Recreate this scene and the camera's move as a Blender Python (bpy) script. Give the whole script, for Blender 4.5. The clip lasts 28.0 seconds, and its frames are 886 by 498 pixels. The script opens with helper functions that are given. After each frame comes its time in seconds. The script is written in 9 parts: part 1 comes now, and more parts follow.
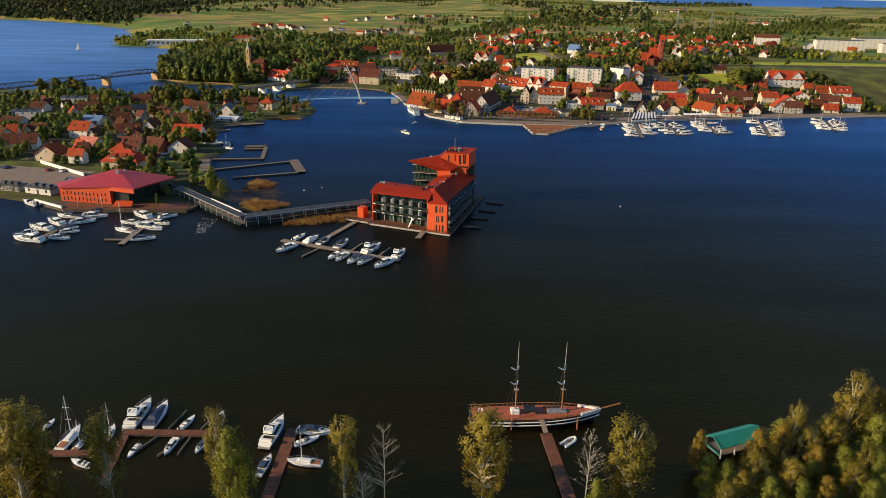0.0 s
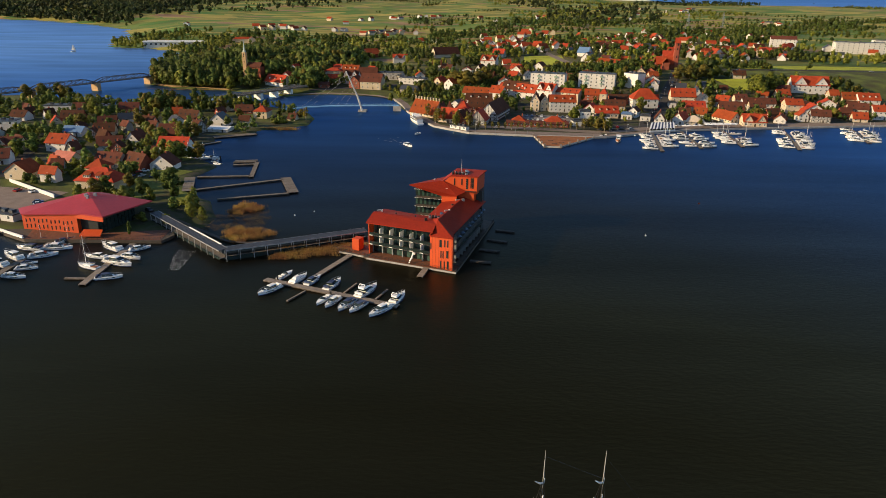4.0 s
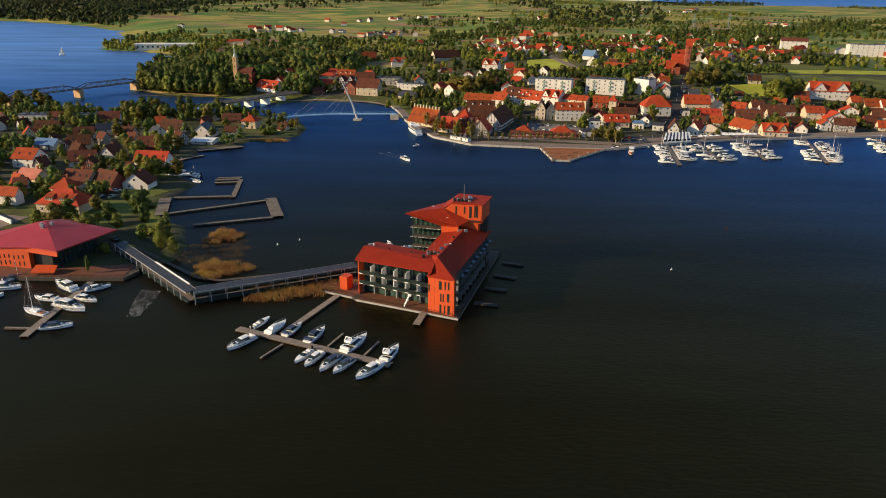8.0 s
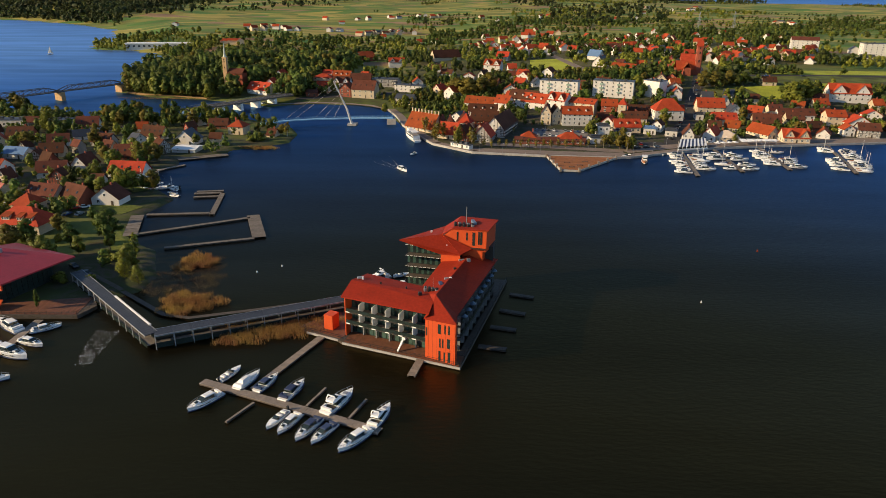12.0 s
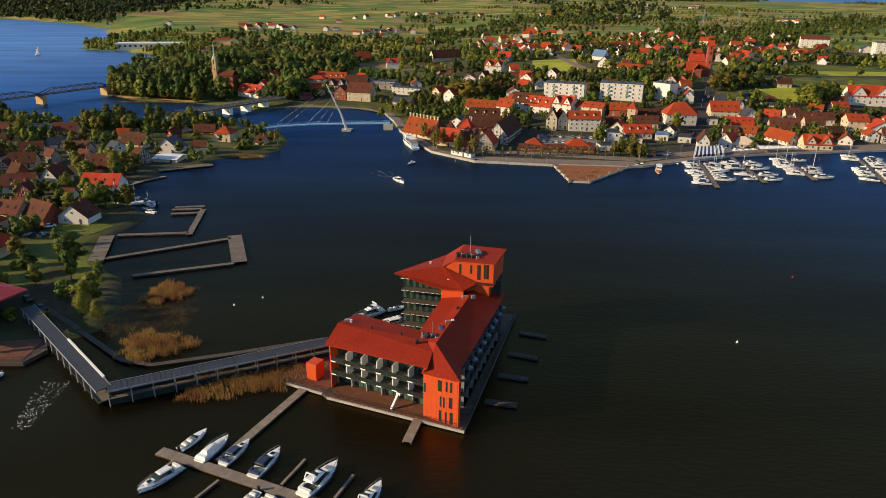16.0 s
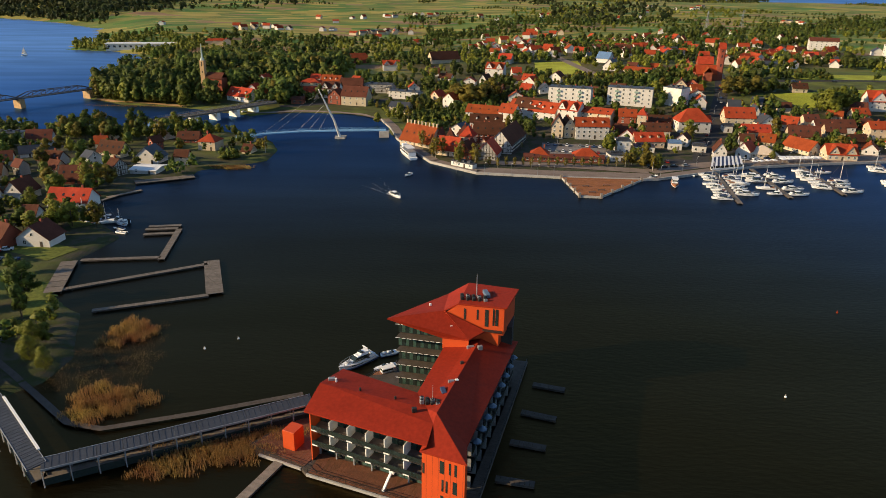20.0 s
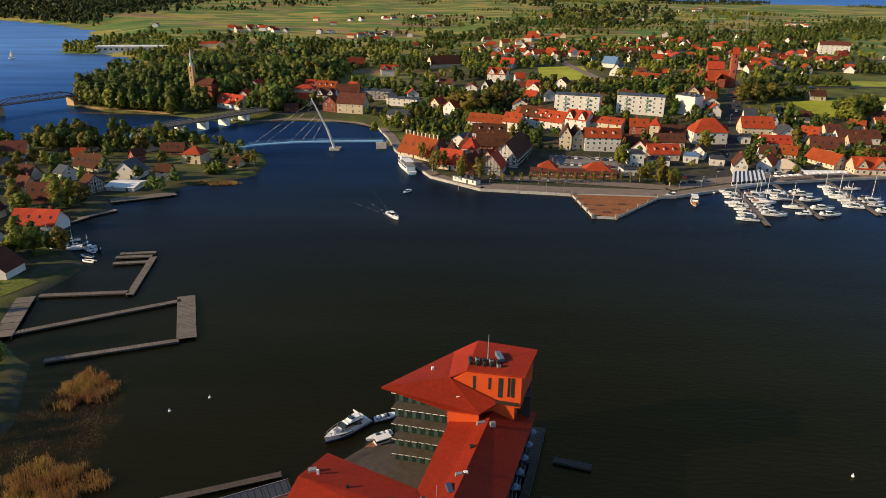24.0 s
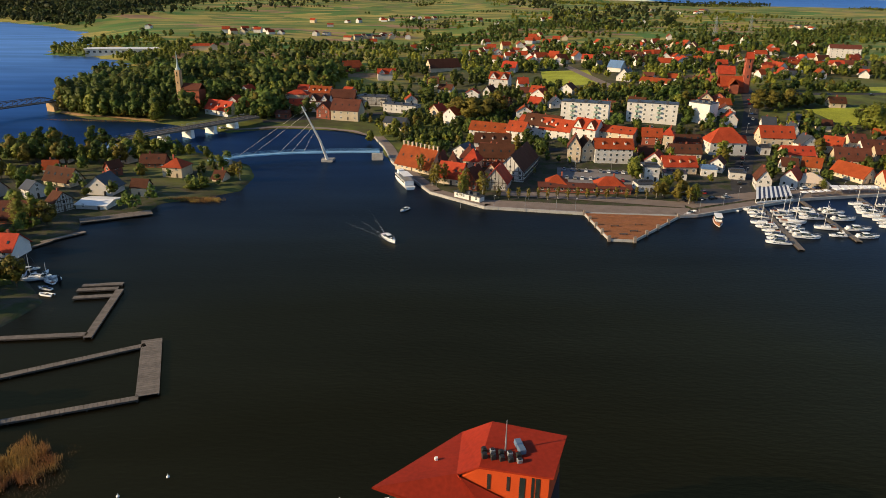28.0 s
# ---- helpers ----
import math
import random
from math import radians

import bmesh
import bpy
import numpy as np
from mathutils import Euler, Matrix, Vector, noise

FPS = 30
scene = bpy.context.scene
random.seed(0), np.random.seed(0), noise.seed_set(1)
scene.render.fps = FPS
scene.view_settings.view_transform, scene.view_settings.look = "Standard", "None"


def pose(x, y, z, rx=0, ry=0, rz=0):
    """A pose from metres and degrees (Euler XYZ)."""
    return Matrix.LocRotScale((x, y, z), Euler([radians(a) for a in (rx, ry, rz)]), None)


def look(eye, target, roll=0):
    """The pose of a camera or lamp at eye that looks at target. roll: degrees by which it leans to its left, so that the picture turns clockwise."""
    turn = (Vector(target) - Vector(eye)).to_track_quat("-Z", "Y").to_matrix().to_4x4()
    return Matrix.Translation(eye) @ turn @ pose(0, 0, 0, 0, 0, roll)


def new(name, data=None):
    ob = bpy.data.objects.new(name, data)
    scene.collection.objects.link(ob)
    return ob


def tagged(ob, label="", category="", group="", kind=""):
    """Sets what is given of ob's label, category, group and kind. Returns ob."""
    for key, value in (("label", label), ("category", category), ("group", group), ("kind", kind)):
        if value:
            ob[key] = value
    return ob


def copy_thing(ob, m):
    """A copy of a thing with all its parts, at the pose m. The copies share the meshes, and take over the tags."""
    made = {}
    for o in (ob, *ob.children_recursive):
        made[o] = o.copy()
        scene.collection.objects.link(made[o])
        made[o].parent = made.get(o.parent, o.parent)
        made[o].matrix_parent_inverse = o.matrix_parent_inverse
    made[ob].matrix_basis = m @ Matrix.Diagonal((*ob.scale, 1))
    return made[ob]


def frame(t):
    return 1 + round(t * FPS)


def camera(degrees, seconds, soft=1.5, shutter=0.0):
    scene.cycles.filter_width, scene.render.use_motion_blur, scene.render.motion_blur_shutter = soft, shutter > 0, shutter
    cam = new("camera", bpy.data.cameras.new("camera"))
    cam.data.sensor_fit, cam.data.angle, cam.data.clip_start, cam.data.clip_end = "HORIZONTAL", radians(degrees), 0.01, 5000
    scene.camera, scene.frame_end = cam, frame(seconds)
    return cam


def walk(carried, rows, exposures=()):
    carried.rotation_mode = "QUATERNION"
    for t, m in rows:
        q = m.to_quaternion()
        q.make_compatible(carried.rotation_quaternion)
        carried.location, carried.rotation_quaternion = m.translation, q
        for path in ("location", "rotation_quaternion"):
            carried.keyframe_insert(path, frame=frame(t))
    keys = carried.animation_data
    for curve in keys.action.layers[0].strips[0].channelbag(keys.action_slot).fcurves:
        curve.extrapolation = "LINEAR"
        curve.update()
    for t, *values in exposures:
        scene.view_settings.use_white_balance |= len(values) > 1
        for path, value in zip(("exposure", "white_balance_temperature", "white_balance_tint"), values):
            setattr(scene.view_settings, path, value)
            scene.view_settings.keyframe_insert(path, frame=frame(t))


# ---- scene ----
cam = camera(65.5, 28.0, soft=0.45)
PATH = [
    (0, (-3.890, -242.339, 84.608), (-3.197, -148.560, 49.894), 0.89),
    (0.5, (-4.095, -238.716, 84.903), (-3.521, -144.949, 50.156), 0.91),
    (1, (-4.108, -234.758, 85.119), (-3.716, -141.001, 50.343), 0.93),
    (2, (-4.051, -226.506, 85.607), (-3.907, -132.774, 50.759), 0.93),
    (3, (-4.116, -218.243, 86.246), (-4.008, -124.531, 51.345), 0.92),
    (3.5, (-4.092, -214.011, 86.513), (-4.009, -120.301, 51.609), 0.90),
    (4.5, (-4.172, -205.404, 87.009), (-4.122, -111.683, 52.132), 0.88),
    (5.5, (-4.323, -197.283, 87.563), (-4.270, -103.556, 52.704), 0.88),
    (6, (-4.290, -193.367, 87.742), (-4.244, -99.645, 52.869), 0.87),
    (7, (-4.245, -185.444, 87.858), (-4.205, -91.731, 52.959), 0.86),
    (8, (-4.209, -177.609, 87.769), (-4.197, -83.893, 52.880), 0.81),
    (9, (-4.217, -169.862, 87.626), (-4.190, -76.158, 52.704), 0.80),
    (10, (-4.177, -162.452, 87.477), (-4.162, -68.780, 52.467), 0.81),
    (11, (-4.183, -155.203, 87.253), (-4.161, -61.546, 52.204), 0.82),
    (12, (-4.226, -148.418, 87.218), (-4.197, -54.787, 52.100), 0.79),
    (13, (-4.357, -141.693, 87.180), (-4.299, -48.090, 51.988), 0.77),
    (14, (-4.361, -134.966, 87.015), (-4.302, -41.374, 51.795), 0.74),
    (15, (-4.502, -128.268, 87.001), (-4.421, -34.699, 51.719), 0.75),
    (16, (-4.662, -121.663, 87.012), (-4.540, -28.116, 51.674), 0.72),
    (17, (-4.929, -114.928, 86.846), (-4.705, -21.391, 51.478), 0.73),
    (18, (-5.160, -108.102, 86.683), (-4.908, -14.573, 51.296), 0.77),
    (19, (-5.397, -101.308, 86.472), (-5.037, -7.766, 51.119), 0.84),
    (20, (-5.657, -94.713, 86.394), (-5.193, -1.158, 51.076), 0.88),
    (21, (-5.771, -88.039, 86.437), (-5.284, 5.535, 51.170), 0.88),
    (22, (-5.931, -81.374, 86.548), (-5.407, 12.213, 51.317), 0.90),
    (23, (-6.562, -74.919, 86.798), (-5.947, 18.680, 51.601), 0.94),
    (24, (-6.811, -68.281, 86.865), (-6.178, 25.341, 51.728), 0.95),
    (25, (-7.043, -61.473, 86.818), (-6.364, 32.173, 51.747), 0.96),
    (26, (-7.195, -54.840, 86.805), (-6.501, 38.832, 51.804), 0.95),
    (27, (-7.449, -48.148, 86.697), (-6.668, 45.537, 51.734), 0.97),
    (28, (-8.039, -41.258, 86.530), (-7.099, 52.429, 51.575), 1.05),
]
walk(cam, [(t, look(eye, target, roll)) for t, eye, target, roll in PATH])

# ---- light ----
SUN_AZ, SUN_EL = radians(255.0), radians(20.0)
world = bpy.data.worlds.new("sky")
scene.world = world
world.use_nodes = True
sky = world.node_tree.nodes.new("ShaderNodeTexSky")
sky.sky_type, sky.sun_disc = "NISHITA", False
sky.sun_elevation, sky.sun_rotation = SUN_EL, SUN_AZ
sky.air_density, sky.dust_density, sky.ozone_density = 1.0, 0.3, 3.0
bg = world.node_tree.nodes["Background"]
bg.inputs["Strength"].default_value = 0.11
tint = world.node_tree.nodes.new("ShaderNodeMix")
tint.data_type, tint.blend_type = "RGBA", "MULTIPLY"
tint.inputs[0].default_value, tint.inputs[7].default_value = 1.0, (1.0, 0.98, 0.97, 1)
world.node_tree.links.new(sky.outputs[0], tint.inputs[6])
world.node_tree.links.new(tint.outputs[2], bg.inputs[0])
sun = new("sun", bpy.data.lights.new("sun", "SUN"))
sun.data.energy, sun.data.angle, sun.data.color = 4.9, radians(0.5), (1.0, 0.755, 0.445)
sun_way = Vector((math.sin(SUN_AZ) * math.cos(SUN_EL), math.cos(SUN_AZ) * math.cos(SUN_EL), math.sin(SUN_EL)))
sun.matrix_world = look(sun_way * 300, (0, 0, 0))
scene.view_settings.exposure = 0.45


# ---- materials ----
def mat(name, col, rough=0.6, metal=0.0, var=0.25, scale=0.6, fine=8.0, bump=0.15, rand=0.0, spec=0.4, leaf=False):
    """A surface with colour variation at two sizes, a fine relief and a shift from object to object."""
    m = bpy.data.materials.new(name)
    m.use_nodes = True
    nt = m.node_tree
    n, l = nt.nodes, nt.links
    b = n["Principled BSDF"]
    b.inputs["Roughness"].default_value, b.inputs["Metallic"].default_value = rough, metal
    b.inputs["Specular IOR Level"].default_value = spec
    geo = n.new("ShaderNodeNewGeometry")
    big, small = n.new("ShaderNodeTexNoise"), n.new("ShaderNodeTexNoise")
    big.inputs["Scale"].default_value, small.inputs["Scale"].default_value = scale, fine
    big.inputs["Detail"].default_value, small.inputs["Detail"].default_value = 3, 2
    add = n.new("ShaderNodeMath")
    add.operation = "ADD"
    for tex in (big, small):
        l.new(geo.outputs["Position"], tex.inputs["Vector"])
    l.new(big.outputs["Fac"], add.inputs[0])
    l.new(small.outputs["Fac"], add.inputs[1])
    ramp = n.new("ShaderNodeMapRange")
    ramp.inputs["From Min"].default_value, ramp.inputs["From Max"].default_value = 0.65, 1.35
    ramp.inputs["To Min"].default_value, ramp.inputs["To Max"].default_value = 1 - var, 1 + var
    l.new(add.outputs[0], ramp.inputs["Value"])
    hsv = n.new("ShaderNodeHueSaturation")
    hsv.inputs["Color"].default_value = (*col, 1)
    last = ramp.outputs[0]
    if rand:
        info = n.new("ShaderNodeObjectInfo")
        r = n.new("ShaderNodeMapRange")
        r.inputs["To Min"].default_value, r.inputs["To Max"].default_value = 1 - rand, 1 + rand
        l.new(info.outputs["Random"], r.inputs["Value"])
        mul = n.new("ShaderNodeMath")
        mul.operation = "MULTIPLY"
        l.new(last, mul.inputs[0])
        l.new(r.outputs[0], mul.inputs[1])
        last = mul.outputs[0]
        h = n.new("ShaderNodeMapRange")
        h.inputs["To Min"].default_value, h.inputs["To Max"].default_value = 0.5 + rand * 0.03, 0.5 - rand * 0.03
        l.new(info.outputs["Random"], h.inputs["Value"])
        l.new(h.outputs[0], hsv.inputs["Hue"])
    l.new(last, hsv.inputs["Value"])
    l.new(hsv.outputs[0], b.inputs["Base Color"])
    if bump:
        bp = n.new("ShaderNodeBump")
        bp.inputs["Strength"].default_value, bp.inputs["Distance"].default_value = bump, 0.05
        l.new(small.outputs["Fac"], bp.inputs["Height"])
        l.new(bp.outputs[0], b.inputs["Normal"])
    if leaf:
        shade = n.new("ShaderNodeMapRange")
        shade.inputs["From Min"].default_value, shade.inputs["From Max"].default_value = 0.3, 0.7
        shade.inputs["To Min"].default_value, shade.inputs["To Max"].default_value = 0.475, 0.53
        l.new(big.outputs["Fac"], shade.inputs["Value"])
        if not rand or leaf == "far":
            l.new(shade.outputs[0], hsv.inputs["Hue"])
        isl = n.new("ShaderNodeMapRange")
        isl.inputs["To Min"].default_value, isl.inputs["To Max"].default_value = 0.78, 1.22
        l.new(geo.outputs["Random Per Island"], isl.inputs["Value"])
        mul2 = n.new("ShaderNodeMath")
        mul2.operation = "MULTIPLY"
        l.new(last, mul2.inputs[0])
        l.new(isl.outputs[0], mul2.inputs[1])
        l.new(mul2.outputs[0], hsv.inputs["Value"])
        tr, mx = n.new("ShaderNodeBsdfTranslucent"), n.new("ShaderNodeMixShader")
        l.new(hsv.outputs[0], tr.inputs["Color"])
        mx.inputs[0].default_value = 0.34
        l.new(b.outputs[0], mx.inputs[1])
        l.new(tr.outputs[0], mx.inputs[2])
        l.new(mx.outputs[0], n["Material Output"].inputs["Surface"])
    return m


def water_mat():
    m = bpy.data.materials.new("lake_water")
    m.use_nodes = True
    n, l = m.node_tree.nodes, m.node_tree.links
    n.remove(n["Principled BSDF"])
    deep, gloss, add = n.new("ShaderNodeBsdfDiffuse"), n.new("ShaderNodeBsdfGlossy"), n.new("ShaderNodeAddShader")
    geo = n.new("ShaderNodeNewGeometry")

    def noise_tex(scale, detail, turn, stretch):
        mp, t = n.new("ShaderNodeMapping"), n.new("ShaderNodeTexNoise")
        mp.inputs["Rotation"].default_value = (0, 0, radians(turn))
        mp.inputs["Scale"].default_value = (stretch, 1, 1)
        l.new(geo.outputs["Position"], mp.inputs["Vector"])
        l.new(mp.outputs[0], t.inputs["Vector"])
        t.inputs["Scale"].default_value, t.inputs["Detail"].default_value = scale, detail
        return t.outputs["Fac"]

    # peat-brown body with faint drifts of silt
    silt = n.new("ShaderNodeValToRGB")
    silt.color_ramp.elements[0].position, silt.color_ramp.elements[0].color = 0.35, (0.0016, 0.0013, 0.0005, 1)
    silt.color_ramp.elements[1].position, silt.color_ramp.elements[1].color = 0.7, (0.0026, 0.0020, 0.0008, 1)
    l.new(noise_tex(0.02, 5, 10, 0.5), silt.inputs[0])
    l.new(silt.outputs[0], deep.inputs["Color"])
    gloss.inputs["Roughness"].default_value = 0.34
    # painted reflection, coloured by view angle: weak brown looking down, blue at grazing
    facing, painted_sheen = n.new("ShaderNodeLayerWeight"), n.new("ShaderNodeValToRGB")
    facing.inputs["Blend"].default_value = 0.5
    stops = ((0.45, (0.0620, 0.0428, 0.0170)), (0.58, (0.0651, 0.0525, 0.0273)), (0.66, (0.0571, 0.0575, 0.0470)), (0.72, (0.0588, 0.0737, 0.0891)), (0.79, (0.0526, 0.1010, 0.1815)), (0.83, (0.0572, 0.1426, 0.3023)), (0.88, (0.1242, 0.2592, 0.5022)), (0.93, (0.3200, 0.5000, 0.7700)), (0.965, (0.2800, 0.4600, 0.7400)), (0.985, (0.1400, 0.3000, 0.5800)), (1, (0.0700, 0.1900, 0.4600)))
    while len(painted_sheen.color_ramp.elements) < len(stops):
        painted_sheen.color_ramp.elements.new(0.5)
    for e, (p, c) in zip(painted_sheen.color_ramp.elements, stops):
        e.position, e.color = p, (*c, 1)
    l.new(facing.outputs["Facing"], painted_sheen.inputs[0])
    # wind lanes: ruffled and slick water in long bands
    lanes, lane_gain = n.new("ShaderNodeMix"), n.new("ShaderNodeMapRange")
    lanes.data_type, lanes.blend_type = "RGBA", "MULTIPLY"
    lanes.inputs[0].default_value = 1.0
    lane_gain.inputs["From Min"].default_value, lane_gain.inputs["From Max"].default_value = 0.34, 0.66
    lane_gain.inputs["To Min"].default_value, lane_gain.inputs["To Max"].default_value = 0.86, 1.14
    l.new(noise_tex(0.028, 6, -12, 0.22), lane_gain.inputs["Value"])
    l.new(painted_sheen.outputs[0], lanes.inputs[6])
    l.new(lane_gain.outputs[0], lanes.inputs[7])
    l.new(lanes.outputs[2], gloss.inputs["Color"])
    l.new(deep.outputs[0], add.inputs[0])
    l.new(gloss.outputs[0], add.inputs[1])
    l.new(add.outputs[0], n["Material Output"].inputs["Surface"])
    chop, swell = noise_tex(1.0, 5, 25, 0.4), noise_tex(0.12, 3, 20, 0.35)
    mul = n.new("ShaderNodeMath")
    mul.operation = "ADD"
    l.new(chop, mul.inputs[0])
    l.new(swell, mul.inputs[1])
    bp = n.new("ShaderNodeBump")
    bp.inputs["Strength"].default_value, bp.inputs["Distance"].default_value = 0.4, 0.4
    l.new(mul.outputs[0], bp.inputs["Height"])
    l.new(bp.outputs[0], gloss.inputs["Normal"])
    return m


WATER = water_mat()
RED_METAL = mat("red_sheet_roof", (0.25, 0.024, 0.010), 0.6, 0.0, 0.2, 0.12, 1.5, 0.05, spec=0.08)
MAROON = mat("crimson_sheet_roof", (0.34, 0.032, 0.04), 0.5, 0.0, 0.16, 0.12, 1.5, 0.05, spec=0.25)
ORANGE = mat("orange_panel", (0.52, 0.066, 0.010), 0.55, 0.0, 0.08, 0.5, 6, 0.05)
GLASS = mat("dark_window_glass", (0.02, 0.03, 0.028), 0.06, 0.0, 0.3, 0.4, 2, 0.0, spec=0.6)
GREEN_GLASS = mat("green_tinted_glass", (0.045, 0.085, 0.07), 0.08, 0.0, 0.4, 0.8, 3, 0.0, spec=0.6)
DARK_STEEL = mat("dark_steel", (0.03, 0.032, 0.03), 0.5, 0.3, 0.2)
GREY_STEEL = mat("grey_steel", (0.30, 0.31, 0.32), 0.45, 0.4, 0.2)
WHITE = mat("white_paint", (0.78, 0.77, 0.74), 0.5, 0.0, 0.06, 1.0, 10, 0.03)
WHITE_GLOSS = mat("white_gelcoat", (0.80, 0.80, 0.78), 0.22, 0.0, 0.05, 1.0, 6, 0.0, rand=0.05)
BRIDGE_STEEL = mat("bridge_steel", (0.10, 0.10, 0.11), 0.55, 0.3, 0.25)
BLUE_PAINT = mat("pale_blue_steel", (0.24, 0.46, 0.66), 0.45, 0.1, 0.1)
CONCRETE = mat("concrete", (0.36, 0.34, 0.31), 0.85, 0.0, 0.25, 0.4, 6, 0.3)
DECK_WOOD = mat("brown_decking", (0.14, 0.054, 0.027), 0.7, 0.0, 0.3, 0.8, 5, 0.3, rand=0.12)
GREY_WOOD = mat("weathered_planks", (0.15, 0.125, 0.10), 0.8, 0.0, 0.3, 0.8, 6, 0.3, rand=0.12)
PALE_WOOD = mat("pale_planks", (0.22, 0.18, 0.145), 0.8, 0.0, 0.25, 0.8, 6, 0.3, rand=0.1)
DARK_WOOD = mat("dark_wet_timber", (0.07, 0.055, 0.042), 0.8, 0.0, 0.35, 0.8, 6, 0.3)
TEAK = mat("teak", (0.30, 0.12, 0.05), 0.6, 0.0, 0.25, 1, 6, 0.2)
NAVY = mat("navy_canvas", (0.03, 0.045, 0.10), 0.6, 0.0, 0.2, 1, 6, 0.1, rand=0.2)
BLACK = mat("black_rubber", (0.015, 0.015, 0.016), 0.6)
GREY_ROOF = mat("grey_felt_roof", (0.045, 0.049, 0.058), 0.5, 0.0, 0.2, 0.3, 3, 0.1)
LEAF = mat("spring_leaves", (0.175, 0.19, 0.026), 0.6, 0, 0.35, 0.15, 1.5, 0.0, rand=0.25, spec=0.25, leaf=True)
LEAF_BIRCH = mat("birch_leaves", (0.225, 0.180, 0.024), 0.6, 0, 0.35, 0.25, 1.5, 0.0, rand=0.2, spec=0.25, leaf=True)
LEAF_DARK = mat("dark_leaves", (0.086, 0.110, 0.021), 0.65, 0, 0.5, 0.035, 0.16, 0.0, rand=0.25, spec=0.2, leaf="far")
LEAF_BRONZE = mat("bronze_leaves", (0.165, 0.135, 0.024), 0.65, 0, 0.3, 0.2, 1.5, 0.0, rand=0.2, spec=0.2, leaf=True)
LEAF_RUST = mat("rusty_leaves", (0.205, 0.150, 0.022), 0.65, 0, 0.3, 0.2, 1.5, 0.0, rand=0.2, spec=0.2, leaf=True)
LEAF_FOREST = mat("forest_leaves", (0.05, 0.062, 0.022), 0.65, 0, 0.4, 0.01, 0.05, 0.0, spec=0.15, leaf=True)
BARK = mat("bark", (0.10, 0.075, 0.05), 0.85, 0, 0.4, 1, 8, 0.4)
BIRCH_BARK = mat("birch_bark", (0.36, 0.32, 0.25), 0.8, 0, 0.5, 2.5, 9, 0.3)
REED = mat("dry_reed", (0.33, 0.190, 0.062), 0.8, 0, 0.4, 0.15, 3, 0.0, leaf=True)
REED_OLD = mat("old_reed_stubble", (0.15, 0.095, 0.045), 0.9, 0, 0.4, 0.15, 3, 0.0, leaf=True)
ROOF_RED = mat("orange_red_tiles", (0.30, 0.051, 0.017), 0.75, 0, 0.3, 0.25, 4, 0.5, rand=0.28, spec=0.12)
ROOF_BROWN = mat("brown_tiles", (0.092, 0.034, 0.020), 0.8, 0, 0.3, 0.25, 4, 0.5, rand=0.28, spec=0.1)
WALL_WHITE = mat("white_render", (0.60, 0.57, 0.53), 0.8, 0, 0.1, 0.25, 4, 0.1, rand=0.12, spec=0.15)
WALL_CREAM = mat("cream_render", (0.54, 0.44, 0.31), 0.8, 0, 0.14, 0.25, 4, 0.1, rand=0.15, spec=0.15)
WALL_BRICK = mat("red_brick", (0.30, 0.085, 0.05), 0.85, 0, 0.2, 0.3, 6, 0.3, rand=0.1, spec=0.15)
WALL_GREY = mat("grey_render", (0.36, 0.34, 0.31), 0.8, 0, 0.15, 0.25, 4, 0.1, rand=0.2, spec=0.15)
ASPHALT = mat("asphalt", (0.048, 0.046, 0.045), 0.9, 0, 0.25, 0.2, 6, 0.2, spec=0.15)
PAVING = mat("pale_paving", (0.21, 0.165, 0.135), 0.85, 0, 0.2, 0.25, 5, 0.2, rand=0.08, spec=0.15)
TEAL = mat("teal_sheet", (0.02, 0.22, 0.17), 0.5, 0, 0.15)
GREEN_COPPER = mat("green_copper", (0.40, 0.47, 0.43), 0.6, 0.1, 0.2)
PLAZA_WOOD = mat("plaza_boards", (0.27, 0.105, 0.04), 0.75, 0.0, 0.25, 0.5, 5, 0.3, rand=0.12, spec=0.15)
LOT = mat("worn_paving", (0.20, 0.18, 0.17), 0.9, 0, 0.3, 0.2, 5, 0.2, spec=0.15)
SAND = mat("shore_sand", (0.36, 0.22, 0.10), 0.9, 0, 0.35, 0.1, 2.0, 0.3, spec=0.1)
LAWN = mat("shore_grass", (0.125, 0.145, 0.028), 0.9, 0, 0.45, 0.08, 0.9, 0.4, spec=0.15)
MEADOW = mat("meadow_grass", (0.31, 0.33, 0.035), 0.9, 0, 0.35, 0.05, 0.9, 0.4, spec=0.15)


# ---- shapes ----
def bm_box(bm, x0, x1, y0, y1, z0, z1):
    v = [bm.verts.new((x, y, z)) for z in (z0, z1) for y in (y0, y1) for x in (x0, x1)]
    for a in ((0, 2, 3, 1), (4, 5, 7, 6), (0, 1, 5, 4), (2, 6, 7, 3), (0, 4, 6, 2), (1, 3, 7, 5)):
        bm.faces.new([v[i] for i in a])
    return v


def bm_bar(bm, a, b, w, h=None):
    """A square bar from a to b."""
    a, b = Vector(a), Vector(b)
    q = (b - a).to_track_quat("Z", "Y").to_matrix()
    h = h or w
    ring = [[bm.verts.new(p + q @ Vector((sx * w / 2, sy * h / 2, 0))) for sx, sy in ((-1, -1), (1, -1), (1, 1), (-1, 1))] for p in (a, b)]
    for i in range(4):
        bm.faces.new([ring[0][i], ring[0][(i + 1) % 4], ring[1][(i + 1) % 4], ring[1][i]])
    bm.faces.new(ring[0][::-1])
    bm.faces.new(ring[1])


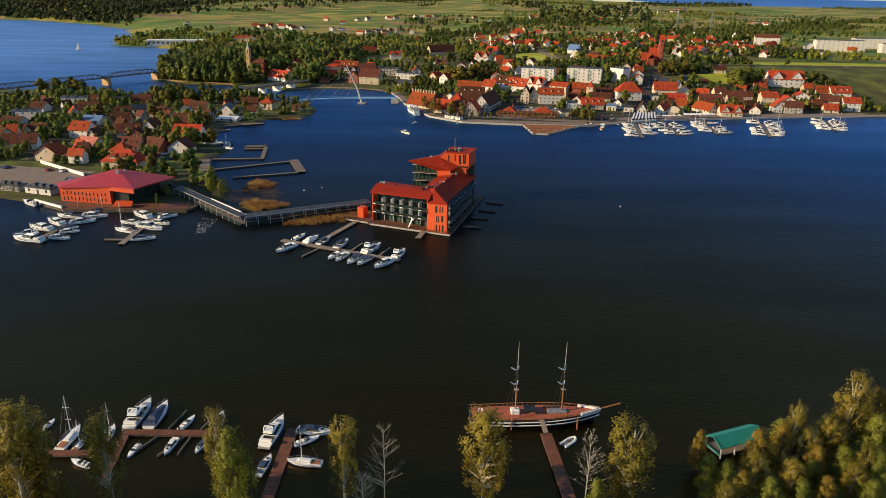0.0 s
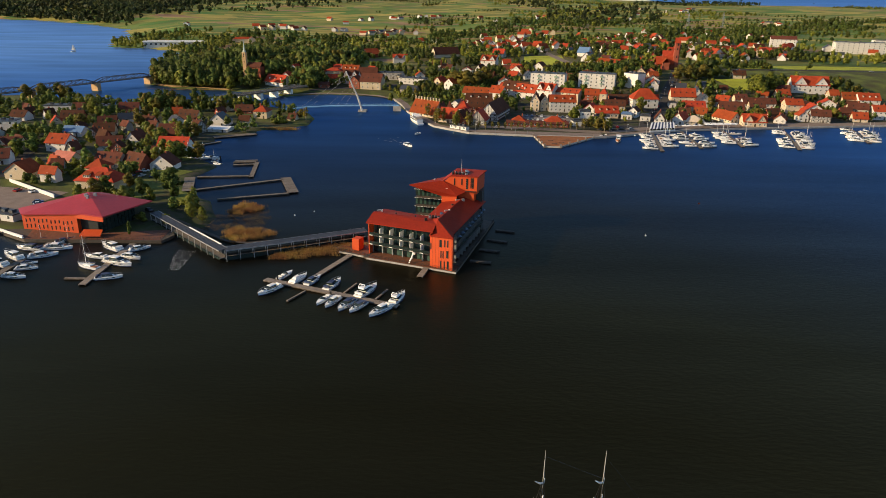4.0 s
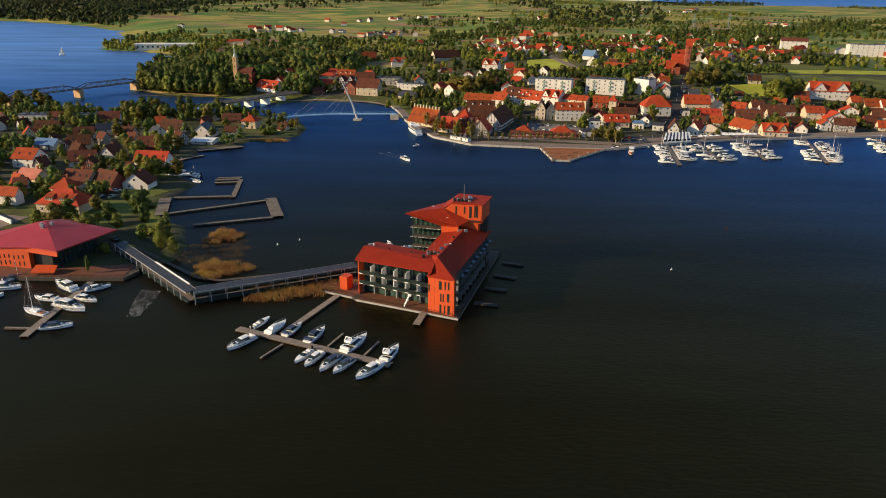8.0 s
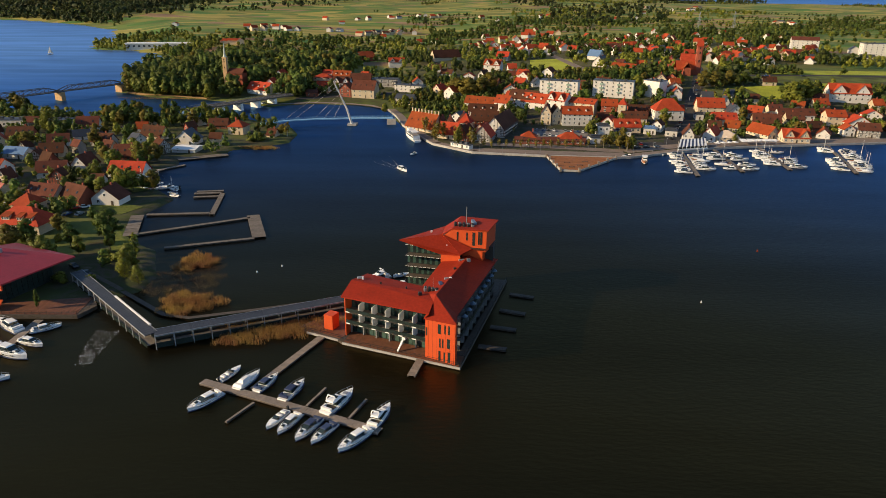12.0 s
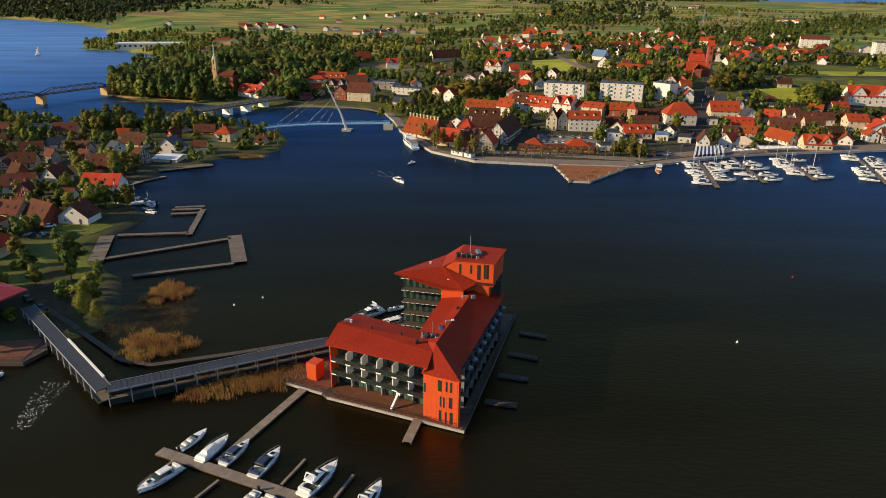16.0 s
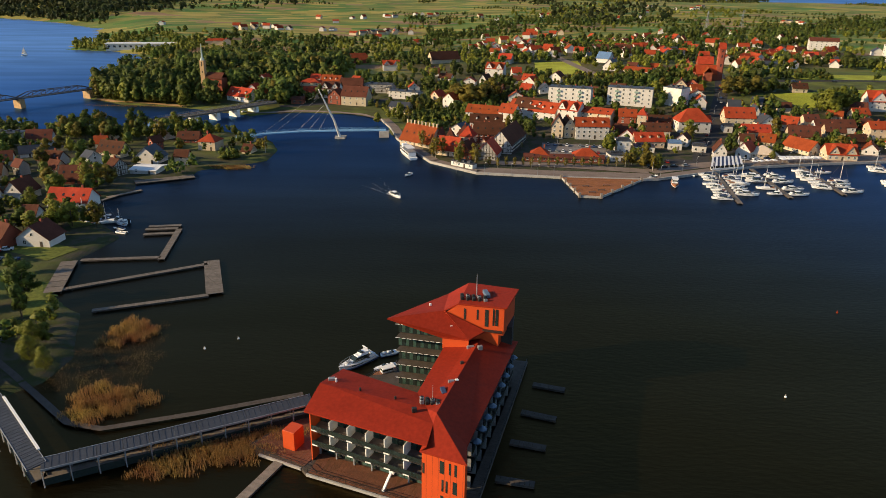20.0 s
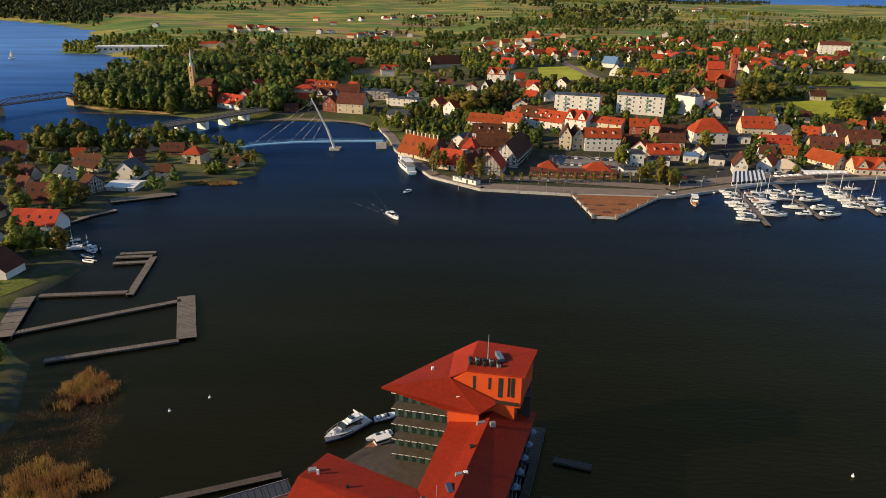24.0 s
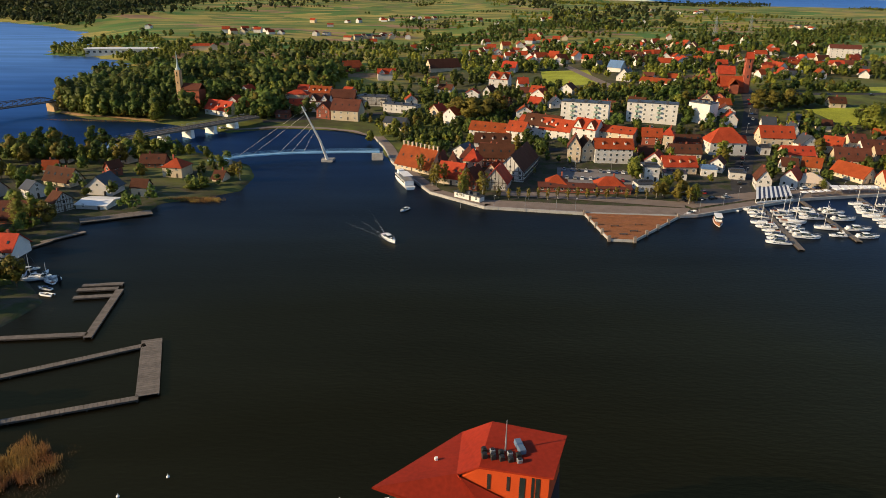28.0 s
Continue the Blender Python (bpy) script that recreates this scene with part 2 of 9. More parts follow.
def bm_tube(bm, pts, radii, n=8):
    """A round, tapered tube along pts."""
    pts = [Vector(p) for p in pts]
    rings = []
    for i, p in enumerate(pts):
        way = pts[min(i + 1, len(pts) - 1)] - pts[max(i - 1, 0)]
        q = way.to_track_quat("Z", "Y").to_matrix()
        rings.append([bm.verts.new(p + q @ Vector((math.cos(2 * math.pi * k / n) * radii[i], math.sin(2 * math.pi * k / n) * radii[i], 0))) for k in range(n)])
    for r0, r1 in zip(rings, rings[1:]):
        for k in range(n):
            bm.faces.new([r0[k], r0[(k + 1) % n], r1[(k + 1) % n], r1[k]])
    bm.faces.new(rings[0][::-1])
    bm.faces.new(rings[-1])


def bm_prism(bm, poly, z0, z1):
    """A polygon (x, y) drawn up from z0 to z1; z1 may be one height per corner."""
    tops = z1 if isinstance(z1, (list, tuple)) else [z1] * len(poly)
    if sum(a[0] * b[1] - b[0] * a[1] for a, b in zip(poly, list(poly[1:]) + [poly[0]])) < 0:
        poly, tops = list(poly)[::-1], list(tops)[::-1]
    lo = [bm.verts.new((x, y, z0)) for x, y in poly]
    hi = [bm.verts.new((x, y, z)) for (x, y), z in zip(poly, tops)]
    k = len(poly)
    for i in range(k):
        bm.faces.new([lo[i], lo[(i + 1) % k], hi[(i + 1) % k], hi[i]])
    bm.faces.new(lo[::-1])
    bm.faces.new(hi)


def bm_sheet(bm, pts, thick):
    """A roof facet with thickness under it; pts run counter-clockwise seen from above."""
    hi = [bm.verts.new(p) for p in pts]
    lo = [bm.verts.new((p[0], p[1], p[2] - thick)) for p in pts]
    k = len(pts)
    bm.faces.new(hi)
    bm.faces.new(lo[::-1])
    for i in range(k):
        bm.faces.new([hi[(i + 1) % k], hi[i], lo[i], lo[(i + 1) % k]])


def mesh_of(name, bm, material):
    me = bpy.data.meshes.new(name)
    bm.normal_update()
    bm.to_mesh(me)
    bm.free()
    for m in material if isinstance(material, (list, tuple)) else (material,):
        me.materials.append(m)
    return me


def part(name, bm, material, parent=None, label=""):
    ob = new(name, mesh_of(name, bm, material))
    ob.parent = parent
    return tagged(ob, label)


def share(name, me, parent, m, label=""):
    """One more object on a mesh that exists."""
    ob = new(name, me)
    ob.parent = parent
    ob.matrix_basis = m
    return tagged(ob, label)


def thing(name, label, category, m=None, group="", kind=""):
    ob = new(name)
    ob.empty_display_size = 0.2
    if m is not None:
        ob.matrix_basis = m
    return tagged(ob, label, category, group, kind)


def scaled(m, sx, sy, sz):
    return m @ Matrix.Diagonal((sx, sy, sz, 1))


def box_bm(x0, x1, y0, y1, z0, z1, bevel=0.0):
    bm = bmesh.new()
    bm_box(bm, x0, x1, y0, y1, z0, z1)
    if bevel:
        bmesh.ops.bevel(bm, geom=bm.edges[:], offset=bevel, segments=1, affect="EDGES")
    return bm




# ---- ground and water ----
SHORE_WEST = [(-900, 20), (-300, 48), (-191, 41), (-178, 36), (-157, 27), (-145, 25.5), (-129, 25.5), (-106, 28), (-102, 37), (-96, 43), (-95, 55), (-100, 66), (-105, 79), (-111, 83), (-120, 92), (-126, 113), (-125, 122), (-121, 141), (-134, 156), (-147, 170), (-150, 182), (-142, 204), (-147, 216), (-125, 226), (-126, 240), (-112, 248), (-97, 262), (-97, 288), (-106, 312), (-122, 326), (-150, 345), (-175, 352), (-195, 352), (-236, 341), (-256, 334), (-274, 352), (-310, 362), (-345, 385), (-389, 372), (-480, 330), (-900, 300)]
SHORE_NORTH = [(-290, 464), (-251, 437), (-205, 428), (-187, 421), (-165, 408), (-142, 396), (-111, 414), (-73, 409), (-55, 397), (-42, 376), (-40, 345), (-33, 320), (-22, 287), (-11, 261), (12, 239.5), (52, 233), (92, 231), (101, 232.5), (131, 247), (158, 260), (202, 270), (300, 288), (900, 330), (9000, 400), (9000, 9000), (-9000, 9000), (-9000, 2900), (-2000, 2100), (-1094, 1753), (-862, 1573), (-712, 1391), (-624, 1189), (-560, 1090), (-566, 980), (-510, 881), (-439, 868), (-380, 800), (-345, 740), (-370, 700), (-345, 640), (-309, 527)]
SHORE_SOUTH = [(-900, -160), (-120, -149), (-60, -147), (-20, -148), (25, -148), (46, -145), (52, -134), (72, -121), (98, -111), (160, -92), (300, -70), (900, -40), (900, -900), (-900, -900)]


def inland(X, Y, poly):
    """Signed distance to a shore polygon: positive on land."""
    best = np.full(X.shape, 1e12)
    inside = np.zeros(X.shape, bool)
    for (x0, y0), (x1, y1) in zip(poly, poly[1:] + poly[:1]):
        dx, dy = x1 - x0, y1 - y0
        s = np.clip(((X - x0) * dx + (Y - y0) * dy) / (dx * dx + dy * dy), 0, 1)
        best = np.minimum(best, (X - x0 - s * dx) ** 2 + (Y - y0 - s * dy) ** 2)
        if dy:
            inside ^= ((y0 > Y) != (y1 > Y)) & (X < x0 + (Y - y0) * dx / dy)
    return np.sqrt(best) * np.where(inside, 1, -1)


def step(v, a, b):
    s = np.clip((v - a) / (b - a), 0, 1)
    return s * s * (3 - 2 * s)


FAR_LAKE = (3600.0, 4300.0, 2450.0, 1330.0, 52.0)


def height(X, Y):
    X, Y = np.asarray(X, float), np.asarray(Y, float)
    d = np.maximum(np.maximum(inland(X, Y, SHORE_WEST), inland(X, Y, SHORE_NORTH)), inland(X, Y, SHORE_SOUTH))
    z = -2.0 + 3.0 * step(d, -5.0, 4.0)
    hill = 20 * step(Y, 262, 480) * (0.5 + 0.5 * step(X, -60, 190))
    hill = hill + 9 * np.exp(-((X + 190) ** 2 + (Y - 490) ** 2) / (2 * 55.0**2))
    far = 40 * step(Y, 900, 3000) + 28 * step(Y, 3600, 4700)
    roll = 5 * np.sin(X / 170 + 1.3) * np.sin(Y / 210 + X / 700) * step(Y, 600, 1200) + 7 * np.sin(X / 410 + 2) * np.cos(Y / 380) * step(Y, 900, 2000)
    z = z + (hill + far + roll) * step(d, 4, 130)
    z = np.where((X > 0.22 * Y) & (Y > 1500), np.minimum(z, 49.0), z)
    e = ((X - FAR_LAKE[0]) / FAR_LAKE[2]) ** 4 + ((Y - FAR_LAKE[1]) / FAR_LAKE[3]) ** 4
    return np.where(Y > 2500, z * step(e, 1.0, 2.2) + (FAR_LAKE[4] - 3 * (1 - step(e, 0.85, 1.0))) * (1 - step(e, 1.0, 2.2)), z)


def ground_z(x, y):
    return float(height(np.array([x]), np.array([y]))[0])


def ground_mat():
    m = bpy.data.materials.new("grass_and_fields")
    m.use_nodes = True
    n, l = m.node_tree.nodes, m.node_tree.links
    b = n["Principled BSDF"]
    b.inputs["Roughness"].default_value, b.inputs["Specular IOR Level"].default_value = 0.9, 0.15
    geo = n.new("ShaderNodeNewGeometry")
    sep = n.new("ShaderNodeSeparateXYZ")
    l.new(geo.outputs["Position"], sep.inputs[0])

    def noise_tex(scale, detail=3):
        t = n.new("ShaderNodeTexNoise")
        t.inputs["Scale"].default_value, t.inputs["Detail"].default_value = scale, detail
        l.new(geo.outputs["Position"], t.inputs["Vector"])
        return t

    def ramp(fac, stops):
        r = n.new("ShaderNodeValToRGB")
        while len(r.color_ramp.elements) < len(stops):
            r.color_ramp.elements.new(0.5)
        for e, (p, c) in zip(r.color_ramp.elements, stops):
            e.position, e.color = p, (*c, 1)
        l.new(fac, r.inputs[0])
        return r

    def mix(fac, a, c):
        x = n.new("ShaderNodeMix")
        x.data_type = "RGBA"
        l.new(fac, x.inputs[0])
        l.new(a, x.inputs[6])
        l.new(c, x.inputs[7])
        return x.outputs[2]

    grass = ramp(noise_tex(0.06, 5).outputs["Fac"], [(0.32, (0.06, 0.05, 0.026)), (0.5, (0.08, 0.095, 0.024)), (0.7, (0.15, 0.165, 0.034))])
    mp = n.new("ShaderNodeMapping")
    mp.inputs["Rotation"].default_value = (0, 0, 0.35)
    mp.inputs["Scale"].default_value = (0.0026, 0.0058, 0.0)
    l.new(geo.outputs["Position"], mp.inputs["Vector"])
    vor = n.new("ShaderNodeTexVoronoi")
    vor.inputs["Randomness"].default_value = 0.8
    l.new(mp.outputs[0], vor.inputs["Vector"])
    hue = n.new("ShaderNodeSeparateColor")
    l.new(vor.outputs["Color"], hue.inputs[0])
    fields = ramp(hue.outputs[0], [(0.0, (0.13, 0.185, 0.042)), (0.2, (0.29, 0.265, 0.062)), (0.36, (0.085, 0.175, 0.036)), (0.52, (0.35, 0.29, 0.078)), (0.68, (0.19, 0.20, 0.05)), (0.84, (0.29, 0.185, 0.105)), (0.92, (0.15, 0.185, 0.042))])
    fields.color_ramp.interpolation = "CONSTANT"
    fine = ramp(noise_tex(0.012, 7).outputs["Fac"], [(0.3, (0.74, 0.72, 0.70)), (0.7, (1.12, 1.10, 1.05))])
    mul = n.new("ShaderNodeMix")
    mul.data_type, mul.blend_type = "RGBA", "MULTIPLY"
    mul.inputs[0].default_value = 1.0
    l.new(fields.outputs[0], mul.inputs[6])
    l.new(fine.outputs[0], mul.inputs[7])
    away = n.new("ShaderNodeMapRange")
    away.inputs["From Min"].default_value, away.inputs["From Max"].default_value = 500, 590
    l.new(sep.outputs["Y"], away.inputs["Value"])
    l.new(mix(away.outputs[0], grass.outputs[0], mul.outputs[2]), b.inputs["Base Color"])
    town = n.new("ShaderNodeAttribute")
    town.attribute_name = "town"
    yard = ramp(noise_tex(0.11, 4).outputs["Fac"], [(0.33, (0.042, 0.040, 0.028)), (0.45, (0.042, 0.052, 0.018)), (0.55, (0.075, 0.062, 0.048)), (0.66, (0.046, 0.056, 0.018)), (0.78, (0.11, 0.088, 0.07))])
    base = b.inputs["Base Color"].links[0].from_socket
    l.new(mix(town.outputs["Fac"], base, yard.outputs[0]), b.inputs["Base Color"])
    bp = n.new("ShaderNodeBump")
    bp.inputs["Strength"].default_value, bp.inputs["Distance"].default_value = 0.5, 0.25
    l.new(noise_tex(1.5, 4).outputs["Fac"], bp.inputs["Height"])
    l.new(bp.outputs[0], b.inputs["Normal"])
    return m


GROUND = ground_mat()


def axis_steps(lo, hi, fine, ends, grow=1.12):
    mid = list(np.arange(lo, hi, fine))
    left, right, s = [], [], fine
    while not left or left[-1] > -ends:
        s *= grow
        left.append((left[-1] if left else lo) - s)
    s = fine
    while not right or right[-1] < ends:
        s = min(s * grow, 60)
        right.append((right[-1] if right else mid[-1]) + s)
    return np.array(left[::-1] + mid + right)


def build_ground():
    xs, ys = axis_steps(-400, 330, 3.0, 5200), axis_steps(-170, 520, 3.0, 5200)
    ys = ys[ys > -900]
    X, Y = np.meshgrid(xs, ys)
    Z = height(X.ravel(), Y.ravel())
    nx, ny = len(xs), len(ys)
    me = bpy.data.meshes.new("ground")
    co = np.stack([X.ravel(), Y.ravel(), Z], 1).astype(np.float32)
    i = (np.arange(ny - 1)[:, None] * nx + np.arange(nx - 1)).ravel()
    quads = np.stack([i, i + 1, i + nx + 1, i + nx], 1).astype(np.int32)
    me.vertices.add(len(co))
    me.vertices.foreach_set("co", co.ravel())
    me.loops.add(quads.size)
    me.loops.foreach_set("vertex_index", quads.ravel())
    me.polygons.add(len(quads))
    me.polygons.foreach_set("loop_start", np.arange(0, quads.size, 4, dtype=np.int32))
    me.polygons.foreach_set("use_smooth", np.ones(len(quads), bool))
    me.update(calc_edges=True)
    me.validate()
    me.materials.append(GROUND)
    # where yards, courts, streets and other dark ground stand in place of grass
    x, y = co[:, 0].astype(float), co[:, 1].astype(float)
    core = step(x, -25, 5) * (1 - step(x, 300, 420)) * step(y, 225, 250) * (1 - step(y, 370, 420))
    core = np.maximum(core, 0.75 * step(x, -5, 30) * (1 - step(x, 190, 230)) * (1 - step(y, 440, 500)) * step(y, 300, 340))
    core = np.maximum(core, 0.9 * (1 - step(np.hypot(x + 215, y - 175) / 1.0, 95, 165)) * step(y, 95, 130))
    core = np.maximum(core, 0.7 * (1 - step(np.hypot((x + 90) / 1.6, y - 465), 25, 50)))
    # darker ground between the pavilion and the reed beds
    core = np.maximum(core, 0.9 * (1 - step(np.hypot(x + 108, y - 58), 14, 34)))
    core = np.maximum(core, 0.8 * step(x, -70, -20) * (1 - step(x, 440, 520)) * step(y, 480, 510) * (1 - step(y, 860, 980)) * np.maximum(step(y, 540, 620), 1 - step(x, 190, 240)))
    att = me.attributes.new("town", "FLOAT", "POINT")
    att.data.foreach_set("value", core.astype(np.float32))
    tagged(new("ground", me), "grassy lake shore and farmland with low hills", "ground", kind="structure")


build_ground()
bm = bmesh.new()
bm.faces.new([bm.verts.new(p) for p in ((-5000, -900, 0), (5000, -900, 0), (5000, 2600, 0), (-5000, 2600, 0))])
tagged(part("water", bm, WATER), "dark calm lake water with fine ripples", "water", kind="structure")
bm = bmesh.new()
lake_rows = []
for y in np.linspace(2940, 5050, 48):
    u = abs(y - FAR_LAKE[1]) / (1.03 * FAR_LAKE[3])
    west = FAR_LAKE[0] - 1.03 * FAR_LAKE[2] * max(0.0, 1 - u**4) ** 0.25 if y < FAR_LAKE[1] else 1077 * y / FAR_LAKE[1]
    lift = FAR_LAKE[4] - 1.2 + 0.018 * max(0.0, y - 3100)
    lake_rows.append([bm.verts.new((x, y, lift)) for x in (west, 6000)])
for (a, b), (c, d) in zip(lake_rows, lake_rows[1:]):
    bm.faces.new([a, b, d, c])
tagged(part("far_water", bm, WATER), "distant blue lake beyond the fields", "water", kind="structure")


def ribbon(name, pts, width, material, label, category="road", lift=0.12):
    """A road or path that lies on the ground along pts."""
    bm = bmesh.new()
    path = []
    for (x0, y0), (x1, y1) in zip(pts, pts[1:]):
        k = max(1, int(math.hypot(x1 - x0, y1 - y0) / 4))
        path += [(x0 + (x1 - x0) * i / k, y0 + (y1 - y0) * i / k) for i in range(k)]
    path.append(pts[-1])
    rows = []
    for i, (x, y) in enumerate(path):
        (xa, ya), (xb, yb) = path[max(i - 1, 0)], path[min(i + 1, len(path) - 1)]
        d = math.hypot(xb - xa, yb - ya) or 1
        nx, ny = -(yb - ya) / d, (xb - xa) / d
        rows.append([(x + nx * s * width, y + ny * s * width) for s in (-0.5, -0.25, 0, 0.25, 0.5)])
    flat = np.array(rows).reshape(-1, 2)
    zs = np.maximum(height(flat[:, 0], flat[:, 1]), 0.5) + lift
    vs = [bm.verts.new((x, y, z)) for (x, y), z in zip(flat, zs)]
    for i in range(len(rows) - 1):
        for j in range(4):
            bm.faces.new([vs[i * 5 + j], vs[i * 5 + j + 1], vs[i * 5 + j + 6], vs[i * 5 + j + 5]])
    bmesh.ops.recalc_face_normals(bm, faces=bm.faces[:])
    if bm.faces[0].normal.z < 0:
        bmesh.ops.reverse_faces(bm, faces=bm.faces[:])
    return tagged(part(name, bm, material), label, category, kind="structure")


# ---- the floating hotel ----
def lerp(a, b, s):
    return tuple(p + (q - p) * s for p, q in zip(a, b))


def planks(name, quad, z, n, material, parent, thick=0.06, gap=0.03):
    """Boards laid across the quad (x, y), from its first side to its third."""
    a, b, c, d = quad
    for i in range(n):
        s0, s1 = i / n, (i + 1 - gap) / n
        bm = bmesh.new()
        bm_prism(bm, [lerp(a, b, s0), lerp(a, b, s1), lerp(d, c, s1), lerp(d, c, s0)], z - thick, z)
        part(name, bm, material, parent)


def railing(name, pts, z, parent, h=1.05, every=2.0, material=None):
    """Posts and two rails along pts (x, y)."""
    rail = part(name, bmesh.new(), material or DARK_STEEL, parent)
    bm = bmesh.new()
    for a, b in zip(pts, pts[1:]):
        k = max(1, int(math.dist(a, b) / every))
        for i in range(k + 1):
            x, y = lerp(a, b, i / k)
            bm_box(bm, x - 0.03, x + 0.03, y - 0.03, y + 0.03, z, z + h)
        for r in (h, h * 0.55):
            bm_bar(bm, (*a, z + r), (*b, z + r), 0.06)
    bm.to_mesh(rail.data)
    bm.free()
    return rail


def hotel():
    H = thing("floating_hotel", "four-winged hotel with red metal roofs on a lake platform", "hotel")
    P0 = (0.4, -0.6)
    # platform on the water
    bm = bmesh.new()
    bm_prism(bm, [P0, (16.4, 54.5), (-3, 58), (-20, 48.5), (-27, 41), (-33, 33), (-43.5, 20), (-40.5, 17.3), (-31.5, 13.2), (-30.2, 11.6)], -1.5, 0.75)
    part("platform", bm, DARK_WOOD, H, "dark timber-faced pontoon")
    bm = bmesh.new()
    for a, b in (((-40.5, 17.2), (-31.5, 13.1)), ((-30.2, 11.5), (0.4, -0.75))):
        bm_bar(bm, (*a, 0.55), (*b, 0.55), 0.35, 0.5)
    part("kerb_beam", bm, CONCRETE, H, "pale concrete edge beam")
    a, b, c, d = (-29.8, 11.8), (0.0, -0.3), (1.7, 4.6), (-28.4, 17.6)
    planks("deck_board", (a, b, c, d), 0.84, 44, DECK_WOOD, H)
    planks("deck_board", ((-42.5, 20), (-31, 13.6), (-28.8, 17.6), (-33.8, 31.5)), 0.84, 18, DECK_WOOD, H)
    planks("deck_board", ((2.0, 5.0), (16.2, 53.8), (12.8, 54.0), (-1.2, 6.0)), 0.84, 52, DARK_WOOD, H)
    planks("deck_board", ((-26, 31), (-9.5, 21), (-2, 40), (-18.5, 47)), 0.84, 24, DARK_WOOD, H)
    for pts in ([(-43, 20.1), (-40.4, 17.5), (-31.3, 13.4), (-30.0, 11.8), (0.2, -0.4)], [(0.4, -0.2), (16.2, 54.2)], [(-32.6, 33), (-26.8, 40.6), (-19.8, 48)]):
        railing("railing", pts, 0.84, H)

    # front wing, three storeys: ground floor set back, two floors of balconies
    fl, fr = Vector((-29.6, 15.4)), Vector((-8.2, 5.4))
    way = (fr - fl).normalized()
    back = Vector((-way.y, way.x))
    Z = (0.84, 4.6, 7.9, 11.3)

    def q(s, t):
        p = fl + way * s + back * t
        return (p.x, p.y)

    L = (fr - fl).length
    bm = bmesh.new()
    bm_prism(bm, [q(0.3, 3.2), q(L, 3.2), q(L + 3, 13.2), q(0.6, 13.2)], Z[0], 12.3)
    part("front_wing_core", bm, DARK_STEEL, H)
    bays = 6
    for k in range(3):
        z0, z1 = Z[k], Z[k + 1]
        # floor slab with a pale edge
        if k:
            bm = bmesh.new()
            bm_prism(bm, [q(0, 0), q(L, 0), q(L, 3.2), q(0, 3.2)], z0 - 0.28, z0)
            part("balcony_slab", bm, GREY_WOOD, H)
            for i in range(bays * 3):
                bm = bmesh.new()
                s0, s1 = L * i / (bays * 3), L * (i + 0.93) / (bays * 3)
                bm_prism(bm, [q(s0, -0.06), q(s1, -0.06), q(s1, 0.0), q(s0, 0.0)], z0 - 0.2, z0 + 0.06)
                part("balcony_panel", bm, WHITE if i % 3 == 0 else DARK_STEEL, H)
            bm = bmesh.new()
            bm_prism(bm, [q(0.05, 0.02), q(L - 0.05, 0.02), q(L - 0.05, 0.06), q(0.05, 0.06)], z0 + 0.08, z0 + 1.0)
            part("balustrade", bm, GLASS, H, "dark glass balustrade")
        # glazing behind
        for i in range(bays * 3):
            s0, s1 = L * i / (bays * 3) + 0.08, L * (i + 1) / (bays * 3) - 0.08
            bm = bmesh.new()
            bm_prism(bm, [q(s0, 3.02), q(s1, 3.02), q(s1, 3.18), q(s0, 3.18)], z0 + 0.1, z1 - 0.45)
            part("window_pane", bm, GREEN_GLASS if (i + k) % 3 else GLASS, H)
        if k:
            for i in range(1, bays):
                s = L * i / bays
                bm = bmesh.new()
                bm_prism(bm, [q(s - 0.09, 0.3), q(s + 0.09, 0.3), q(s + 0.09, 3.0), q(s - 0.09, 3.0)], z0, z0 + 2.55)
                part("balcony_divider", bm, WHITE, H, "white balcony partition")
    for i in range(0, bays + 1):
        s = min(max(L * i / bays, 0.15), L - 0.15)
        bm = bmesh.new()
        bm_prism(bm, [q(s - 0.15, 2.2), q(s + 0.15, 2.2), q(s + 0.15, 2.6), q(s - 0.15, 2.6)], Z[0], Z[1] - 0.25)
        part("column", bm, GREY_STEEL, H)
    # slanted white brace on the terrace
    bm = bmesh.new()
    bm_bar(bm, (*q(L * 0.70, -1.9), 0.9), (*q(L * 0.715, 0.6), 3.4), 0.45, 0.3)
    bm_prism(bm, [q(L * 0.70, 0.5), q(L * 0.74, 0.5), q(L * 0.74, 1.4), q(L * 0.70, 1.4)], 3.2, 4.3)
    part("white_brace", bm, WHITE, H)
    # west end wall of the front wing
    bm = bmesh.new()
    bm_prism(bm, [q(-0.25, 0), q(0, 0), q(0, 13.2), q(-0.25, 13.2)], Z[0], 12.0)
    part("end_wall", bm, ORANGE, H)

    # orange corner wall with slit windows
    wl, wr = (-8.3, 4.5), (-0.9, 0.4)
    br, bl = (-0.5, 1.2), (-7.9, 5.4)
    bm = bmesh.new()
    bm_prism(bm, [wl, wr, br, bl], 0.84, [11.7, 12.2, 12.2, 12.0])
    part("corner_wall", bm, ORANGE, H, "bright orange panelled wall")
    wv = Vector((wr[0] - wl[0], wr[1] - wl[1])).normalized()
    wn = Vector((wv.y, -wv.x))
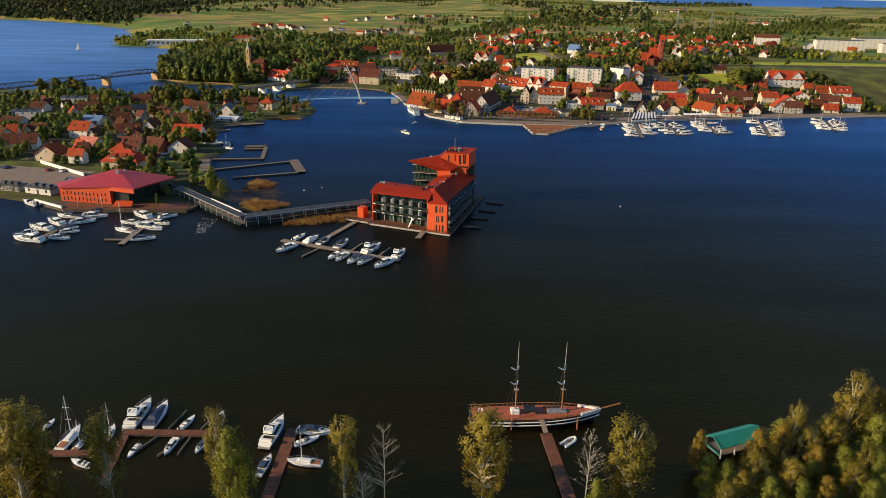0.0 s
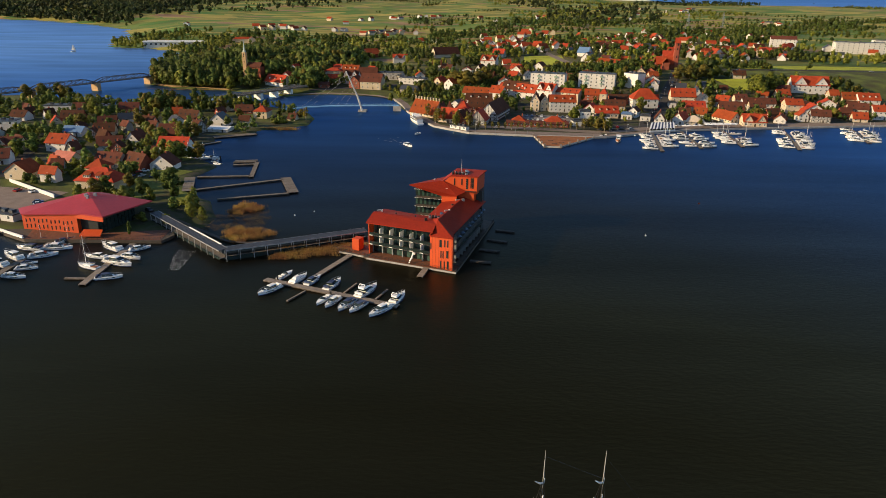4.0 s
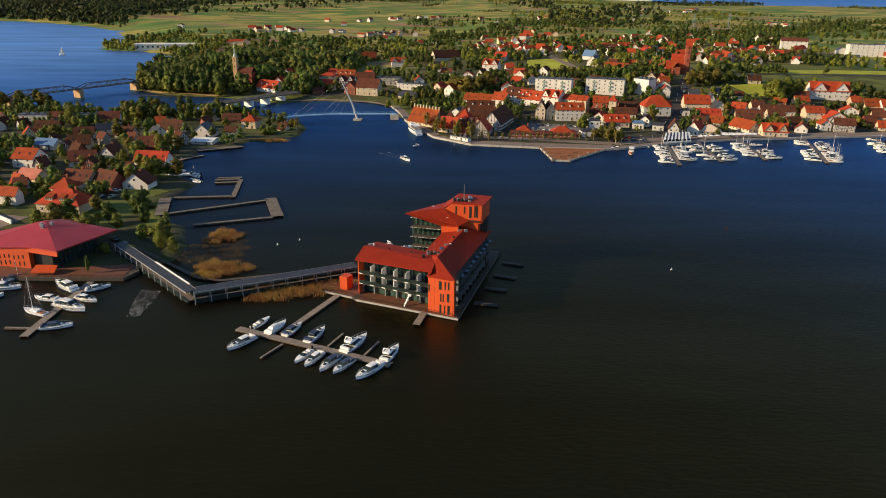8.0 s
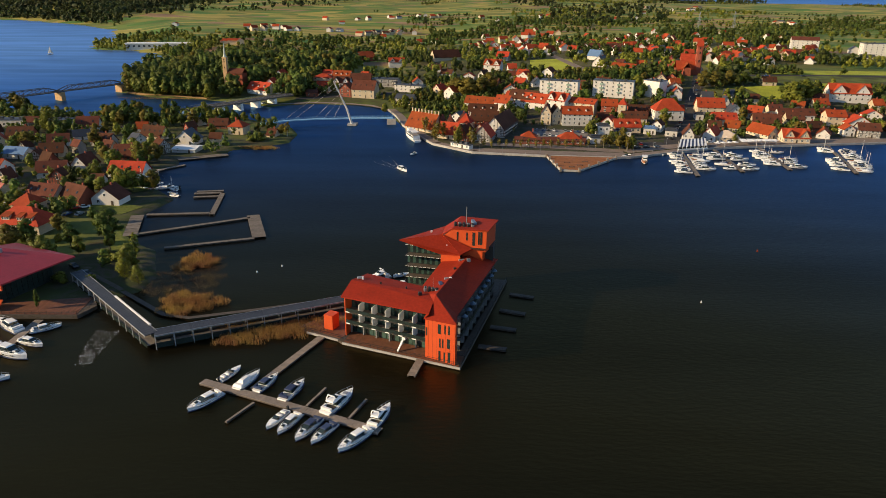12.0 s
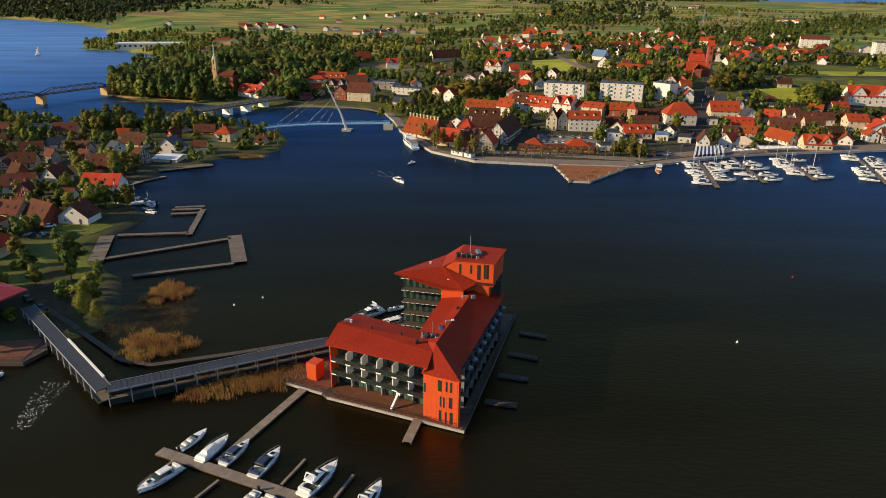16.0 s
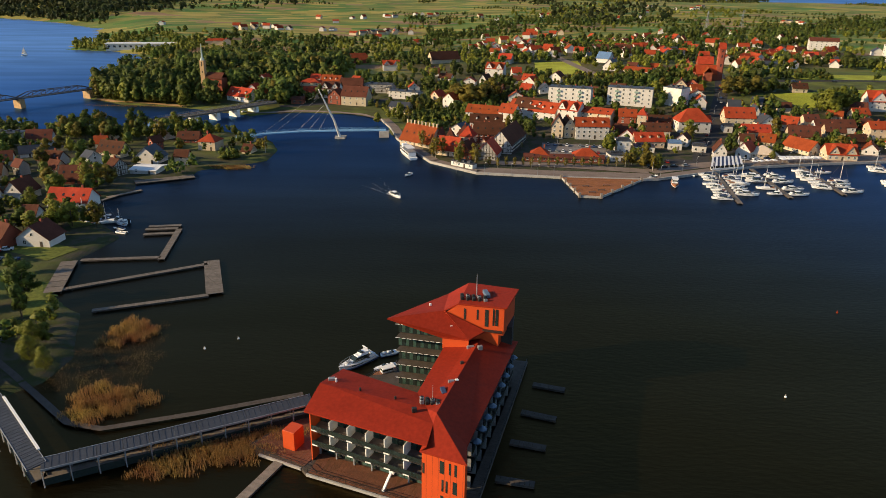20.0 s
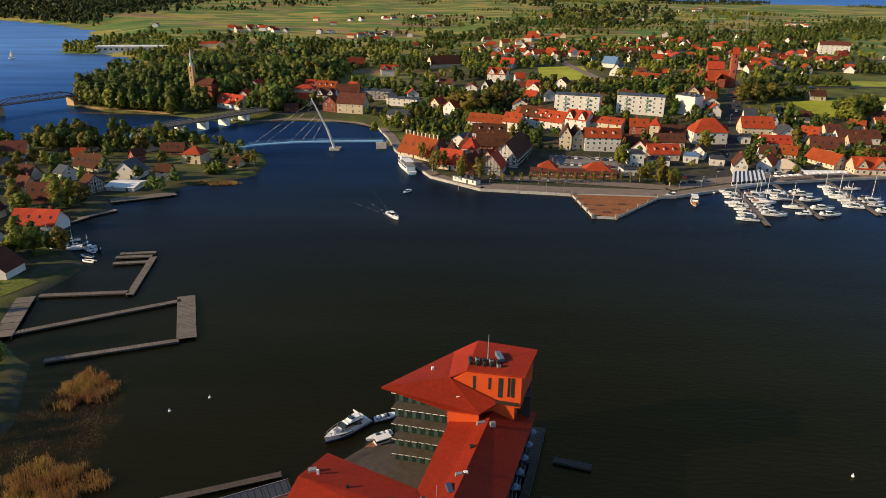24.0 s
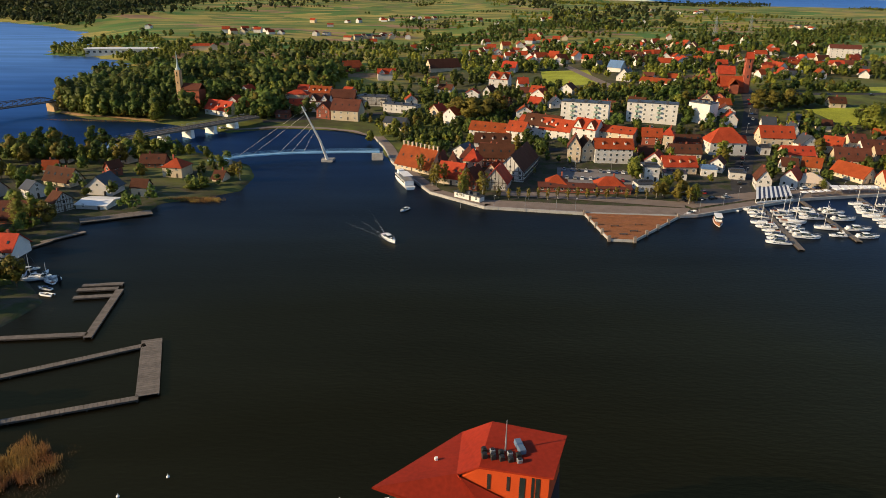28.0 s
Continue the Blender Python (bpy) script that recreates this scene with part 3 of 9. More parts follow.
    for s, z0, h, w in ((4.0, 8.3, 2.6, 0.85), (5.6, 8.6, 2.4, 0.45), (6.7, 8.7, 2.4, 0.5), (4.2, 4.6, 2.5, 0.4), (5.0, 4.6, 2.5, 0.4), (6.6, 4.9, 2.6, 0.85), (4.1, 0.95, 2.7, 0.6), (5.5, 1.0, 2.6, 0.45), (6.8, 1.0, 2.9, 0.75), (0.35, 7.0, 2.2, 0.45)):
        p = Vector(wl) + wv * s
        ob = part("window_pane", box_bm(-w / 2, w / 2, -0.04, 0.1, 0, h), GLASS, H)
        ob.matrix_basis = Matrix.Translation((p.x, p.y, z0)) @ Matrix.Rotation(math.atan2(wv.y, wv.x), 4, "Z")
    bm = bmesh.new()
    for s in np.arange(0.9, 8.2, 1.2):
        p = Vector(wl) + wv * s + wn * 0.012
        bm_prism(bm, [(p.x, p.y), (p.x + wv.x * 0.04, p.y + wv.y * 0.04), (p.x + wv.x * 0.04 - wn.x * 0.03, p.y + wv.y * 0.04 - wn.y * 0.03), (p.x - wn.x * 0.03, p.y - wn.y * 0.03)], 0.9, 11.6)
    part("panel_joint", bm, DARK_STEEL, H)

    # east wing with recessed balconies and grey-blue screens
    e0, e1 = Vector((0.6, 8.0)), Vector((11.4, 42.5))
    ew = (e1 - e0).normalized()
    en = Vector((ew.y, -ew.x))
    EL = (e1 - e0).length

    def r(s, t):
        p = e0 + ew * s - en * t
        return (p.x, p.y)

    bm = bmesh.new()
    bm_prism(bm, [r(-1, 2.2), r(EL, 2.2), r(EL, 14.0), r(4, 11.0)], 0.84, 12.2)
    part("east_wing_core", bm, DARK_STEEL, H)
    n = 9
    for k in range(3):
        z0 = Z[k]
        bm = bmesh.new()
        bm_prism(bm, [r(0, 0), r(EL, 0), r(EL, 2.3), r(0, 2.3)], z0 - 0.25, z0)
        part("balcony_slab", bm, DARK_STEEL, H)
        for i in range(n):
            s0, s1 = EL * i / n, EL * (i + 1) / n
            bm = bmesh.new()
            bm_prism(bm, [r(s0 + 0.3, 2.05), r(s1 - 0.3, 2.05), r(s1 - 0.3, 2.19), r(s0 + 0.3, 2.19)], z0 + 0.1, z0 + 2.7)
            part("window_pane", bm, GLASS, H)
            bm = bmesh.new()
            bm_prism(bm, [r(s0 - 0.08, 0.1), r(s0 + 0.08, 0.1), r(s0 + 0.08, 2.0), r(s0 - 0.08, 2.0)], z0, z0 + 2.6)
            part("balcony_divider", bm, GREY_STEEL, H)
            if k:
                bm = bmesh.new()
                bm_prism(bm, [r(s0 + 0.2, -0.05), r(s1 - 0.2, -0.05), r(s1 - 0.2, 0.0), r(s0 + 0.2, 0.0)], z0 + 0.1, z0 + 1.0)
                part("balustrade", bm, GLASS, H)
    # made-up parasol cones stand in for small blue-white balcony partitions
    for i in range(n):
        s = EL * (i + 0.55) / n
        bm = bmesh.new()
        bm_bar(bm, (*r(s, -0.1), 8.0), (*r(s, -0.1), 10.0), 0.06)
        x, y = r(s, -0.3)
        lo, hi = [], []
        for j in range(8):
            lo.append(bm.verts.new((x + 0.95 * math.cos(j * math.pi / 4), y + 0.95 * math.sin(j * math.pi / 4), 9.6)))
        top = bm.verts.new((x, y, 10.35))
        for j in range(8):
            bm.faces.new([lo[j], lo[(j + 1) % 8], top])
        part("parasol", bm, BLUE_CANVAS, H, "blue-grey cone standing in for a balcony partition")

    # north wing, five storeys with a glazed courtyard front, and the raised tower
    n0, n1 = Vector((-15.2, 41.2)), Vector((-3.6, 38.6))
    nw = (n1 - n0).normalized()
    nb = Vector((-nw.y, nw.x))
    NL = (n1 - n0).length

    def u(s, t):
        p = n0 + nw * s + nb * t
        return (p.x, p.y)

    bm = bmesh.new()
    bm_prism(bm, [u(0.4, 2.4), u(NL, 2.4), (10.5, 40.5), (11.5, 46.5), (1.5, 50), (-3.5, 53.2)], 0.84, 17.2)
    part("north_wing_core", bm, DARK_STEEL, H)
    for k in range(5):
        z0 = 0.84 + 3.35 * k
        bm = bmesh.new()
        bm_prism(bm, [u(0, 0), u(NL, 0), u(NL, 2.5), u(0.4, 2.5)], z0 + 3.0, z0 + 3.2)
        part("balcony_slab", bm, DARK_WOOD, H)
        for i in range(14):
            s0, s1 = NL * i / 14 + 0.05, NL * (i + 1) / 14 - 0.05
            bm = bmesh.new()
            bm_prism(bm, [u(s0, 2.2), u(s1, 2.2), u(s1, 2.36), u(s0, 2.36)], z0 + 0.1, z0 + 2.9)
            part("window_pane", bm, GREEN_GLASS if (i + k) % 2 else GLASS, H)
        for i in range(9):
            s0, s1 = NL * i / 9, NL * (i + 0.72) / 9
            bm = bmesh.new()
            bm_prism(bm, [u(s0, -0.05), u(s1, -0.05), u(s1, 0), u(s0, 0)], z0 + 3.06, z0 + 3.16)
            part("balcony_panel", bm, WHITE, H)
    # tower
    t2, t1, t5, t3 = (8.4, 37.8), (11.8, 47.0), (1.0, 50.9), (-4.2, 41.0)
    bm = bmesh.new()
    bm_prism(bm, [(-4.2, 41.0), (-1.6, 40.3), (8.3, 37.9), (11.5, 46.8), (1.0, 50.4)], 16.5, [20.2, 22.5, 22.9, 22.9, 22.4])
    bmesh.ops.recalc_face_normals(bm, faces=bm.faces[:])
    part("tower_wall", bm, ORANGE, H, "orange tower wall")
    bm = bmesh.new()
    bm_prism(bm, [(1.5, 39.6), (7.3, 38.2), (9, 43), (3, 45)], 12.5, 19.8)
    part("tower_wall", bm, ORANGE, H, "orange tower wall")
    tv = Vector((8.3 + 4.0, 37.9 - 40.9)).normalized()
    for s, z0, h, w in ((4.1, 19.3, 2.6, 0.5), (6.9, 19.6, 2.4, 0.45), (8.9, 18.2, 4.0, 0.8), (10.4, 18.6, 3.9, 0.4), (11.1, 18.6, 3.9, 0.6), (8.9, 14.5, 2.2, 0.7), (10.3, 14.5, 2.2, 0.7)):
        p = Vector((-4.0, 40.9)) + tv * s
        ob = part("window_pane", box_bm(-w / 2, w / 2, -0.08 if z0 > 15 else 0.4, 0.7, 0, h), GLASS, H)
        ob.matrix_basis = Matrix.Translation((p.x, p.y, z0)) @ Matrix.Rotation(math.atan2(tv.y, tv.x), 4, "Z")
    for z0 in (17.4,):
        bm = bmesh.new()
        p, w2 = Vector((-4.0, 40.9)) + tv * 8.2, Vector((tv.y, -tv.x))
        a, b2 = p, p + tv * 4.2
        bm_prism(bm, [(a.x, a.y), (b2.x, b2.y), (b2.x + w2.x * 0.9, b2.y + w2.y * 0.9), (a.x + w2.x * 0.9, a.y + w2.y * 0.9)], z0, z0 + 0.15)
        part("balcony_slab", bm, DARK_STEEL, H)

    # roofs: folded red sheets
    F1, F2, F3, F4 = (-30.6, 14.6, 12.5), (-7.4, 3.9, 13.1), (-28.6, 21.6, 14.3), (-5.8, 10.4, 15.3)
    F5, F6 = (-25.2, 29.2, 13.0), (-9.6, 19.6, 13.6)
    E1, E2, E3 = (-0.4, 5.0, 12.3), (12.2, 42.9, 12.5), (3.9, 40.2, 15.1)
    S1, S2 = (-7.6, 12.9, 14.5), (1.4, 39.6, 14.3)
    I2 = (-4.4, 38.6, 13.3)
    W1, W2 = (-8.7, 4.2, 11.75), (-0.7, -0.1, 12.3)
    HIP = (-6.4, 8.4, 14.3)
    for pts in ((F1, F2, HIP, F4, S1, F3), (F3, S1, F6, F5), (S1, F4, E3, S2), (F6, S1, S2, I2), (E1, E2, E3, F4), (W1, W2, HIP), (W2, E1, F4, HIP), (W1, HIP, F2)):
        bm = bmesh.new()
        bm_sheet(bm, pts, 0.28)
        part("roof_facet", bm, RED_METAL, H)
    T4, T5b, T7, T6, T8 = (-16.9, 40.0, 19.3), (-3.4, 54.2, 18.9), (-4.6, 41.6, 20.6), (-4.8, 38.2, 15.8), (0.8, 36.4, 16.2)
    R1, R2, R5, R3 = (12.3, 47.2, 23.4), (8.8, 37.4, 23.3), (1.2, 51.2, 23.1), (-4.3, 40.6, 20.9)
    R4 = (-1.5, 40.2, 22.9)
    for pts in ((T4, T7, T5b), (T5b, T7, R4, R5), (T4, T6, T8, T7), (R4, R2, R1, R5), (T7, T8, (4.5, 38.4, 17.4), R3)):
        bm = bmesh.new()
        bm_sheet(bm, pts, 0.3)
        part("roof_facet", bm, RED_METAL, H)
    bm = bmesh.new()
    bm_prism(bm, [(-4.8, 38.4), (0.8, 36.6), (0.8, 40), (-4.2, 40.8)], 13.0, [15.6, 16.0, 16.0, 15.6])
    part("link_wall", bm, ORANGE, H)
    # roof plant
    plant = [("vent_box", -26.6, 23.2, 14.0, 1.3, 0.8, 0.5, GREY_STEEL), ("vent_box", -25.6, 22.4, 14.2, 0.4, 0.4, 0.7, WHITE), ("vent_box", -20.5, 19.0, 14.4, 0.4, 0.4, 0.5, DARK_STEEL), ("vent_box", -13.6, 16.2, 14.4, 0.4, 0.4, 0.5, DARK_STEEL), ("vent_box", -9.9, 12.0, 14.8, 0.9, 0.7, 0.5, DARK_STEEL),
             ("solar_panel", -4.6, 18.3, 14.7, 0.9, 2.2, 0.5, NAVY), ("vent_box", -3.1, 21.5, 14.8, 1.2, 0.6, 0.5, GREY_STEEL), ("vent_box", -2.0, 21.9, 14.8, 0.7, 0.6, 0.5, WHITE), ("vent_box", -0.8, 28.6, 14.7, 0.7, 0.7, 0.7, DARK_STEEL), ("vent_box", 1.2, 35.8, 14.6, 1.6, 0.6, 0.5, GREY_STEEL), ("vent_box", 3.2, 35.0, 15.0, 1.0, 0.7, 0.6, GREY_STEEL), ("vent_box", -7.6, 46.0, 19.4, 0.5, 0.5, 0.7, WHITE), ("vent_box", -2.9, 39.0, 17.8, 0.8, 0.5, 0.5, WHITE), ("duct", 4.8, 44.3, 23.1, 1.0, 3.0, 0.8, BLUE_CANVAS)]
    # two rows of small cooling units, each with a round fan
    for x, y, z in [(-8.6 + 1.0 * k, 14.9 - 0.35 * k + 0.9 * r, 14.4) for k in range(4) for r in range(2)] + [(-0.6 + 1.25 * k, 43.6 - 0.3 * k - 1.3 * r, 22.95) for k in range(5) for r in range(2)]:
        plant.append(("chiller", x, y, z, 0.75, 0.75, 0.75, DARK_STEEL if (x * 7 + y) % 1 < 0.6 else GREY_STEEL))
        bm = bmesh.new()
        bm_tube(bm, [(x, y, z + 0.74), (x, y, z + 0.86)], [0.3, 0.3], 8)
        part("fan_cowl", bm, BLACK, H)
    for nm, x, y, z, w, d, h, m in plant:
        ob = part(nm, box_bm(-w / 2, w / 2, -d / 2, d / 2, -0.4, h, 0.06), m, H)
        ob.matrix_basis = pose(x, y, z, 0, 0, 12)
    bm = bmesh.new()
    bm_tube(bm, [(2.6, 43.8, 22.9), (2.6, 43.8, 28.4)], [0.14, 0.06], 6)
    part("mast", bm, GREY_STEEL, H)
    bm = bmesh.new()
    bm_tube(bm, [(-6.6, 15.0, 14.5), (-6.6, 15.0, 18.2)], [0.06, 0.03], 5)
    part("aerial", bm, GREY_STEEL, H)
    # red lift box on the west deck
    ob = part("lift_box", box_bm(-1.4, 1.4, -1.6, 1.6, 0, 4.2, 0.05), ORANGE, H)
    ob.matrix_basis = pose(-34.2, 20.0, 0.84, 0, 0, -25)
    return H


BLUE_CANVAS = mat("blue_grey_canvas", (0.10, 0.15, 0.22), 0.6, 0, 0.15)
hotel()


# ---- houses ----
WALLS = {"W": WALL_WHITE, "C": WALL_CREAM, "B": WALL_BRICK, "G": WALL_GREY}
WALL_OCHRE = mat("ochre_render", (0.46, 0.30, 0.16), 0.85, 0, 0.2, 0.3, 4, 0.2, spec=0.15)
TENT = mat("beige_tent_cloth", (0.62, 0.49, 0.36), 0.7, 0, 0.1)
BLUE_ROOF = mat("blue_sheet_roof", (0.10, 0.18, 0.32), 0.5, 0, 0.15)
ROOF_PINK = mat("faded_pink_tiles", (0.42, 0.15, 0.11), 0.8, 0, 0.25, 0.25, 4, 0.4, spec=0.12)
ROOFS = {"R": ROOF_RED, "N": ROOF_BROWN, "D": GREY_ROOF, "T": TENT, "U": BLUE_ROOF, "V": WHITE, "P": ROOF_PINK}
WALL_WORDS = {"W": "white rendered", "C": "cream rendered", "B": "red-brick", "G": "grey rendered"}
ROOF_WORDS = {"R": "orange-red tiled roof", "N": "brown tiled roof", "D": "dark grey roof", "T": "beige fabric roof", "U": "blue metal roof", "V": "white sheet roof", "P": "faded pink tiled roof"}
PANE_ME = mesh_of("window_pane", box_bm(-0.42, 0.42, -0.055, 0.0, 0.07, 0.93), GLASS)


def window_mesh():
    """White frame with a mullion round a dark pane."""
    bm = bmesh.new()
    bm_box(bm, -0.5, 0.5, -0.05, 0.02, 0, 1)
    white = len(bm.faces)
    for x0, x1 in ((-0.41, -0.04), (0.04, 0.41)):
        bm_box(bm, x0, x1, -0.06, 0.0, 0.08, 0.92)
    bm.faces.ensure_lookup_table()
    for f in bm.faces[white:]:
        f.material_index = 1
    return mesh_of("window", bm, (WHITE, GLASS))


WINDOW_ME = window_mesh()
DOOR_ME = mesh_of("door", box_bm(-0.5, 0.5, -0.06, 0.02, 0, 1), DARK_WOOD)
CHIMNEY_ME = mesh_of("chimney", box_bm(-0.4, 0.4, -0.35, 0.35, 0, 2.2, 0.05), WALL_BRICK)
BALCONY_GREEN = mat("pale_green_panel", (0.26, 0.36, 0.30), 0.7, 0, 0.1, spec=0.2)
BALCONY_ME = mesh_of("balcony", box_bm(-1.4, 1.4, -1.0, 0, 0, 1.0), BALCONY_GREEN)
SKYLIGHT_ME = mesh_of("skylight", box_bm(-0.4, 0.4, -0.6, 0.6, 0, 0.08), GLASS)
SITES = []
FAR_HOUSES = []


def gable_roof(bm, w, d, h, rh, over, along):
    """Two slabs over a w by d plan; the ridge runs along x, or along y."""
    a, b = (w, d) if along else (d, w)
    o = over
    drop = rh * o / (b / 2)
    turn = (lambda x, y, z: (x, y, z)) if along else (lambda x, y, z: (-y, x, z))
    for s in (-1, 1):
        pts = [(-a / 2 - o, s * (b / 2 + o), h - drop), (a / 2 + o, s * (b / 2 + o), h - drop), (a / 2 + o, 0, h + rh), (-a / 2 - o, 0, h + rh)]
        pts = [turn(*p) for p in (pts if s < 0 else pts[::-1])]
        bm_sheet(bm, [(x, y, z + 0.2) for x, y, z in pts], 0.22)


def house(x, y, rot, w, d, h, rh, look_code, kind):
    z = ground_z(x, y)
    wall, roof = look_code[0], look_code[1]
    far = y > 620
    if y > 740 and h < 9:
        k = max(1, int(w / 13))
        for i in range(k):
            FAR_HOUSES.append((x + (i - (k - 1) / 2) * 16, y + 9 * (i % 2), ground_z(x + (i - (k - 1) / 2) * 16, y + 9 * (i % 2)), rot + 35 * (i % 2) + (72 if int(x * 3 + y) % 2 else 0), min(w, 13), d, h, rh, wall, ("R", roof, "N")[i % 3]))
        SITES.append((x, y, max(w, d) * 0.62))
        return None
    name = "apartment_block" if kind in ("b5", "b0") else "house"
    T = thing(name, f"{WALL_WORDS[wall]} {'flats' if name != 'house' else 'house'} with {ROOF_WORDS[roof]}", "building", pose(x, y, max(z, 0.8), 0, 0, rot), "town houses" if name == "house" else "blocks of flats")
    SITES.append((x, y, max(w, d) * 0.62))
    deep = 4.0
    flat = kind[0] == "b"
    along = kind != "f"
    bm = bmesh.new()
    if flat:
        bm_prism(bm, [(-w / 2, -d / 2), (w / 2, -d / 2), (w / 2, d / 2), (-w / 2, d / 2)], -deep, h)
    elif kind in "hm":
        bm_prism(bm, [(-w / 2, -d / 2), (w / 2, -d / 2), (w / 2, d / 2), (-w / 2, d / 2)], -deep, h)
    else:
        a, b = (w, d) if along else (d, w)
        prof = [(-b / 2, -deep), (b / 2, -deep), (b / 2, h), (0, h + rh), (-b / 2, h)]
        ends = [[bm.verts.new((s * a / 2, p, q) if along else (p, s * a / 2, q)) for p, q in prof] for s in (-1, 1)]
        bm.faces.new(ends[0])
        bm.faces.new(ends[1][::-1])
        for i in range(5):
            bm.faces.new([ends[0][i], ends[1][i], ends[1][(i + 1) % 5], ends[0][(i + 1) % 5]])
        bmesh.ops.recalc_face_normals(bm, faces=bm.faces[:])
    part("wall", bm, WALLS[wall], T)
    bm = bmesh.new()
    if flat:
        bm_prism(bm, [(-w / 2 - 0.25, -d / 2 - 0.25), (w / 2 + 0.25, -d / 2 - 0.25), (w / 2 + 0.25, d / 2 + 0.25), (-w / 2 - 0.25, d / 2 + 0.25)], h, h + 0.4)
        for i in range(3):
            cx = w * (i - 1) * 0.28
            bm_box(bm, cx - 1, cx + 1, -1, 1, h + 0.4, h + 1.4)
    elif kind in "hm":
        o = 0.6
        k = max(0.15, w / 2 - d / 2)
        c = [bm.verts.new(p) for p in ((-w / 2 - o, -d / 2 - o, h), (w / 2 + o, -d / 2 - o, h), (w / 2 + o, d / 2 + o, h), (-w / 2 - o, d / 2 + o, h))]
        r0, r1 = bm.verts.new((-k, 0, h + rh)), bm.verts.new((k, 0, h + rh))
        for f in ((c[0], c[1], r1, r0), (c[1], c[2], r1), (c[2], c[3], r0, r1), (c[3], c[0], r0), (c[3], c[2], c[1], c[0])):
            bm.faces.new(f)
        bmesh.ops.recalc_face_normals(bm, faces=bm.faces[:])
    else:
        gable_roof(bm, w, d, h, rh, 0.55, along)
    part("roof", bm, ROOFS[roof], T)
    if kind == "gp":
        for i in range(9):
            bm = bmesh.new()
            cx = -w * 0.5 + w * i / 8
            bm_box(bm, cx - 0.35, cx + 0.35, -0.35, 0.35, h + rh - 0.5, h + rh + 1.7)
            bm_box(bm, cx - 0.5, cx + 0.5, -0.5, 0.5, h + rh + 1.7, h + rh + 1.95)
            part("pinnacle", bm, WALL_CREAM, T, "pale masonry pinnacle on the ridge")
    if kind == "f2":
        for s in (-0.28, 0.28):
            g = part("front_gable", bmesh.new(), WALLS[wall], T)
            bm = bmesh.new()
            gw, gh = w * 0.34, rh * 0.95
            front = [bm.verts.new(p) for p in ((s * w - gw / 2, -d / 2 - 0.12, h - 0.3), (s * w + gw / 2, -d / 2 - 0.12, h - 0.3), (s * w + gw / 2, -d / 2 - 0.12, h + 0.6), (s * w, -d / 2 - 0.12, h + gh), (s * w - gw / 2, -d / 2 - 0.12, h + 0.6))]
            rear = [bm.verts.new((v.co.x, -d / 2 + d * 0.4, v.co.z)) for v in front]
            bm.faces.new(front)
            bm.faces.new(rear[::-1])
            for i in range(5):
                bm.faces.new([front[(i + 1) % 5], front[i], rear[i], rear[(i + 1) % 5]])
            bm.to_mesh(g.data)
            bm.free()
            bm = bmesh.new()
            for sgn in (-1, 1):
                edge = s * w + sgn * (gw / 2 + 0.35)
                pts = [(edge, -d / 2 - 0.5, h + 0.45), (s * w, -d / 2 - 0.5, h + gh + 0.2), (s * w, -d / 2 + d * 0.42, h + gh + 0.2), (edge, -d / 2 + d * 0.42, h + 0.45)]
                bm_sheet(bm, pts, 0.16)
            bmesh.ops.recalc_face_normals(bm, faces=bm.faces[:])
            part("gable_roof", bm, ROOFS[roof], g)
            share("window", WINDOW_ME, g, scaled(pose(s * w, -d / 2 - 0.13, h + 0.7), 1.1, 1, 1.3))
    if not flat and rh > 3:
        cx = random.uniform(-0.25, 0.25) * (w if along else 0.2 * w)
        share("chimney", CHIMNEY_ME, T, pose(cx, 0.12 * d, h + rh * 0.72))
    if wall == "G" or look_code == "BN" or (look_code == "WN" and d > 30):
        bm = bmesh.new()
        for i in range(-3, 4):
            x0 = i * w / 6.4
            zt = h + rh * (1 - abs(x0) / (w / 2)) - 0.3 if kind == "f" else h
            bm_box(bm, x0 - 0.12, x0 + 0.12, -d / 2 - 0.06, -d / 2, 0.3, max(1, zt))
        for zz in (0.4, h * 0.5, h - 0.1):
            bm_box(bm, -w / 2, w / 2, -d / 2 - 0.065, -d / 2, zz, zz + 0.25)
        for i in range(-2, 2):
            bm_bar(bm, (i * w / 5, -d / 2 - 0.03, h * 0.5), ((i + 1) * w / 5, -d / 2 - 0.03, h), 0.2, 0.06)
        if d > 30:
            for i in range(19):
                bm_box(bm, w / 2, w / 2 + 0.07, -d / 2 + d * i / 18 - 0.12, -d / 2 + d * i / 18 + 0.12, 0.2, h)
            for zz in (0.3, 2.2, h - 0.2):
                bm_box(bm, w / 2, w / 2 + 0.9, -d / 2, d / 2, zz, zz + 0.22)
        part("timber_frame", bm, DARK_WOOD, T, "dark exposed timber framing")
    if kind == "b0" or (y > 560 and h < 9):
        return T
    # windows in rows on the front and on the west side
    storeys = max(1, round(h / 3.0))
    for face in (0, 1):
        run = w if face == 0 else d
        n = max(1, int(run / (5.5 if far or y > 470 else 4.2 if y > 335 else 4.6 if x < -100 and y < 300 else 2.9)))
        if kind == "b5" and face:
            continue
        for k in range(storeys):
            for i in range(n):
                s = (i + 0.5) / n * run - run / 2
                zz = 0.9 + k * (h / storeys)
                m = pose(s, -d / 2, zz) if face == 0 else pose(-w / 2, -s, zz, 0, 0, -90)
                if face == 0 and k == 0 and i == n // 2 and kind != "b5":
                    share("door", DOOR_ME, T, scaled(pose(s, -d / 2 - 0.01, 0), 1.0, 1, 2.1))
                    continue
                if kind == "b5" and i % 3 == 1 and k:
                    share("balcony", BALCONY_ME, T, pose(s, -d / 2, zz - 0.9))
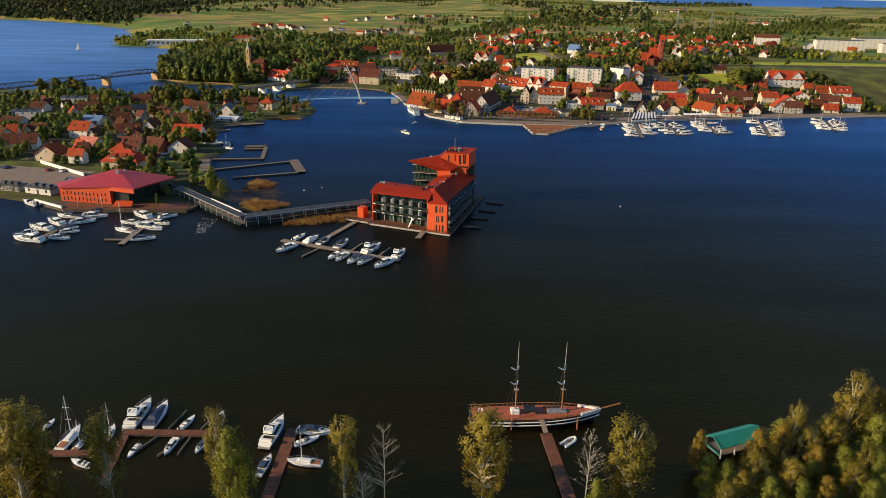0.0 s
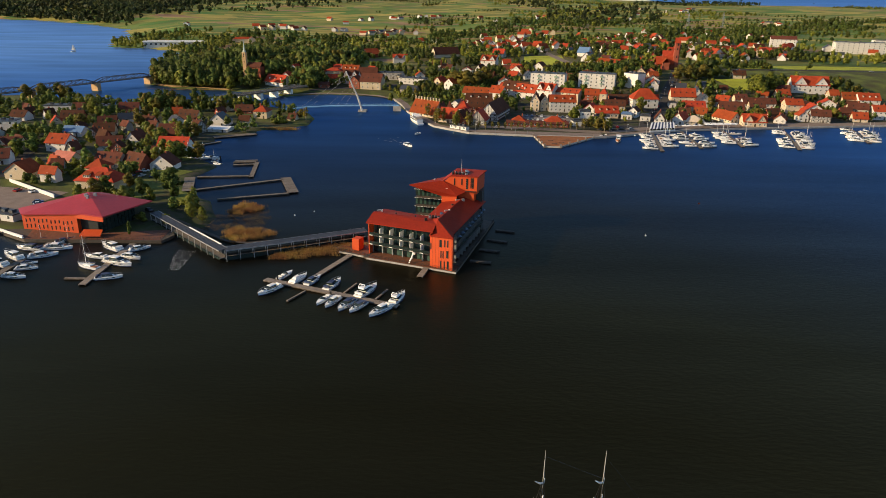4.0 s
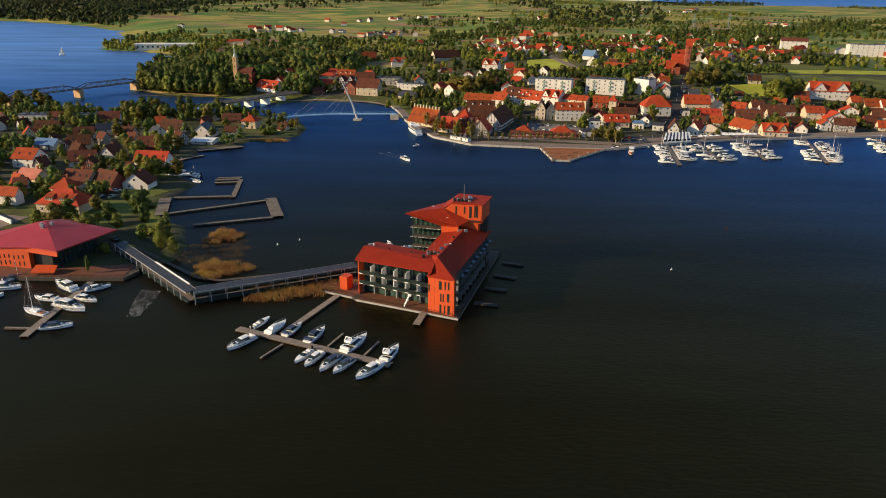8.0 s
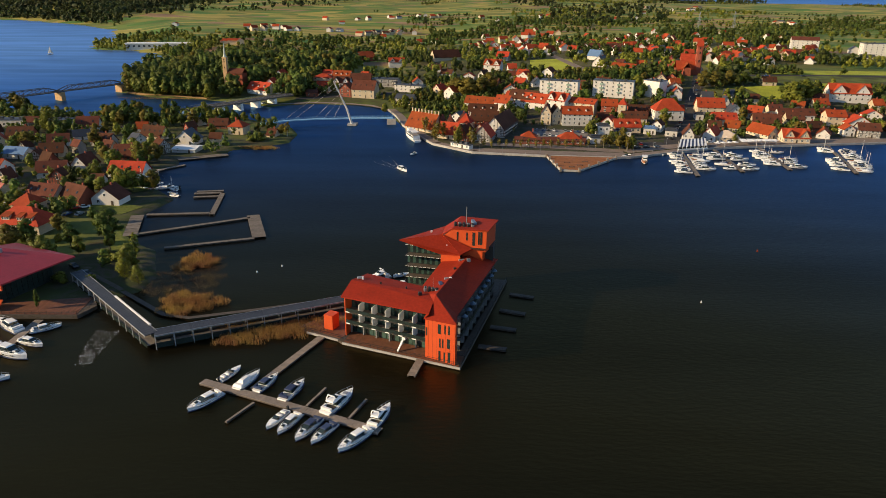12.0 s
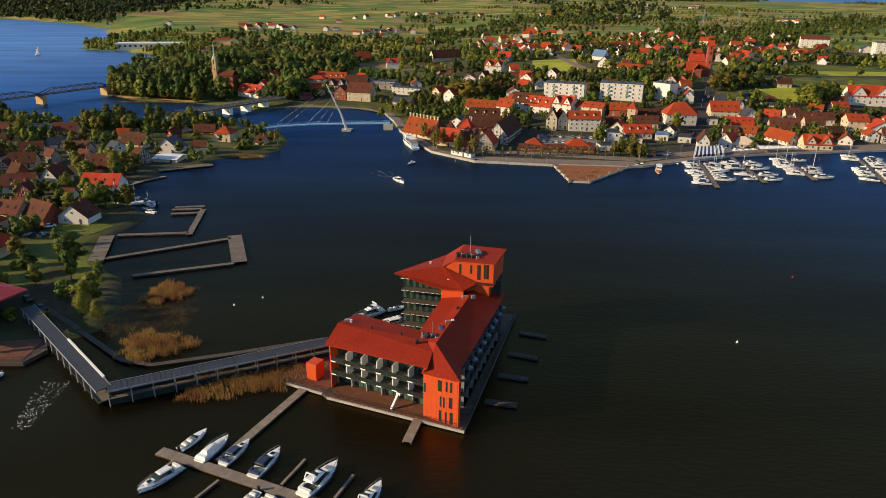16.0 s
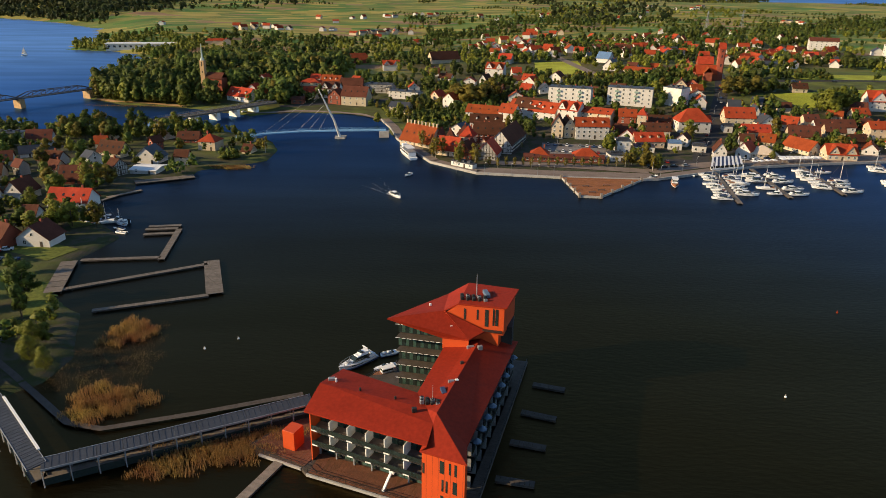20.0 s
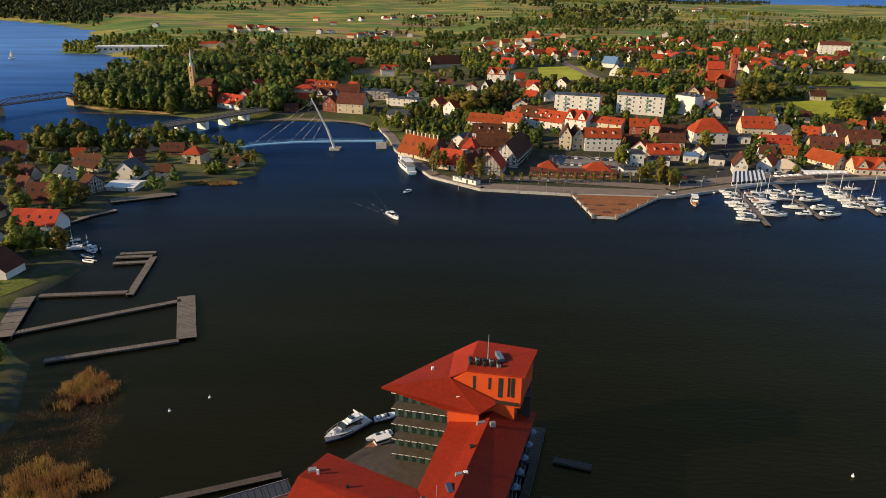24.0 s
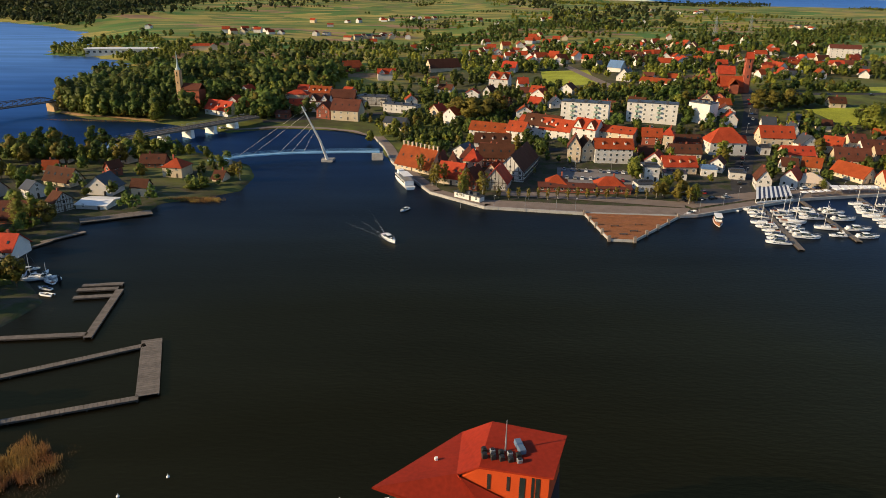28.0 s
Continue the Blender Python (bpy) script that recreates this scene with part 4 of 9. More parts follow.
                ww, wh = (1.25, 1.5)
                share("window", WINDOW_ME, T, scaled(m, ww, 1, wh))
    if kind == "f":
        m = pose(0, -d / 2, h + rh * 0.2)
        share("window", WINDOW_ME, T, scaled(m, 1.1, 1, 1.2))
    elif kind == "g" and roof in "RN" and w > 15 and not far and int(x * 7 + y) % 3 == 0:
        for s in (-0.3, 0, 0.3):
            t = 0.45
            bm = bmesh.new()
            y0, zt = -d / 2 * (1 - t), h + rh * t
            bm_box(bm, s * w - 0.45, s * w + 0.45, y0 - 0.75, y0 + 0.4, zt - 0.5, zt + 0.95)
            dm = part("dormer", bm, WALLS[wall], T)
            bm = bmesh.new()
            bm_sheet(bm, [(s * w - 0.6, y0 - 0.95, zt + 0.95), (s * w + 0.6, y0 - 0.95, zt + 0.95), (s * w + 0.6, y0 + 1.2, zt + 1.5), (s * w - 0.6, y0 + 1.2, zt + 1.5)], 0.15)
            part("dormer_roof", bm, ROOFS[roof], dm)
    elif kind == "m":
        for s, dw in ((-0.22, 3.2), (0.08, 2.0), (0.3, 2.0)):
            y0, zt = -d / 2 * 0.62, h + rh * 0.32
            dm = part("dormer", box_bm(s * w - dw / 2, s * w + dw / 2, y0 - 1.2, y0 + 1.4, zt - 0.8, zt + 1.1), WALLS[wall], T)
            bm = bmesh.new()
            bm_sheet(bm, [(s * w - dw / 2 - 0.3, y0 - 1.6, zt + 1.1), (s * w + dw / 2 + 0.3, y0 - 1.6, zt + 1.1), (s * w + dw / 2 + 0.3, y0 + 2.4, zt + 2.2), (s * w - dw / 2 - 0.3, y0 + 2.4, zt + 2.2)], 0.18)
            part("dormer_roof", bm, ROOFS[roof], dm)
            for i in range(int(dw)):
                share("window", WINDOW_ME, dm, scaled(pose(s * w - dw / 2 + 0.5 + i * 1.0, y0 - 1.2, zt - 0.25), 0.75, 1, 1.1))
    elif kind in ("g", "gp") and roof in "RN" and w > 9 and not far and y < 470:
        # skylights lying in the front slope
        for i in range(2 if w < 14 else 4):
            s = (i + 0.5) / (2 if w < 14 else 4) * w - w / 2
            t = 0.45
            y0, zt, a = -d / 2 * (1 - t), h + rh * t + 0.24, math.degrees(math.atan2(rh, d / 2))
            share("skylight", SKYLIGHT_ME, T, pose(s, y0, zt, a, 0, 0))
    return T


house(20.4, 276.1, -33, 6.7, 8, 3, 4.8, "BR", "h")
house(9.9, 280.9, -3, 5.4, 8, 3.4, 4.8, "GN", "f")
house(-6.0, 303.0, -14, 4.6, 9, 4.2, 5.7, "BN", "f")
house(39.5, 365.6, -33, 11.2, 10, 6, 4.8, "WR", "g")
house(8.6, 320.2, -10, 8.4, 9, 3.4, 5.7, "CN", "h")
house(-0.5, 293.7, -9, 7.3, 9, 4.2, 7.6, "BN", "h")
house(19.9, 288.2, -27, 8.1, 9, 3.4, 4.8, "CR", "f")
house(21.4, 324.4, -22, 13.6, 10, 4.2, 4.8, "BN", "g")
house(55.7, 373.0, -33, 22.1, 12, 6, 5.7, "WN", "g")
house(-111.8, 476.4, -6, 17.0, 12, 7.6, 2.8, "CR", "h")
house(-93.6, 464.6, -6, 14.6, 12, 6.8, 4.8, "WN", "f2")
house(-71.4, 443.2, -13, 19.8, 14, 6.8, 6.6, "CN", "g")
house(-86.9, 446.0, -19, 10.6, 10, 6, 4.8, "BN", "f")
house(-108.7, 458.3, -20, 7.9, 8, 2.5, 2.8, "WR", "g")
house(-116.7, 444.4, 0, 9.5, 8, 3, 1.9, "BN", "g")
house(-153.5, 458.5, -11, 10.9, 10, 4.2, 4.8, "WR", "f")
house(155.3, 343.0, -6, 17.2, 11, 5.1, 3.8, "WR", "g")
house(134.5, 350.4, -4, 14.2, 10, 3.4, 2.8, "BN", "g")
house(126.9, 331.0, -6, 16.5, 10, 3.4, 3.8, "CN", "g")
house(87.7, 476.5, -34, 9.9, 9, 4.2, 3.8, "WN", "f")
house(64.9, 457.8, -38, 10.1, 9, 4.2, 3.8, "WR", "f")
house(130.2, 302.1, -14, 7.6, 9, 3.5, 0, "WU", "b")
house(110.3, 294.2, -9, 10.8, 8, 3, 0, "WD", "b")
house(142.5, 296.3, -16, 7.4, 8, 3.5, 0, "WD", "b")
house(175.3, 341.3, -4, 5.3, 7, 3.5, 0, "WD", "b")
house(202.2, 366.1, -6, 5.4, 9, 4.2, 4.8, "WD", "f")
house(-16.8, 305.9, -40, 22.8, 14, 2.7, 8.5, "CR", "gp")
house(9.8, 302.3, -19, 7.6, 9, 6, 5.7, "CR", "h")
house(-0.7, 281.0, -26, 12.2, 11, 3.4, 6.2, "CR", "g")
house(8.5, 272.0, -28, 9.5, 11, 4.2, 5.7, "BN", "f")
house(20.2, 273.0, -15, 10.9, 14, 3.8, 6.6, "GR", "f")
house(32.8, 300.7, -19, 13.3, 36, 4.7, 7.6, "WN", "f")
house(22.9, 316.0, -5, 17.4, 13, 5.1, 5.7, "BN", "g")
house(23.0, 346.6, -7, 20.0, 11, 5.1, 4.3, "WN", "g")
house(24.2, 373.5, -25, 25.4, 10, 5.1, 4.3, "WR", "g")
house(50.2, 383.8, -28, 13.9, 10, 6, 2.8, "CR", "g")
house(63.1, 366.1, -34, 19.3, 11, 4.7, 5.7, "WR", "g")
house(78.5, 354.8, -38, 14.3, 11, 8.1, 4.8, "WR", "f2")
house(94.4, 349.6, -32, 20.7, 10, 7.6, 2.8, "CR", "g")
house(65.2, 324.0, -11, 6.9, 11, 7.6, 5.7, "CN", "f")
house(71.4, 325.2, 5, 6.6, 10, 6.8, 4.8, "CN", "f")
house(85.2, 322.4, -2, 19.8, 11, 7.6, 4.3, "WR", "g")
house(112.1, 344.3, -12, 10.6, 10, 7.6, 3.8, "BR", "g")
house(120.7, 341.0, -19, 5.3, 8, 9.3, 3.8, "CR", "h")
house(105.9, 312.3, -30, 9.6, 9, 4.2, 4.3, "WR", "f")
house(115.4, 306.0, 2, 17.0, 10, 3.8, 4.3, "CR", "g")
house(96.9, 291.2, -2, 7.3, 9, 7, 0, "WD", "b")
house(89.0, 271.9, 4, 8.5, 8, 3.5, 0, "WD", "b")
house(152.6, 342.0, 1, 20.1, 13, 6, 7.6, "WR", "h")
house(171.5, 384.7, -9, 8.1, 9, 4.2, 4.3, "WR", "f")
house(187.7, 356.5, -4, 18.9, 11, 4.7, 5.7, "CR", "g")
house(188.5, 330.4, -6, 16.3, 10, 4.2, 3.8, "CR", "g")
house(201.4, 346.2, 1, 10.6, 10, 4.7, 4.8, "WD", "f")
house(217.6, 347.3, -37, 9.9, 10, 4.2, 4.3, "CR", "g")
house(216.0, 326.0, -11, 17.8, 11, 3.4, 5.7, "CN", "g")
house(233.7, 354.3, 1, 9.5, 9, 4.2, 3.8, "CN", "g")
house(238.2, 332.5, -7, 11.4, 10, 4.7, 4.3, "CN", "g")
house(203, 299, 22, 10, 19, 2.8, 4.8, "CR", "f")
house(173.9, 285.2, -12, 14.4, 13, 2.5, 3.8, "CT", "h")
house(147.7, 279.2, -16, 6.6, 12, 5.1, 4.8, "WN", "f")
house(164.8, 285.0, -40, 7.7, 11, 4.2, 4.3, "WR", "f")
house(47.7, 272.3, -10, 9.5, 9, 3.0, 3.6, "BR", "h")
house(72.1, 270.2, -4, 13, 9, 3.0, 3.6, "BR", "h")
house(-34.2, 458.4, -22, 25.4, 10, 5, 0, "WD", "b")
house(-35.4, 410.5, -20, 14.6, 10, 5.1, 2.8, "CD", "g")
house(-8.5, 437.9, -38, 8.1, 9, 5.1, 3.8, "CR", "f")
house(2.3, 416.2, -40, 10.7, 10, 6.8, 4.3, "WR", "f")
house(-50.5, 479.1, -28, 11.1, 10, 4.2, 2.8, "GD", "g")
house(84.9, 397.3, -19, 29.4, 11, 11.4, 0.4, "WD", "b5")
house(125.8, 392.8, -19, 30.4, 11, 11.4, 0.4, "WD", "b5")
house(156.9, 391.0, -48, 14, 11, 11.6, 0.4, "WD", "b0")
house(305.7, 391.8, -7, 29.8, 14, 5.78, 6.6, "WR", "f2")
house(267.8, 336.0, -5, 12.8, 11, 6.46, 3.8, "CR", "g")
house(278.9, 326.3, -7, 15.5, 12, 4.335, 4.8, "WR", "f")
house(272.9, 302.7, -16, 12.9, 12, 5.1, 3.8, "GN", "g")
house(315.0, 367.6, -6, 7.1, 10, 5.78, 3.8, "CR", "g")
house(327.8, 363.7, -8, 14.7, 12, 4.335, 4.8, "CR", "g")
house(313.0, 325.8, -20, 13.9, 12, 6.46, 3.8, "CN", "g")
house(326.9, 318.8, -11, 12.8, 12, 6.46, 3.8, "WR", "g")
house(215.7, 282.8, -7, 15.8, 11, 3.57, 4.8, "CR", "f2")
house(245.6, 347.3, -0, 25.6, 9, 3.57, 3.8, "WN", "g")
house(275.2, 371.5, 1, 10.7, 9, 3.57, 3.8, "CR", "g")
house(338.1, 357.6, -7, 16.1, 12, 5.78, 4.8, "WR", "g")
house(-110.4, 492.1, -5, 7.7, 9, 6.8, 2.8, "WR", "g")
house(-95.8, 483.7, -16, 16.5, 12, 6.8, 4.8, "WR", "g")
house(-78.9, 478.9, 1, 17.5, 12, 6, 4.8, "BN", "g")
house(-111.0, 468.4, 1, 11.2, 8, 3.4, 2.8, "WR", "g")
house(-56.7, 480.7, -8, 22.5, 12, 6, 0, "GD", "b")
house(-160.6, 448.5, -30, 22.4, 11, 3.4, 5.7, "WR", "g")
house(-146.9, 448.9, -24, 11.2, 10, 3.4, 4.8, "WR", "f")
house(-150.3, 482.1, -22, 11.7, 9, 4.2, 4.8, "WR", "f")
house(42.1, 535.6, -19, 15.8, 13, 6.8, 4.8, "WR", "f2")
house(59.6, 635.7, -23, 13.4, 10, 5.1, 4.8, "WR", "g")
house(-4.5, 669.5, 27, 32.8, 14, 4.2, 7.6, "CN", "g")
house(-99.7, 665.7, 34, 26.0, 20, 4.2, 5.7, "BR", "g")
house(-55.6, 598.0, 8, 15.9, 12, 6, 3.8, "WR", "f2")
house(139.8, 614.9, -40, 2.9, 9, 5.1, 4.8, "WD", "f")
house(155.9, 612.7, -40, 13.3, 11, 4.2, 5.7, "WU", "g")
house(147.4, 544.5, -40, 12.3, 11, 3.4, 6.6, "WD", "f")
house(161.4, 506.9, -40, 23.2, 10, 3.4, 2.8, "WR", "g")
house(189.3, 499.1, -13, 10.4, 11, 4.2, 4.8, "BR", "h")
house(215.0, 544.5, -20, 9.7, 10, 3.4, 6.6, "BR", "f")
house(240.4, 571.3, -12, 13.4, 14, 4.2, 5.7, "BR", "g")
house(63.3, 463.1, -27, 9.1, 9, 5.1, 3.8, "WR", "g")
house(-158.1, 669.0, 5, 8.6, 10, 4.2, 3.8, "BR", "g")
house(467.5, 796.8, -18, 33.0, 14, 11, 3.8, "WN", "g")
house(-341.0, 316.2, 9, 10.5, 10.2, 4.575, 0, "GD", "b")
house(-179.4, 266.4, -20, 15.4, 8.5, 2.55, 5.28, "CN", "g")
house(-154.9, 253.6, -7, 12.5, 10.2, 3.075, 5.28, "WD", "f")
house(-148.5, 234.0, -5, 13.0, 11.9, 1.8, 0.88, "WV", "g")
house(-110.9, 277.8, -13, 5.2, 7.6, 1.5, 3.08, "CN", "g")
# the village on the west shore
house(-218, 171, -10, 12, 11, 5.0, 4.2, "WR", "g")
house(-199, 140, -20, 12, 9, 3.0, 3.2, "CP", "g")
house(-174, 135.5, -14, 14, 9, 3.2, 4.0, "CN", "g")
house(-161, 97, -8, 19, 12, 3.6, 5.4, "CR", "m")
house(-171.5, 117.5, -8, 9, 9, 4.2, 4.0, "CR", "h")
house(-192.5, 175, 16, 13, 9, 3.2, 4.2, "WN", "g")
house(-182.5, 186, -6, 9, 11, 3.6, 5.0, "WN", "f")
house(-157.5, 179, -4, 17, 10, 2.4, 4.4, "WR", "g")
house(-159, 132.5, -30, 13, 9, 2.8, 5.0, "BN", "g")
house(-145.5, 132.5, -5, 12, 9, 3.0, 4.6, "WN", "f")
house(-286, 300, 4, 22, 9, 4.2, 0, "WD", "b")
house(-258, 306, 6, 16, 8, 3.4, 0, "GD", "b")
house(-231, 290, 12, 13, 10, 3.4, 5.0, "WN", "g")
house(-231, 212, -10, 13, 8, 3.0, 2.8, "WU", "g")
house(-200, 308, 4, 7, 7, 5.8, 2.2, "CN", "g")
house(-171.5, 213, 4, 15, 9, 2.6, 5.2, "BN", "g")
house(-258, 241, 30, 7, 8, 3.0, 4.0, "CR", "f")
house(-215, 217, 10, 12, 8, 2.8, 4.2, "CN", "g")
house(-256, 259, 8, 14, 9, 3.4, 4.0, "BN", "g")
house(-226, 244, 20, 11, 8, 2.8, 3.8, "WN", "g")
house(-201, 246, -12, 12, 8, 2.8, 4.0, "GN", "g")
house(-204.5, 110.5, -8, 13, 10, 3.6, 4.6, "CR", "f")
house(-243, 166, 10, 12, 10, 4.4, 3.6, "CN", "f2")
house(-272, 193, -12, 14, 9, 4.6, 3.2, "WN", "g")
house(-285, 229, 6, 17, 9, 5.6, 0, "WD", "b")
house(-234, 138, 14, 13, 9, 3.6, 4.0, "WN", "g")
house(-262, 160, -20, 12, 9, 3.2, 3.8, "CN", "g")
house(-134.1, 285.3, -10, 10, 10, 4.8, 3.8, "CR", "h")
house(-171.9, 312, -22, 15, 9, 5.2, 3.0, "CU", "g")
house(-152, 303, 3, 12, 8.5, 2.4, 3.6, "BN", "g")
house(-222, 262, 30, 9, 7, 2.4, 3.2, "WD", "g")
house(-293.5, 262, -8, 11, 9, 3.0, 3.6, "WN", "g")
house(33.8, 838.8, 20, 10.8, 8.2, 3.5, 3.5, "WR", "g")
house(54.8, 901.9, 20, 10.5, 9.9, 4.5, 2.5, "WD", "g")
house(54.8, 719.0, -25, 11.8, 8.9, 5.5, 3.5, "WR", "g")
house(71.9, 771.0, 10, 11.4, 8.2, 4.5, 3.5, "WN", "g")
house(87.0, 857.2, -5, 9.9, 8.8, 4.5, 2.5, "WD", "g")
house(107.1, 963.0, -15, 10.0, 9.8, 3.5, 2.5, "WD", "g")
house(124.9, 1025.5, -15, 11.5, 9.8, 5.5, 4, "WR", "f")
house(138.1, 1042.1, -5, 10.9, 8.6, 4.5, 4.5, "CR", "f")
house(119.7, 857.5, 35, 12.3, 9.7, 5.5, 2.5, "CD", "g")
house(109.6, 863.8, 10, 10.2, 9.7, 4.5, 2.5, "WD", "g")
house(137.8, 917.7, -5, 12.1, 8.4, 4.5, 2.5, "WD", "g")
house(145.9, 805.8, -15, 9.1, 8.1, 3.5, 4.5, "WR", "f")
house(144.8, 761.2, 10, 9.7, 9.1, 5.5, 4.5, "CR", "f")
house(76.5, 737.3, -25, 9.7, 8.1, 3.5, 3.5, "WR", "f")
house(93.6, 742.5, -15, 11.2, 9.9, 4.5, 4, "WR", "g")
house(87.5, 690.7, 10, 10.3, 9.2, 5.5, 3.5, "WR", "f")
house(98.7, 698.4, -25, 11.9, 8.1, 4.5, 2.5, "WD", "f")
house(115.6, 690.8, -15, 11.6, 9.6, 3.5, 4, "WR", "f")
house(114.7, 733.6, -15, 10.3, 10, 3.5, 4, "WR", "g")
house(150.5, 700.9, -15, 9.2, 8, 3.5, 4, "WR", "g")
house(86.6, 978.0, -15, 9.2, 8.7, 5.5, 2.5, "CD", "g")
house(64.6, 850.1, 20, 10.4, 8.5, 4.5, 2.5, "WD", "g")
house(98.3, 828.8, -15, 9.0, 9.1, 5.5, 4.5, "WR", "g")
house(199.8, 841.0, -15, 10.9, 9.6, 3.5, 3.5, "CR", "g")
house(210.9, 842.6, -15, 10.5, 8.7, 4.5, 4.5, "CR", "g")
house(162.5, 705.5, -5, 12.5, 9.8, 5.5, 4.5, "WN", "f")
house(174.3, 712.1, -5, 12.4, 8.8, 5.5, 4.5, "WN", "g")
house(195.6, 735.9, 10, 10.5, 8.4, 3.5, 4.5, "WN", "g")
house(238.3, 865.6, 35, 9.5, 8.6, 3.5, 4.5, "WR", "g")
house(266.5, 929.7, 35, 12.7, 8.4, 3.5, 4, "WR", "g")
house(282.1, 929.4, -25, 9.1, 9.2, 3.5, 4.5, "WR", "g")
house(291.6, 908.8, 10, 9.7, 8.9, 3.5, 2.5, "WD", "g")
house(207.5, 738.0, -25, 12.7, 9.5, 4.5, 4, "WN", "g")
house(190.6, 667.7, 20, 9.8, 8.7, 4.5, 4.5, "WN", "g")
house(222.4, 741.1, 20, 11.9, 8.6, 4.5, 4.5, "WN", "g")
house(233.5, 757.7, 10, 12.3, 8.6, 5.5, 4, "CR", "g")
house(214.5, 659.8, -15, 12.5, 9.1, 4.5, 4, "WR", "g")
house(229.7, 662.3, 20, 12.2, 9.4, 5.5, 4, "WR", "f")
house(304.6, 889.0, -15, 10.7, 9.2, 5.5, 4.5, "WR", "f")
house(311.1, 869.9, -25, 9.6, 9.5, 5.5, 3.5, "WR", "g")
house(302.2, 815.7, -15, 11.8, 9, 3.5, 3.5, "WR", "g")
house(341.1, 835.6, -25, 10.9, 9.4, 5.5, 4.5, "BR", "g")
house(396.7, 824.2, -15, 12.0, 9.1, 4.5, 4, "WN", "f")
house(255.1, 717.4, -5, 9.7, 9.1, 5.5, 2.5, "WD", "g")
house(292.0, 766.1, 35, 10.4, 9.1, 4.5, 2.5, "WD", "f")
house(342.9, 730.7, -25, 10.5, 9.6, 3.5, 3.5, "WR", "f")
house(330.6, 678.0, -15, 9.0, 8.6, 3.5, 4.5, "WR", "g")
house(310.5, 619.8, 20, 11.4, 8.2, 5.5, 4, "WR", "f")
house(305.6, 590.0, 35, 9.6, 9.8, 3.5, 3.5, "CN", "g")
house(355.0, 682.0, 10, 9.9, 8.7, 3.5, 4, "WR", "g")
house(374.0, 709.6, 20, 9.4, 9.2, 3.5, 3.5, "CR", "g")
house(365.0, 660.2, -5, 12.8, 8.4, 4.5, 3.5, "WR", "g")
house(359.6, 626.8, -25, 10.5, 8.5, 4.5, 4, "CR", "f")
house(367.5, 628.3, 35, 9.3, 9.8, 5.5, 4.5, "CR", "g")
house(441.2, 730.9, 20, 10.7, 9.4, 4.5, 4.5, "BR", "g")
house(274.4, 575.6, 20, 9.9, 8.2, 3.5, 3.5, "WR", "g")
house(288.6, 596.7, 35, 11.7, 8.9, 4.5, 4, "CR", "f")
house(293.4, 751.7, 35, 12.4, 9.8, 4.5, 4, "WR", "g")
house(266.4, 848.4, -25, 10.2, 8.8, 4.5, 3.5, "CR", "g")
house(252.6, 745.6, 35, 9.8, 8.6, 3.5, 3.5, "WR", "g")
house(249.4, 678.0, -15, 13.0, 9, 4.5, 2.5, "WD", "g")
house(-214.6, 1581.2, -5, 17.5, 8.5, 3.5, 2.5, "WD", "g")
house(-188.4, 1576.3, -15, 14.7, 8.4, 5.5, 4.5, "WR", "g")
house(-234.8, 1457.0, 10, 17.4, 8.9, 4.5, 2.5, "WD", "g")
house(-292.3, 1585.7, -25, 21.1, 8.1, 5.5, 4, "CR", "f")
house(-223.0, 1208.3, 10, 24.5, 8.2, 5.5, 2.5, "WD", "g")
house(-214.0, 1213.9, 35, 27.0, 9.3, 3.5, 2.5, "WD", "g")
house(-150.1, 1138.8, -15, 37.4, 9.3, 4.5, 2.5, "GD", "g")
house(-130.0, 1174.2, 20, 42.5, 8.3, 4.5, 2.5, "GD", "g")
house(-114.1, 1181.7, -5, 53.1, 8.6, 5.5, 2.5, "GD", "g")
house(-112.0, 1082.3, 10, 11.8, 8.2, 3.5, 4, "WR", "f")
house(-100.3, 1236.1, -5, 28.4, 9.4, 4.5, 2.5, "WD", "g")
house(-43.5, 939.0, 20, 9.0, 8.8, 5.5, 4, "CR", "f")
house(-20.2, 975.7, -15, 12.9, 9, 5.5, 2.5, "WD", "f")
house(-62.9, 1198.1, 20, 22.0, 9.3, 5.5, 2.5, "WD", "f")
house(-142.0, 1637.1, -15, 24.0, 8.6, 4.5, 2.5, "WD", "g")
house(-126.6, 1606.1, -5, 26.2, 8.1, 3.5, 2.5, "WD", "g")
house(-63.5, 1665.7, -15, 26.9, 9.2, 4.5, 2.5, "WD", "g")
house(-29.3, 1626.4, 20, 28.9, 8.4, 4.5, 4, "CR", "g")
house(77.5, 1528.4, 35, 23.4, 8.3, 4.5, 4, "CR", "g")
house(106.8, 1421.1, 10, 20.2, 8.4, 5.5, 2.5, "WD", "g")
house(211.2, 1507.7, -25, 16.8, 8, 5.5, 4, "WR", "g")
house(230.0, 1553.5, 20, 26.2, 8.3, 4.5, 3.5, "CR", "f")
house(382.9, 1531.7, -5, 22.8, 9.5, 4.5, 4.5, "WR", "g")
house(448.0, 1597.6, -25, 27.4, 8.1, 4.5, 2.5, "WD", "f")
house(523.7, 1801.1, -15, 19.4, 8.6, 3.5, 2.5, "WD", "g")
house(577.7, 1985.6, -5, 28.3, 9.6, 4.5, 2.5, "GD", "f")
house(697.4, 1939.1, 35, 27.7, 8.2, 4.5, 2.5, "WD", "g")
house(780.7, 2130.3, -15, 31.3, 9, 4.5, 2.5, "GD", "f")
house(635.9, 1917.6, -5, 23.5, 9.7, 4.5, 2.5, "WD", "g")
house(370.6, 1748.1, 10, 18.1, 9.1, 3.5, 4.5, "CR", "g")
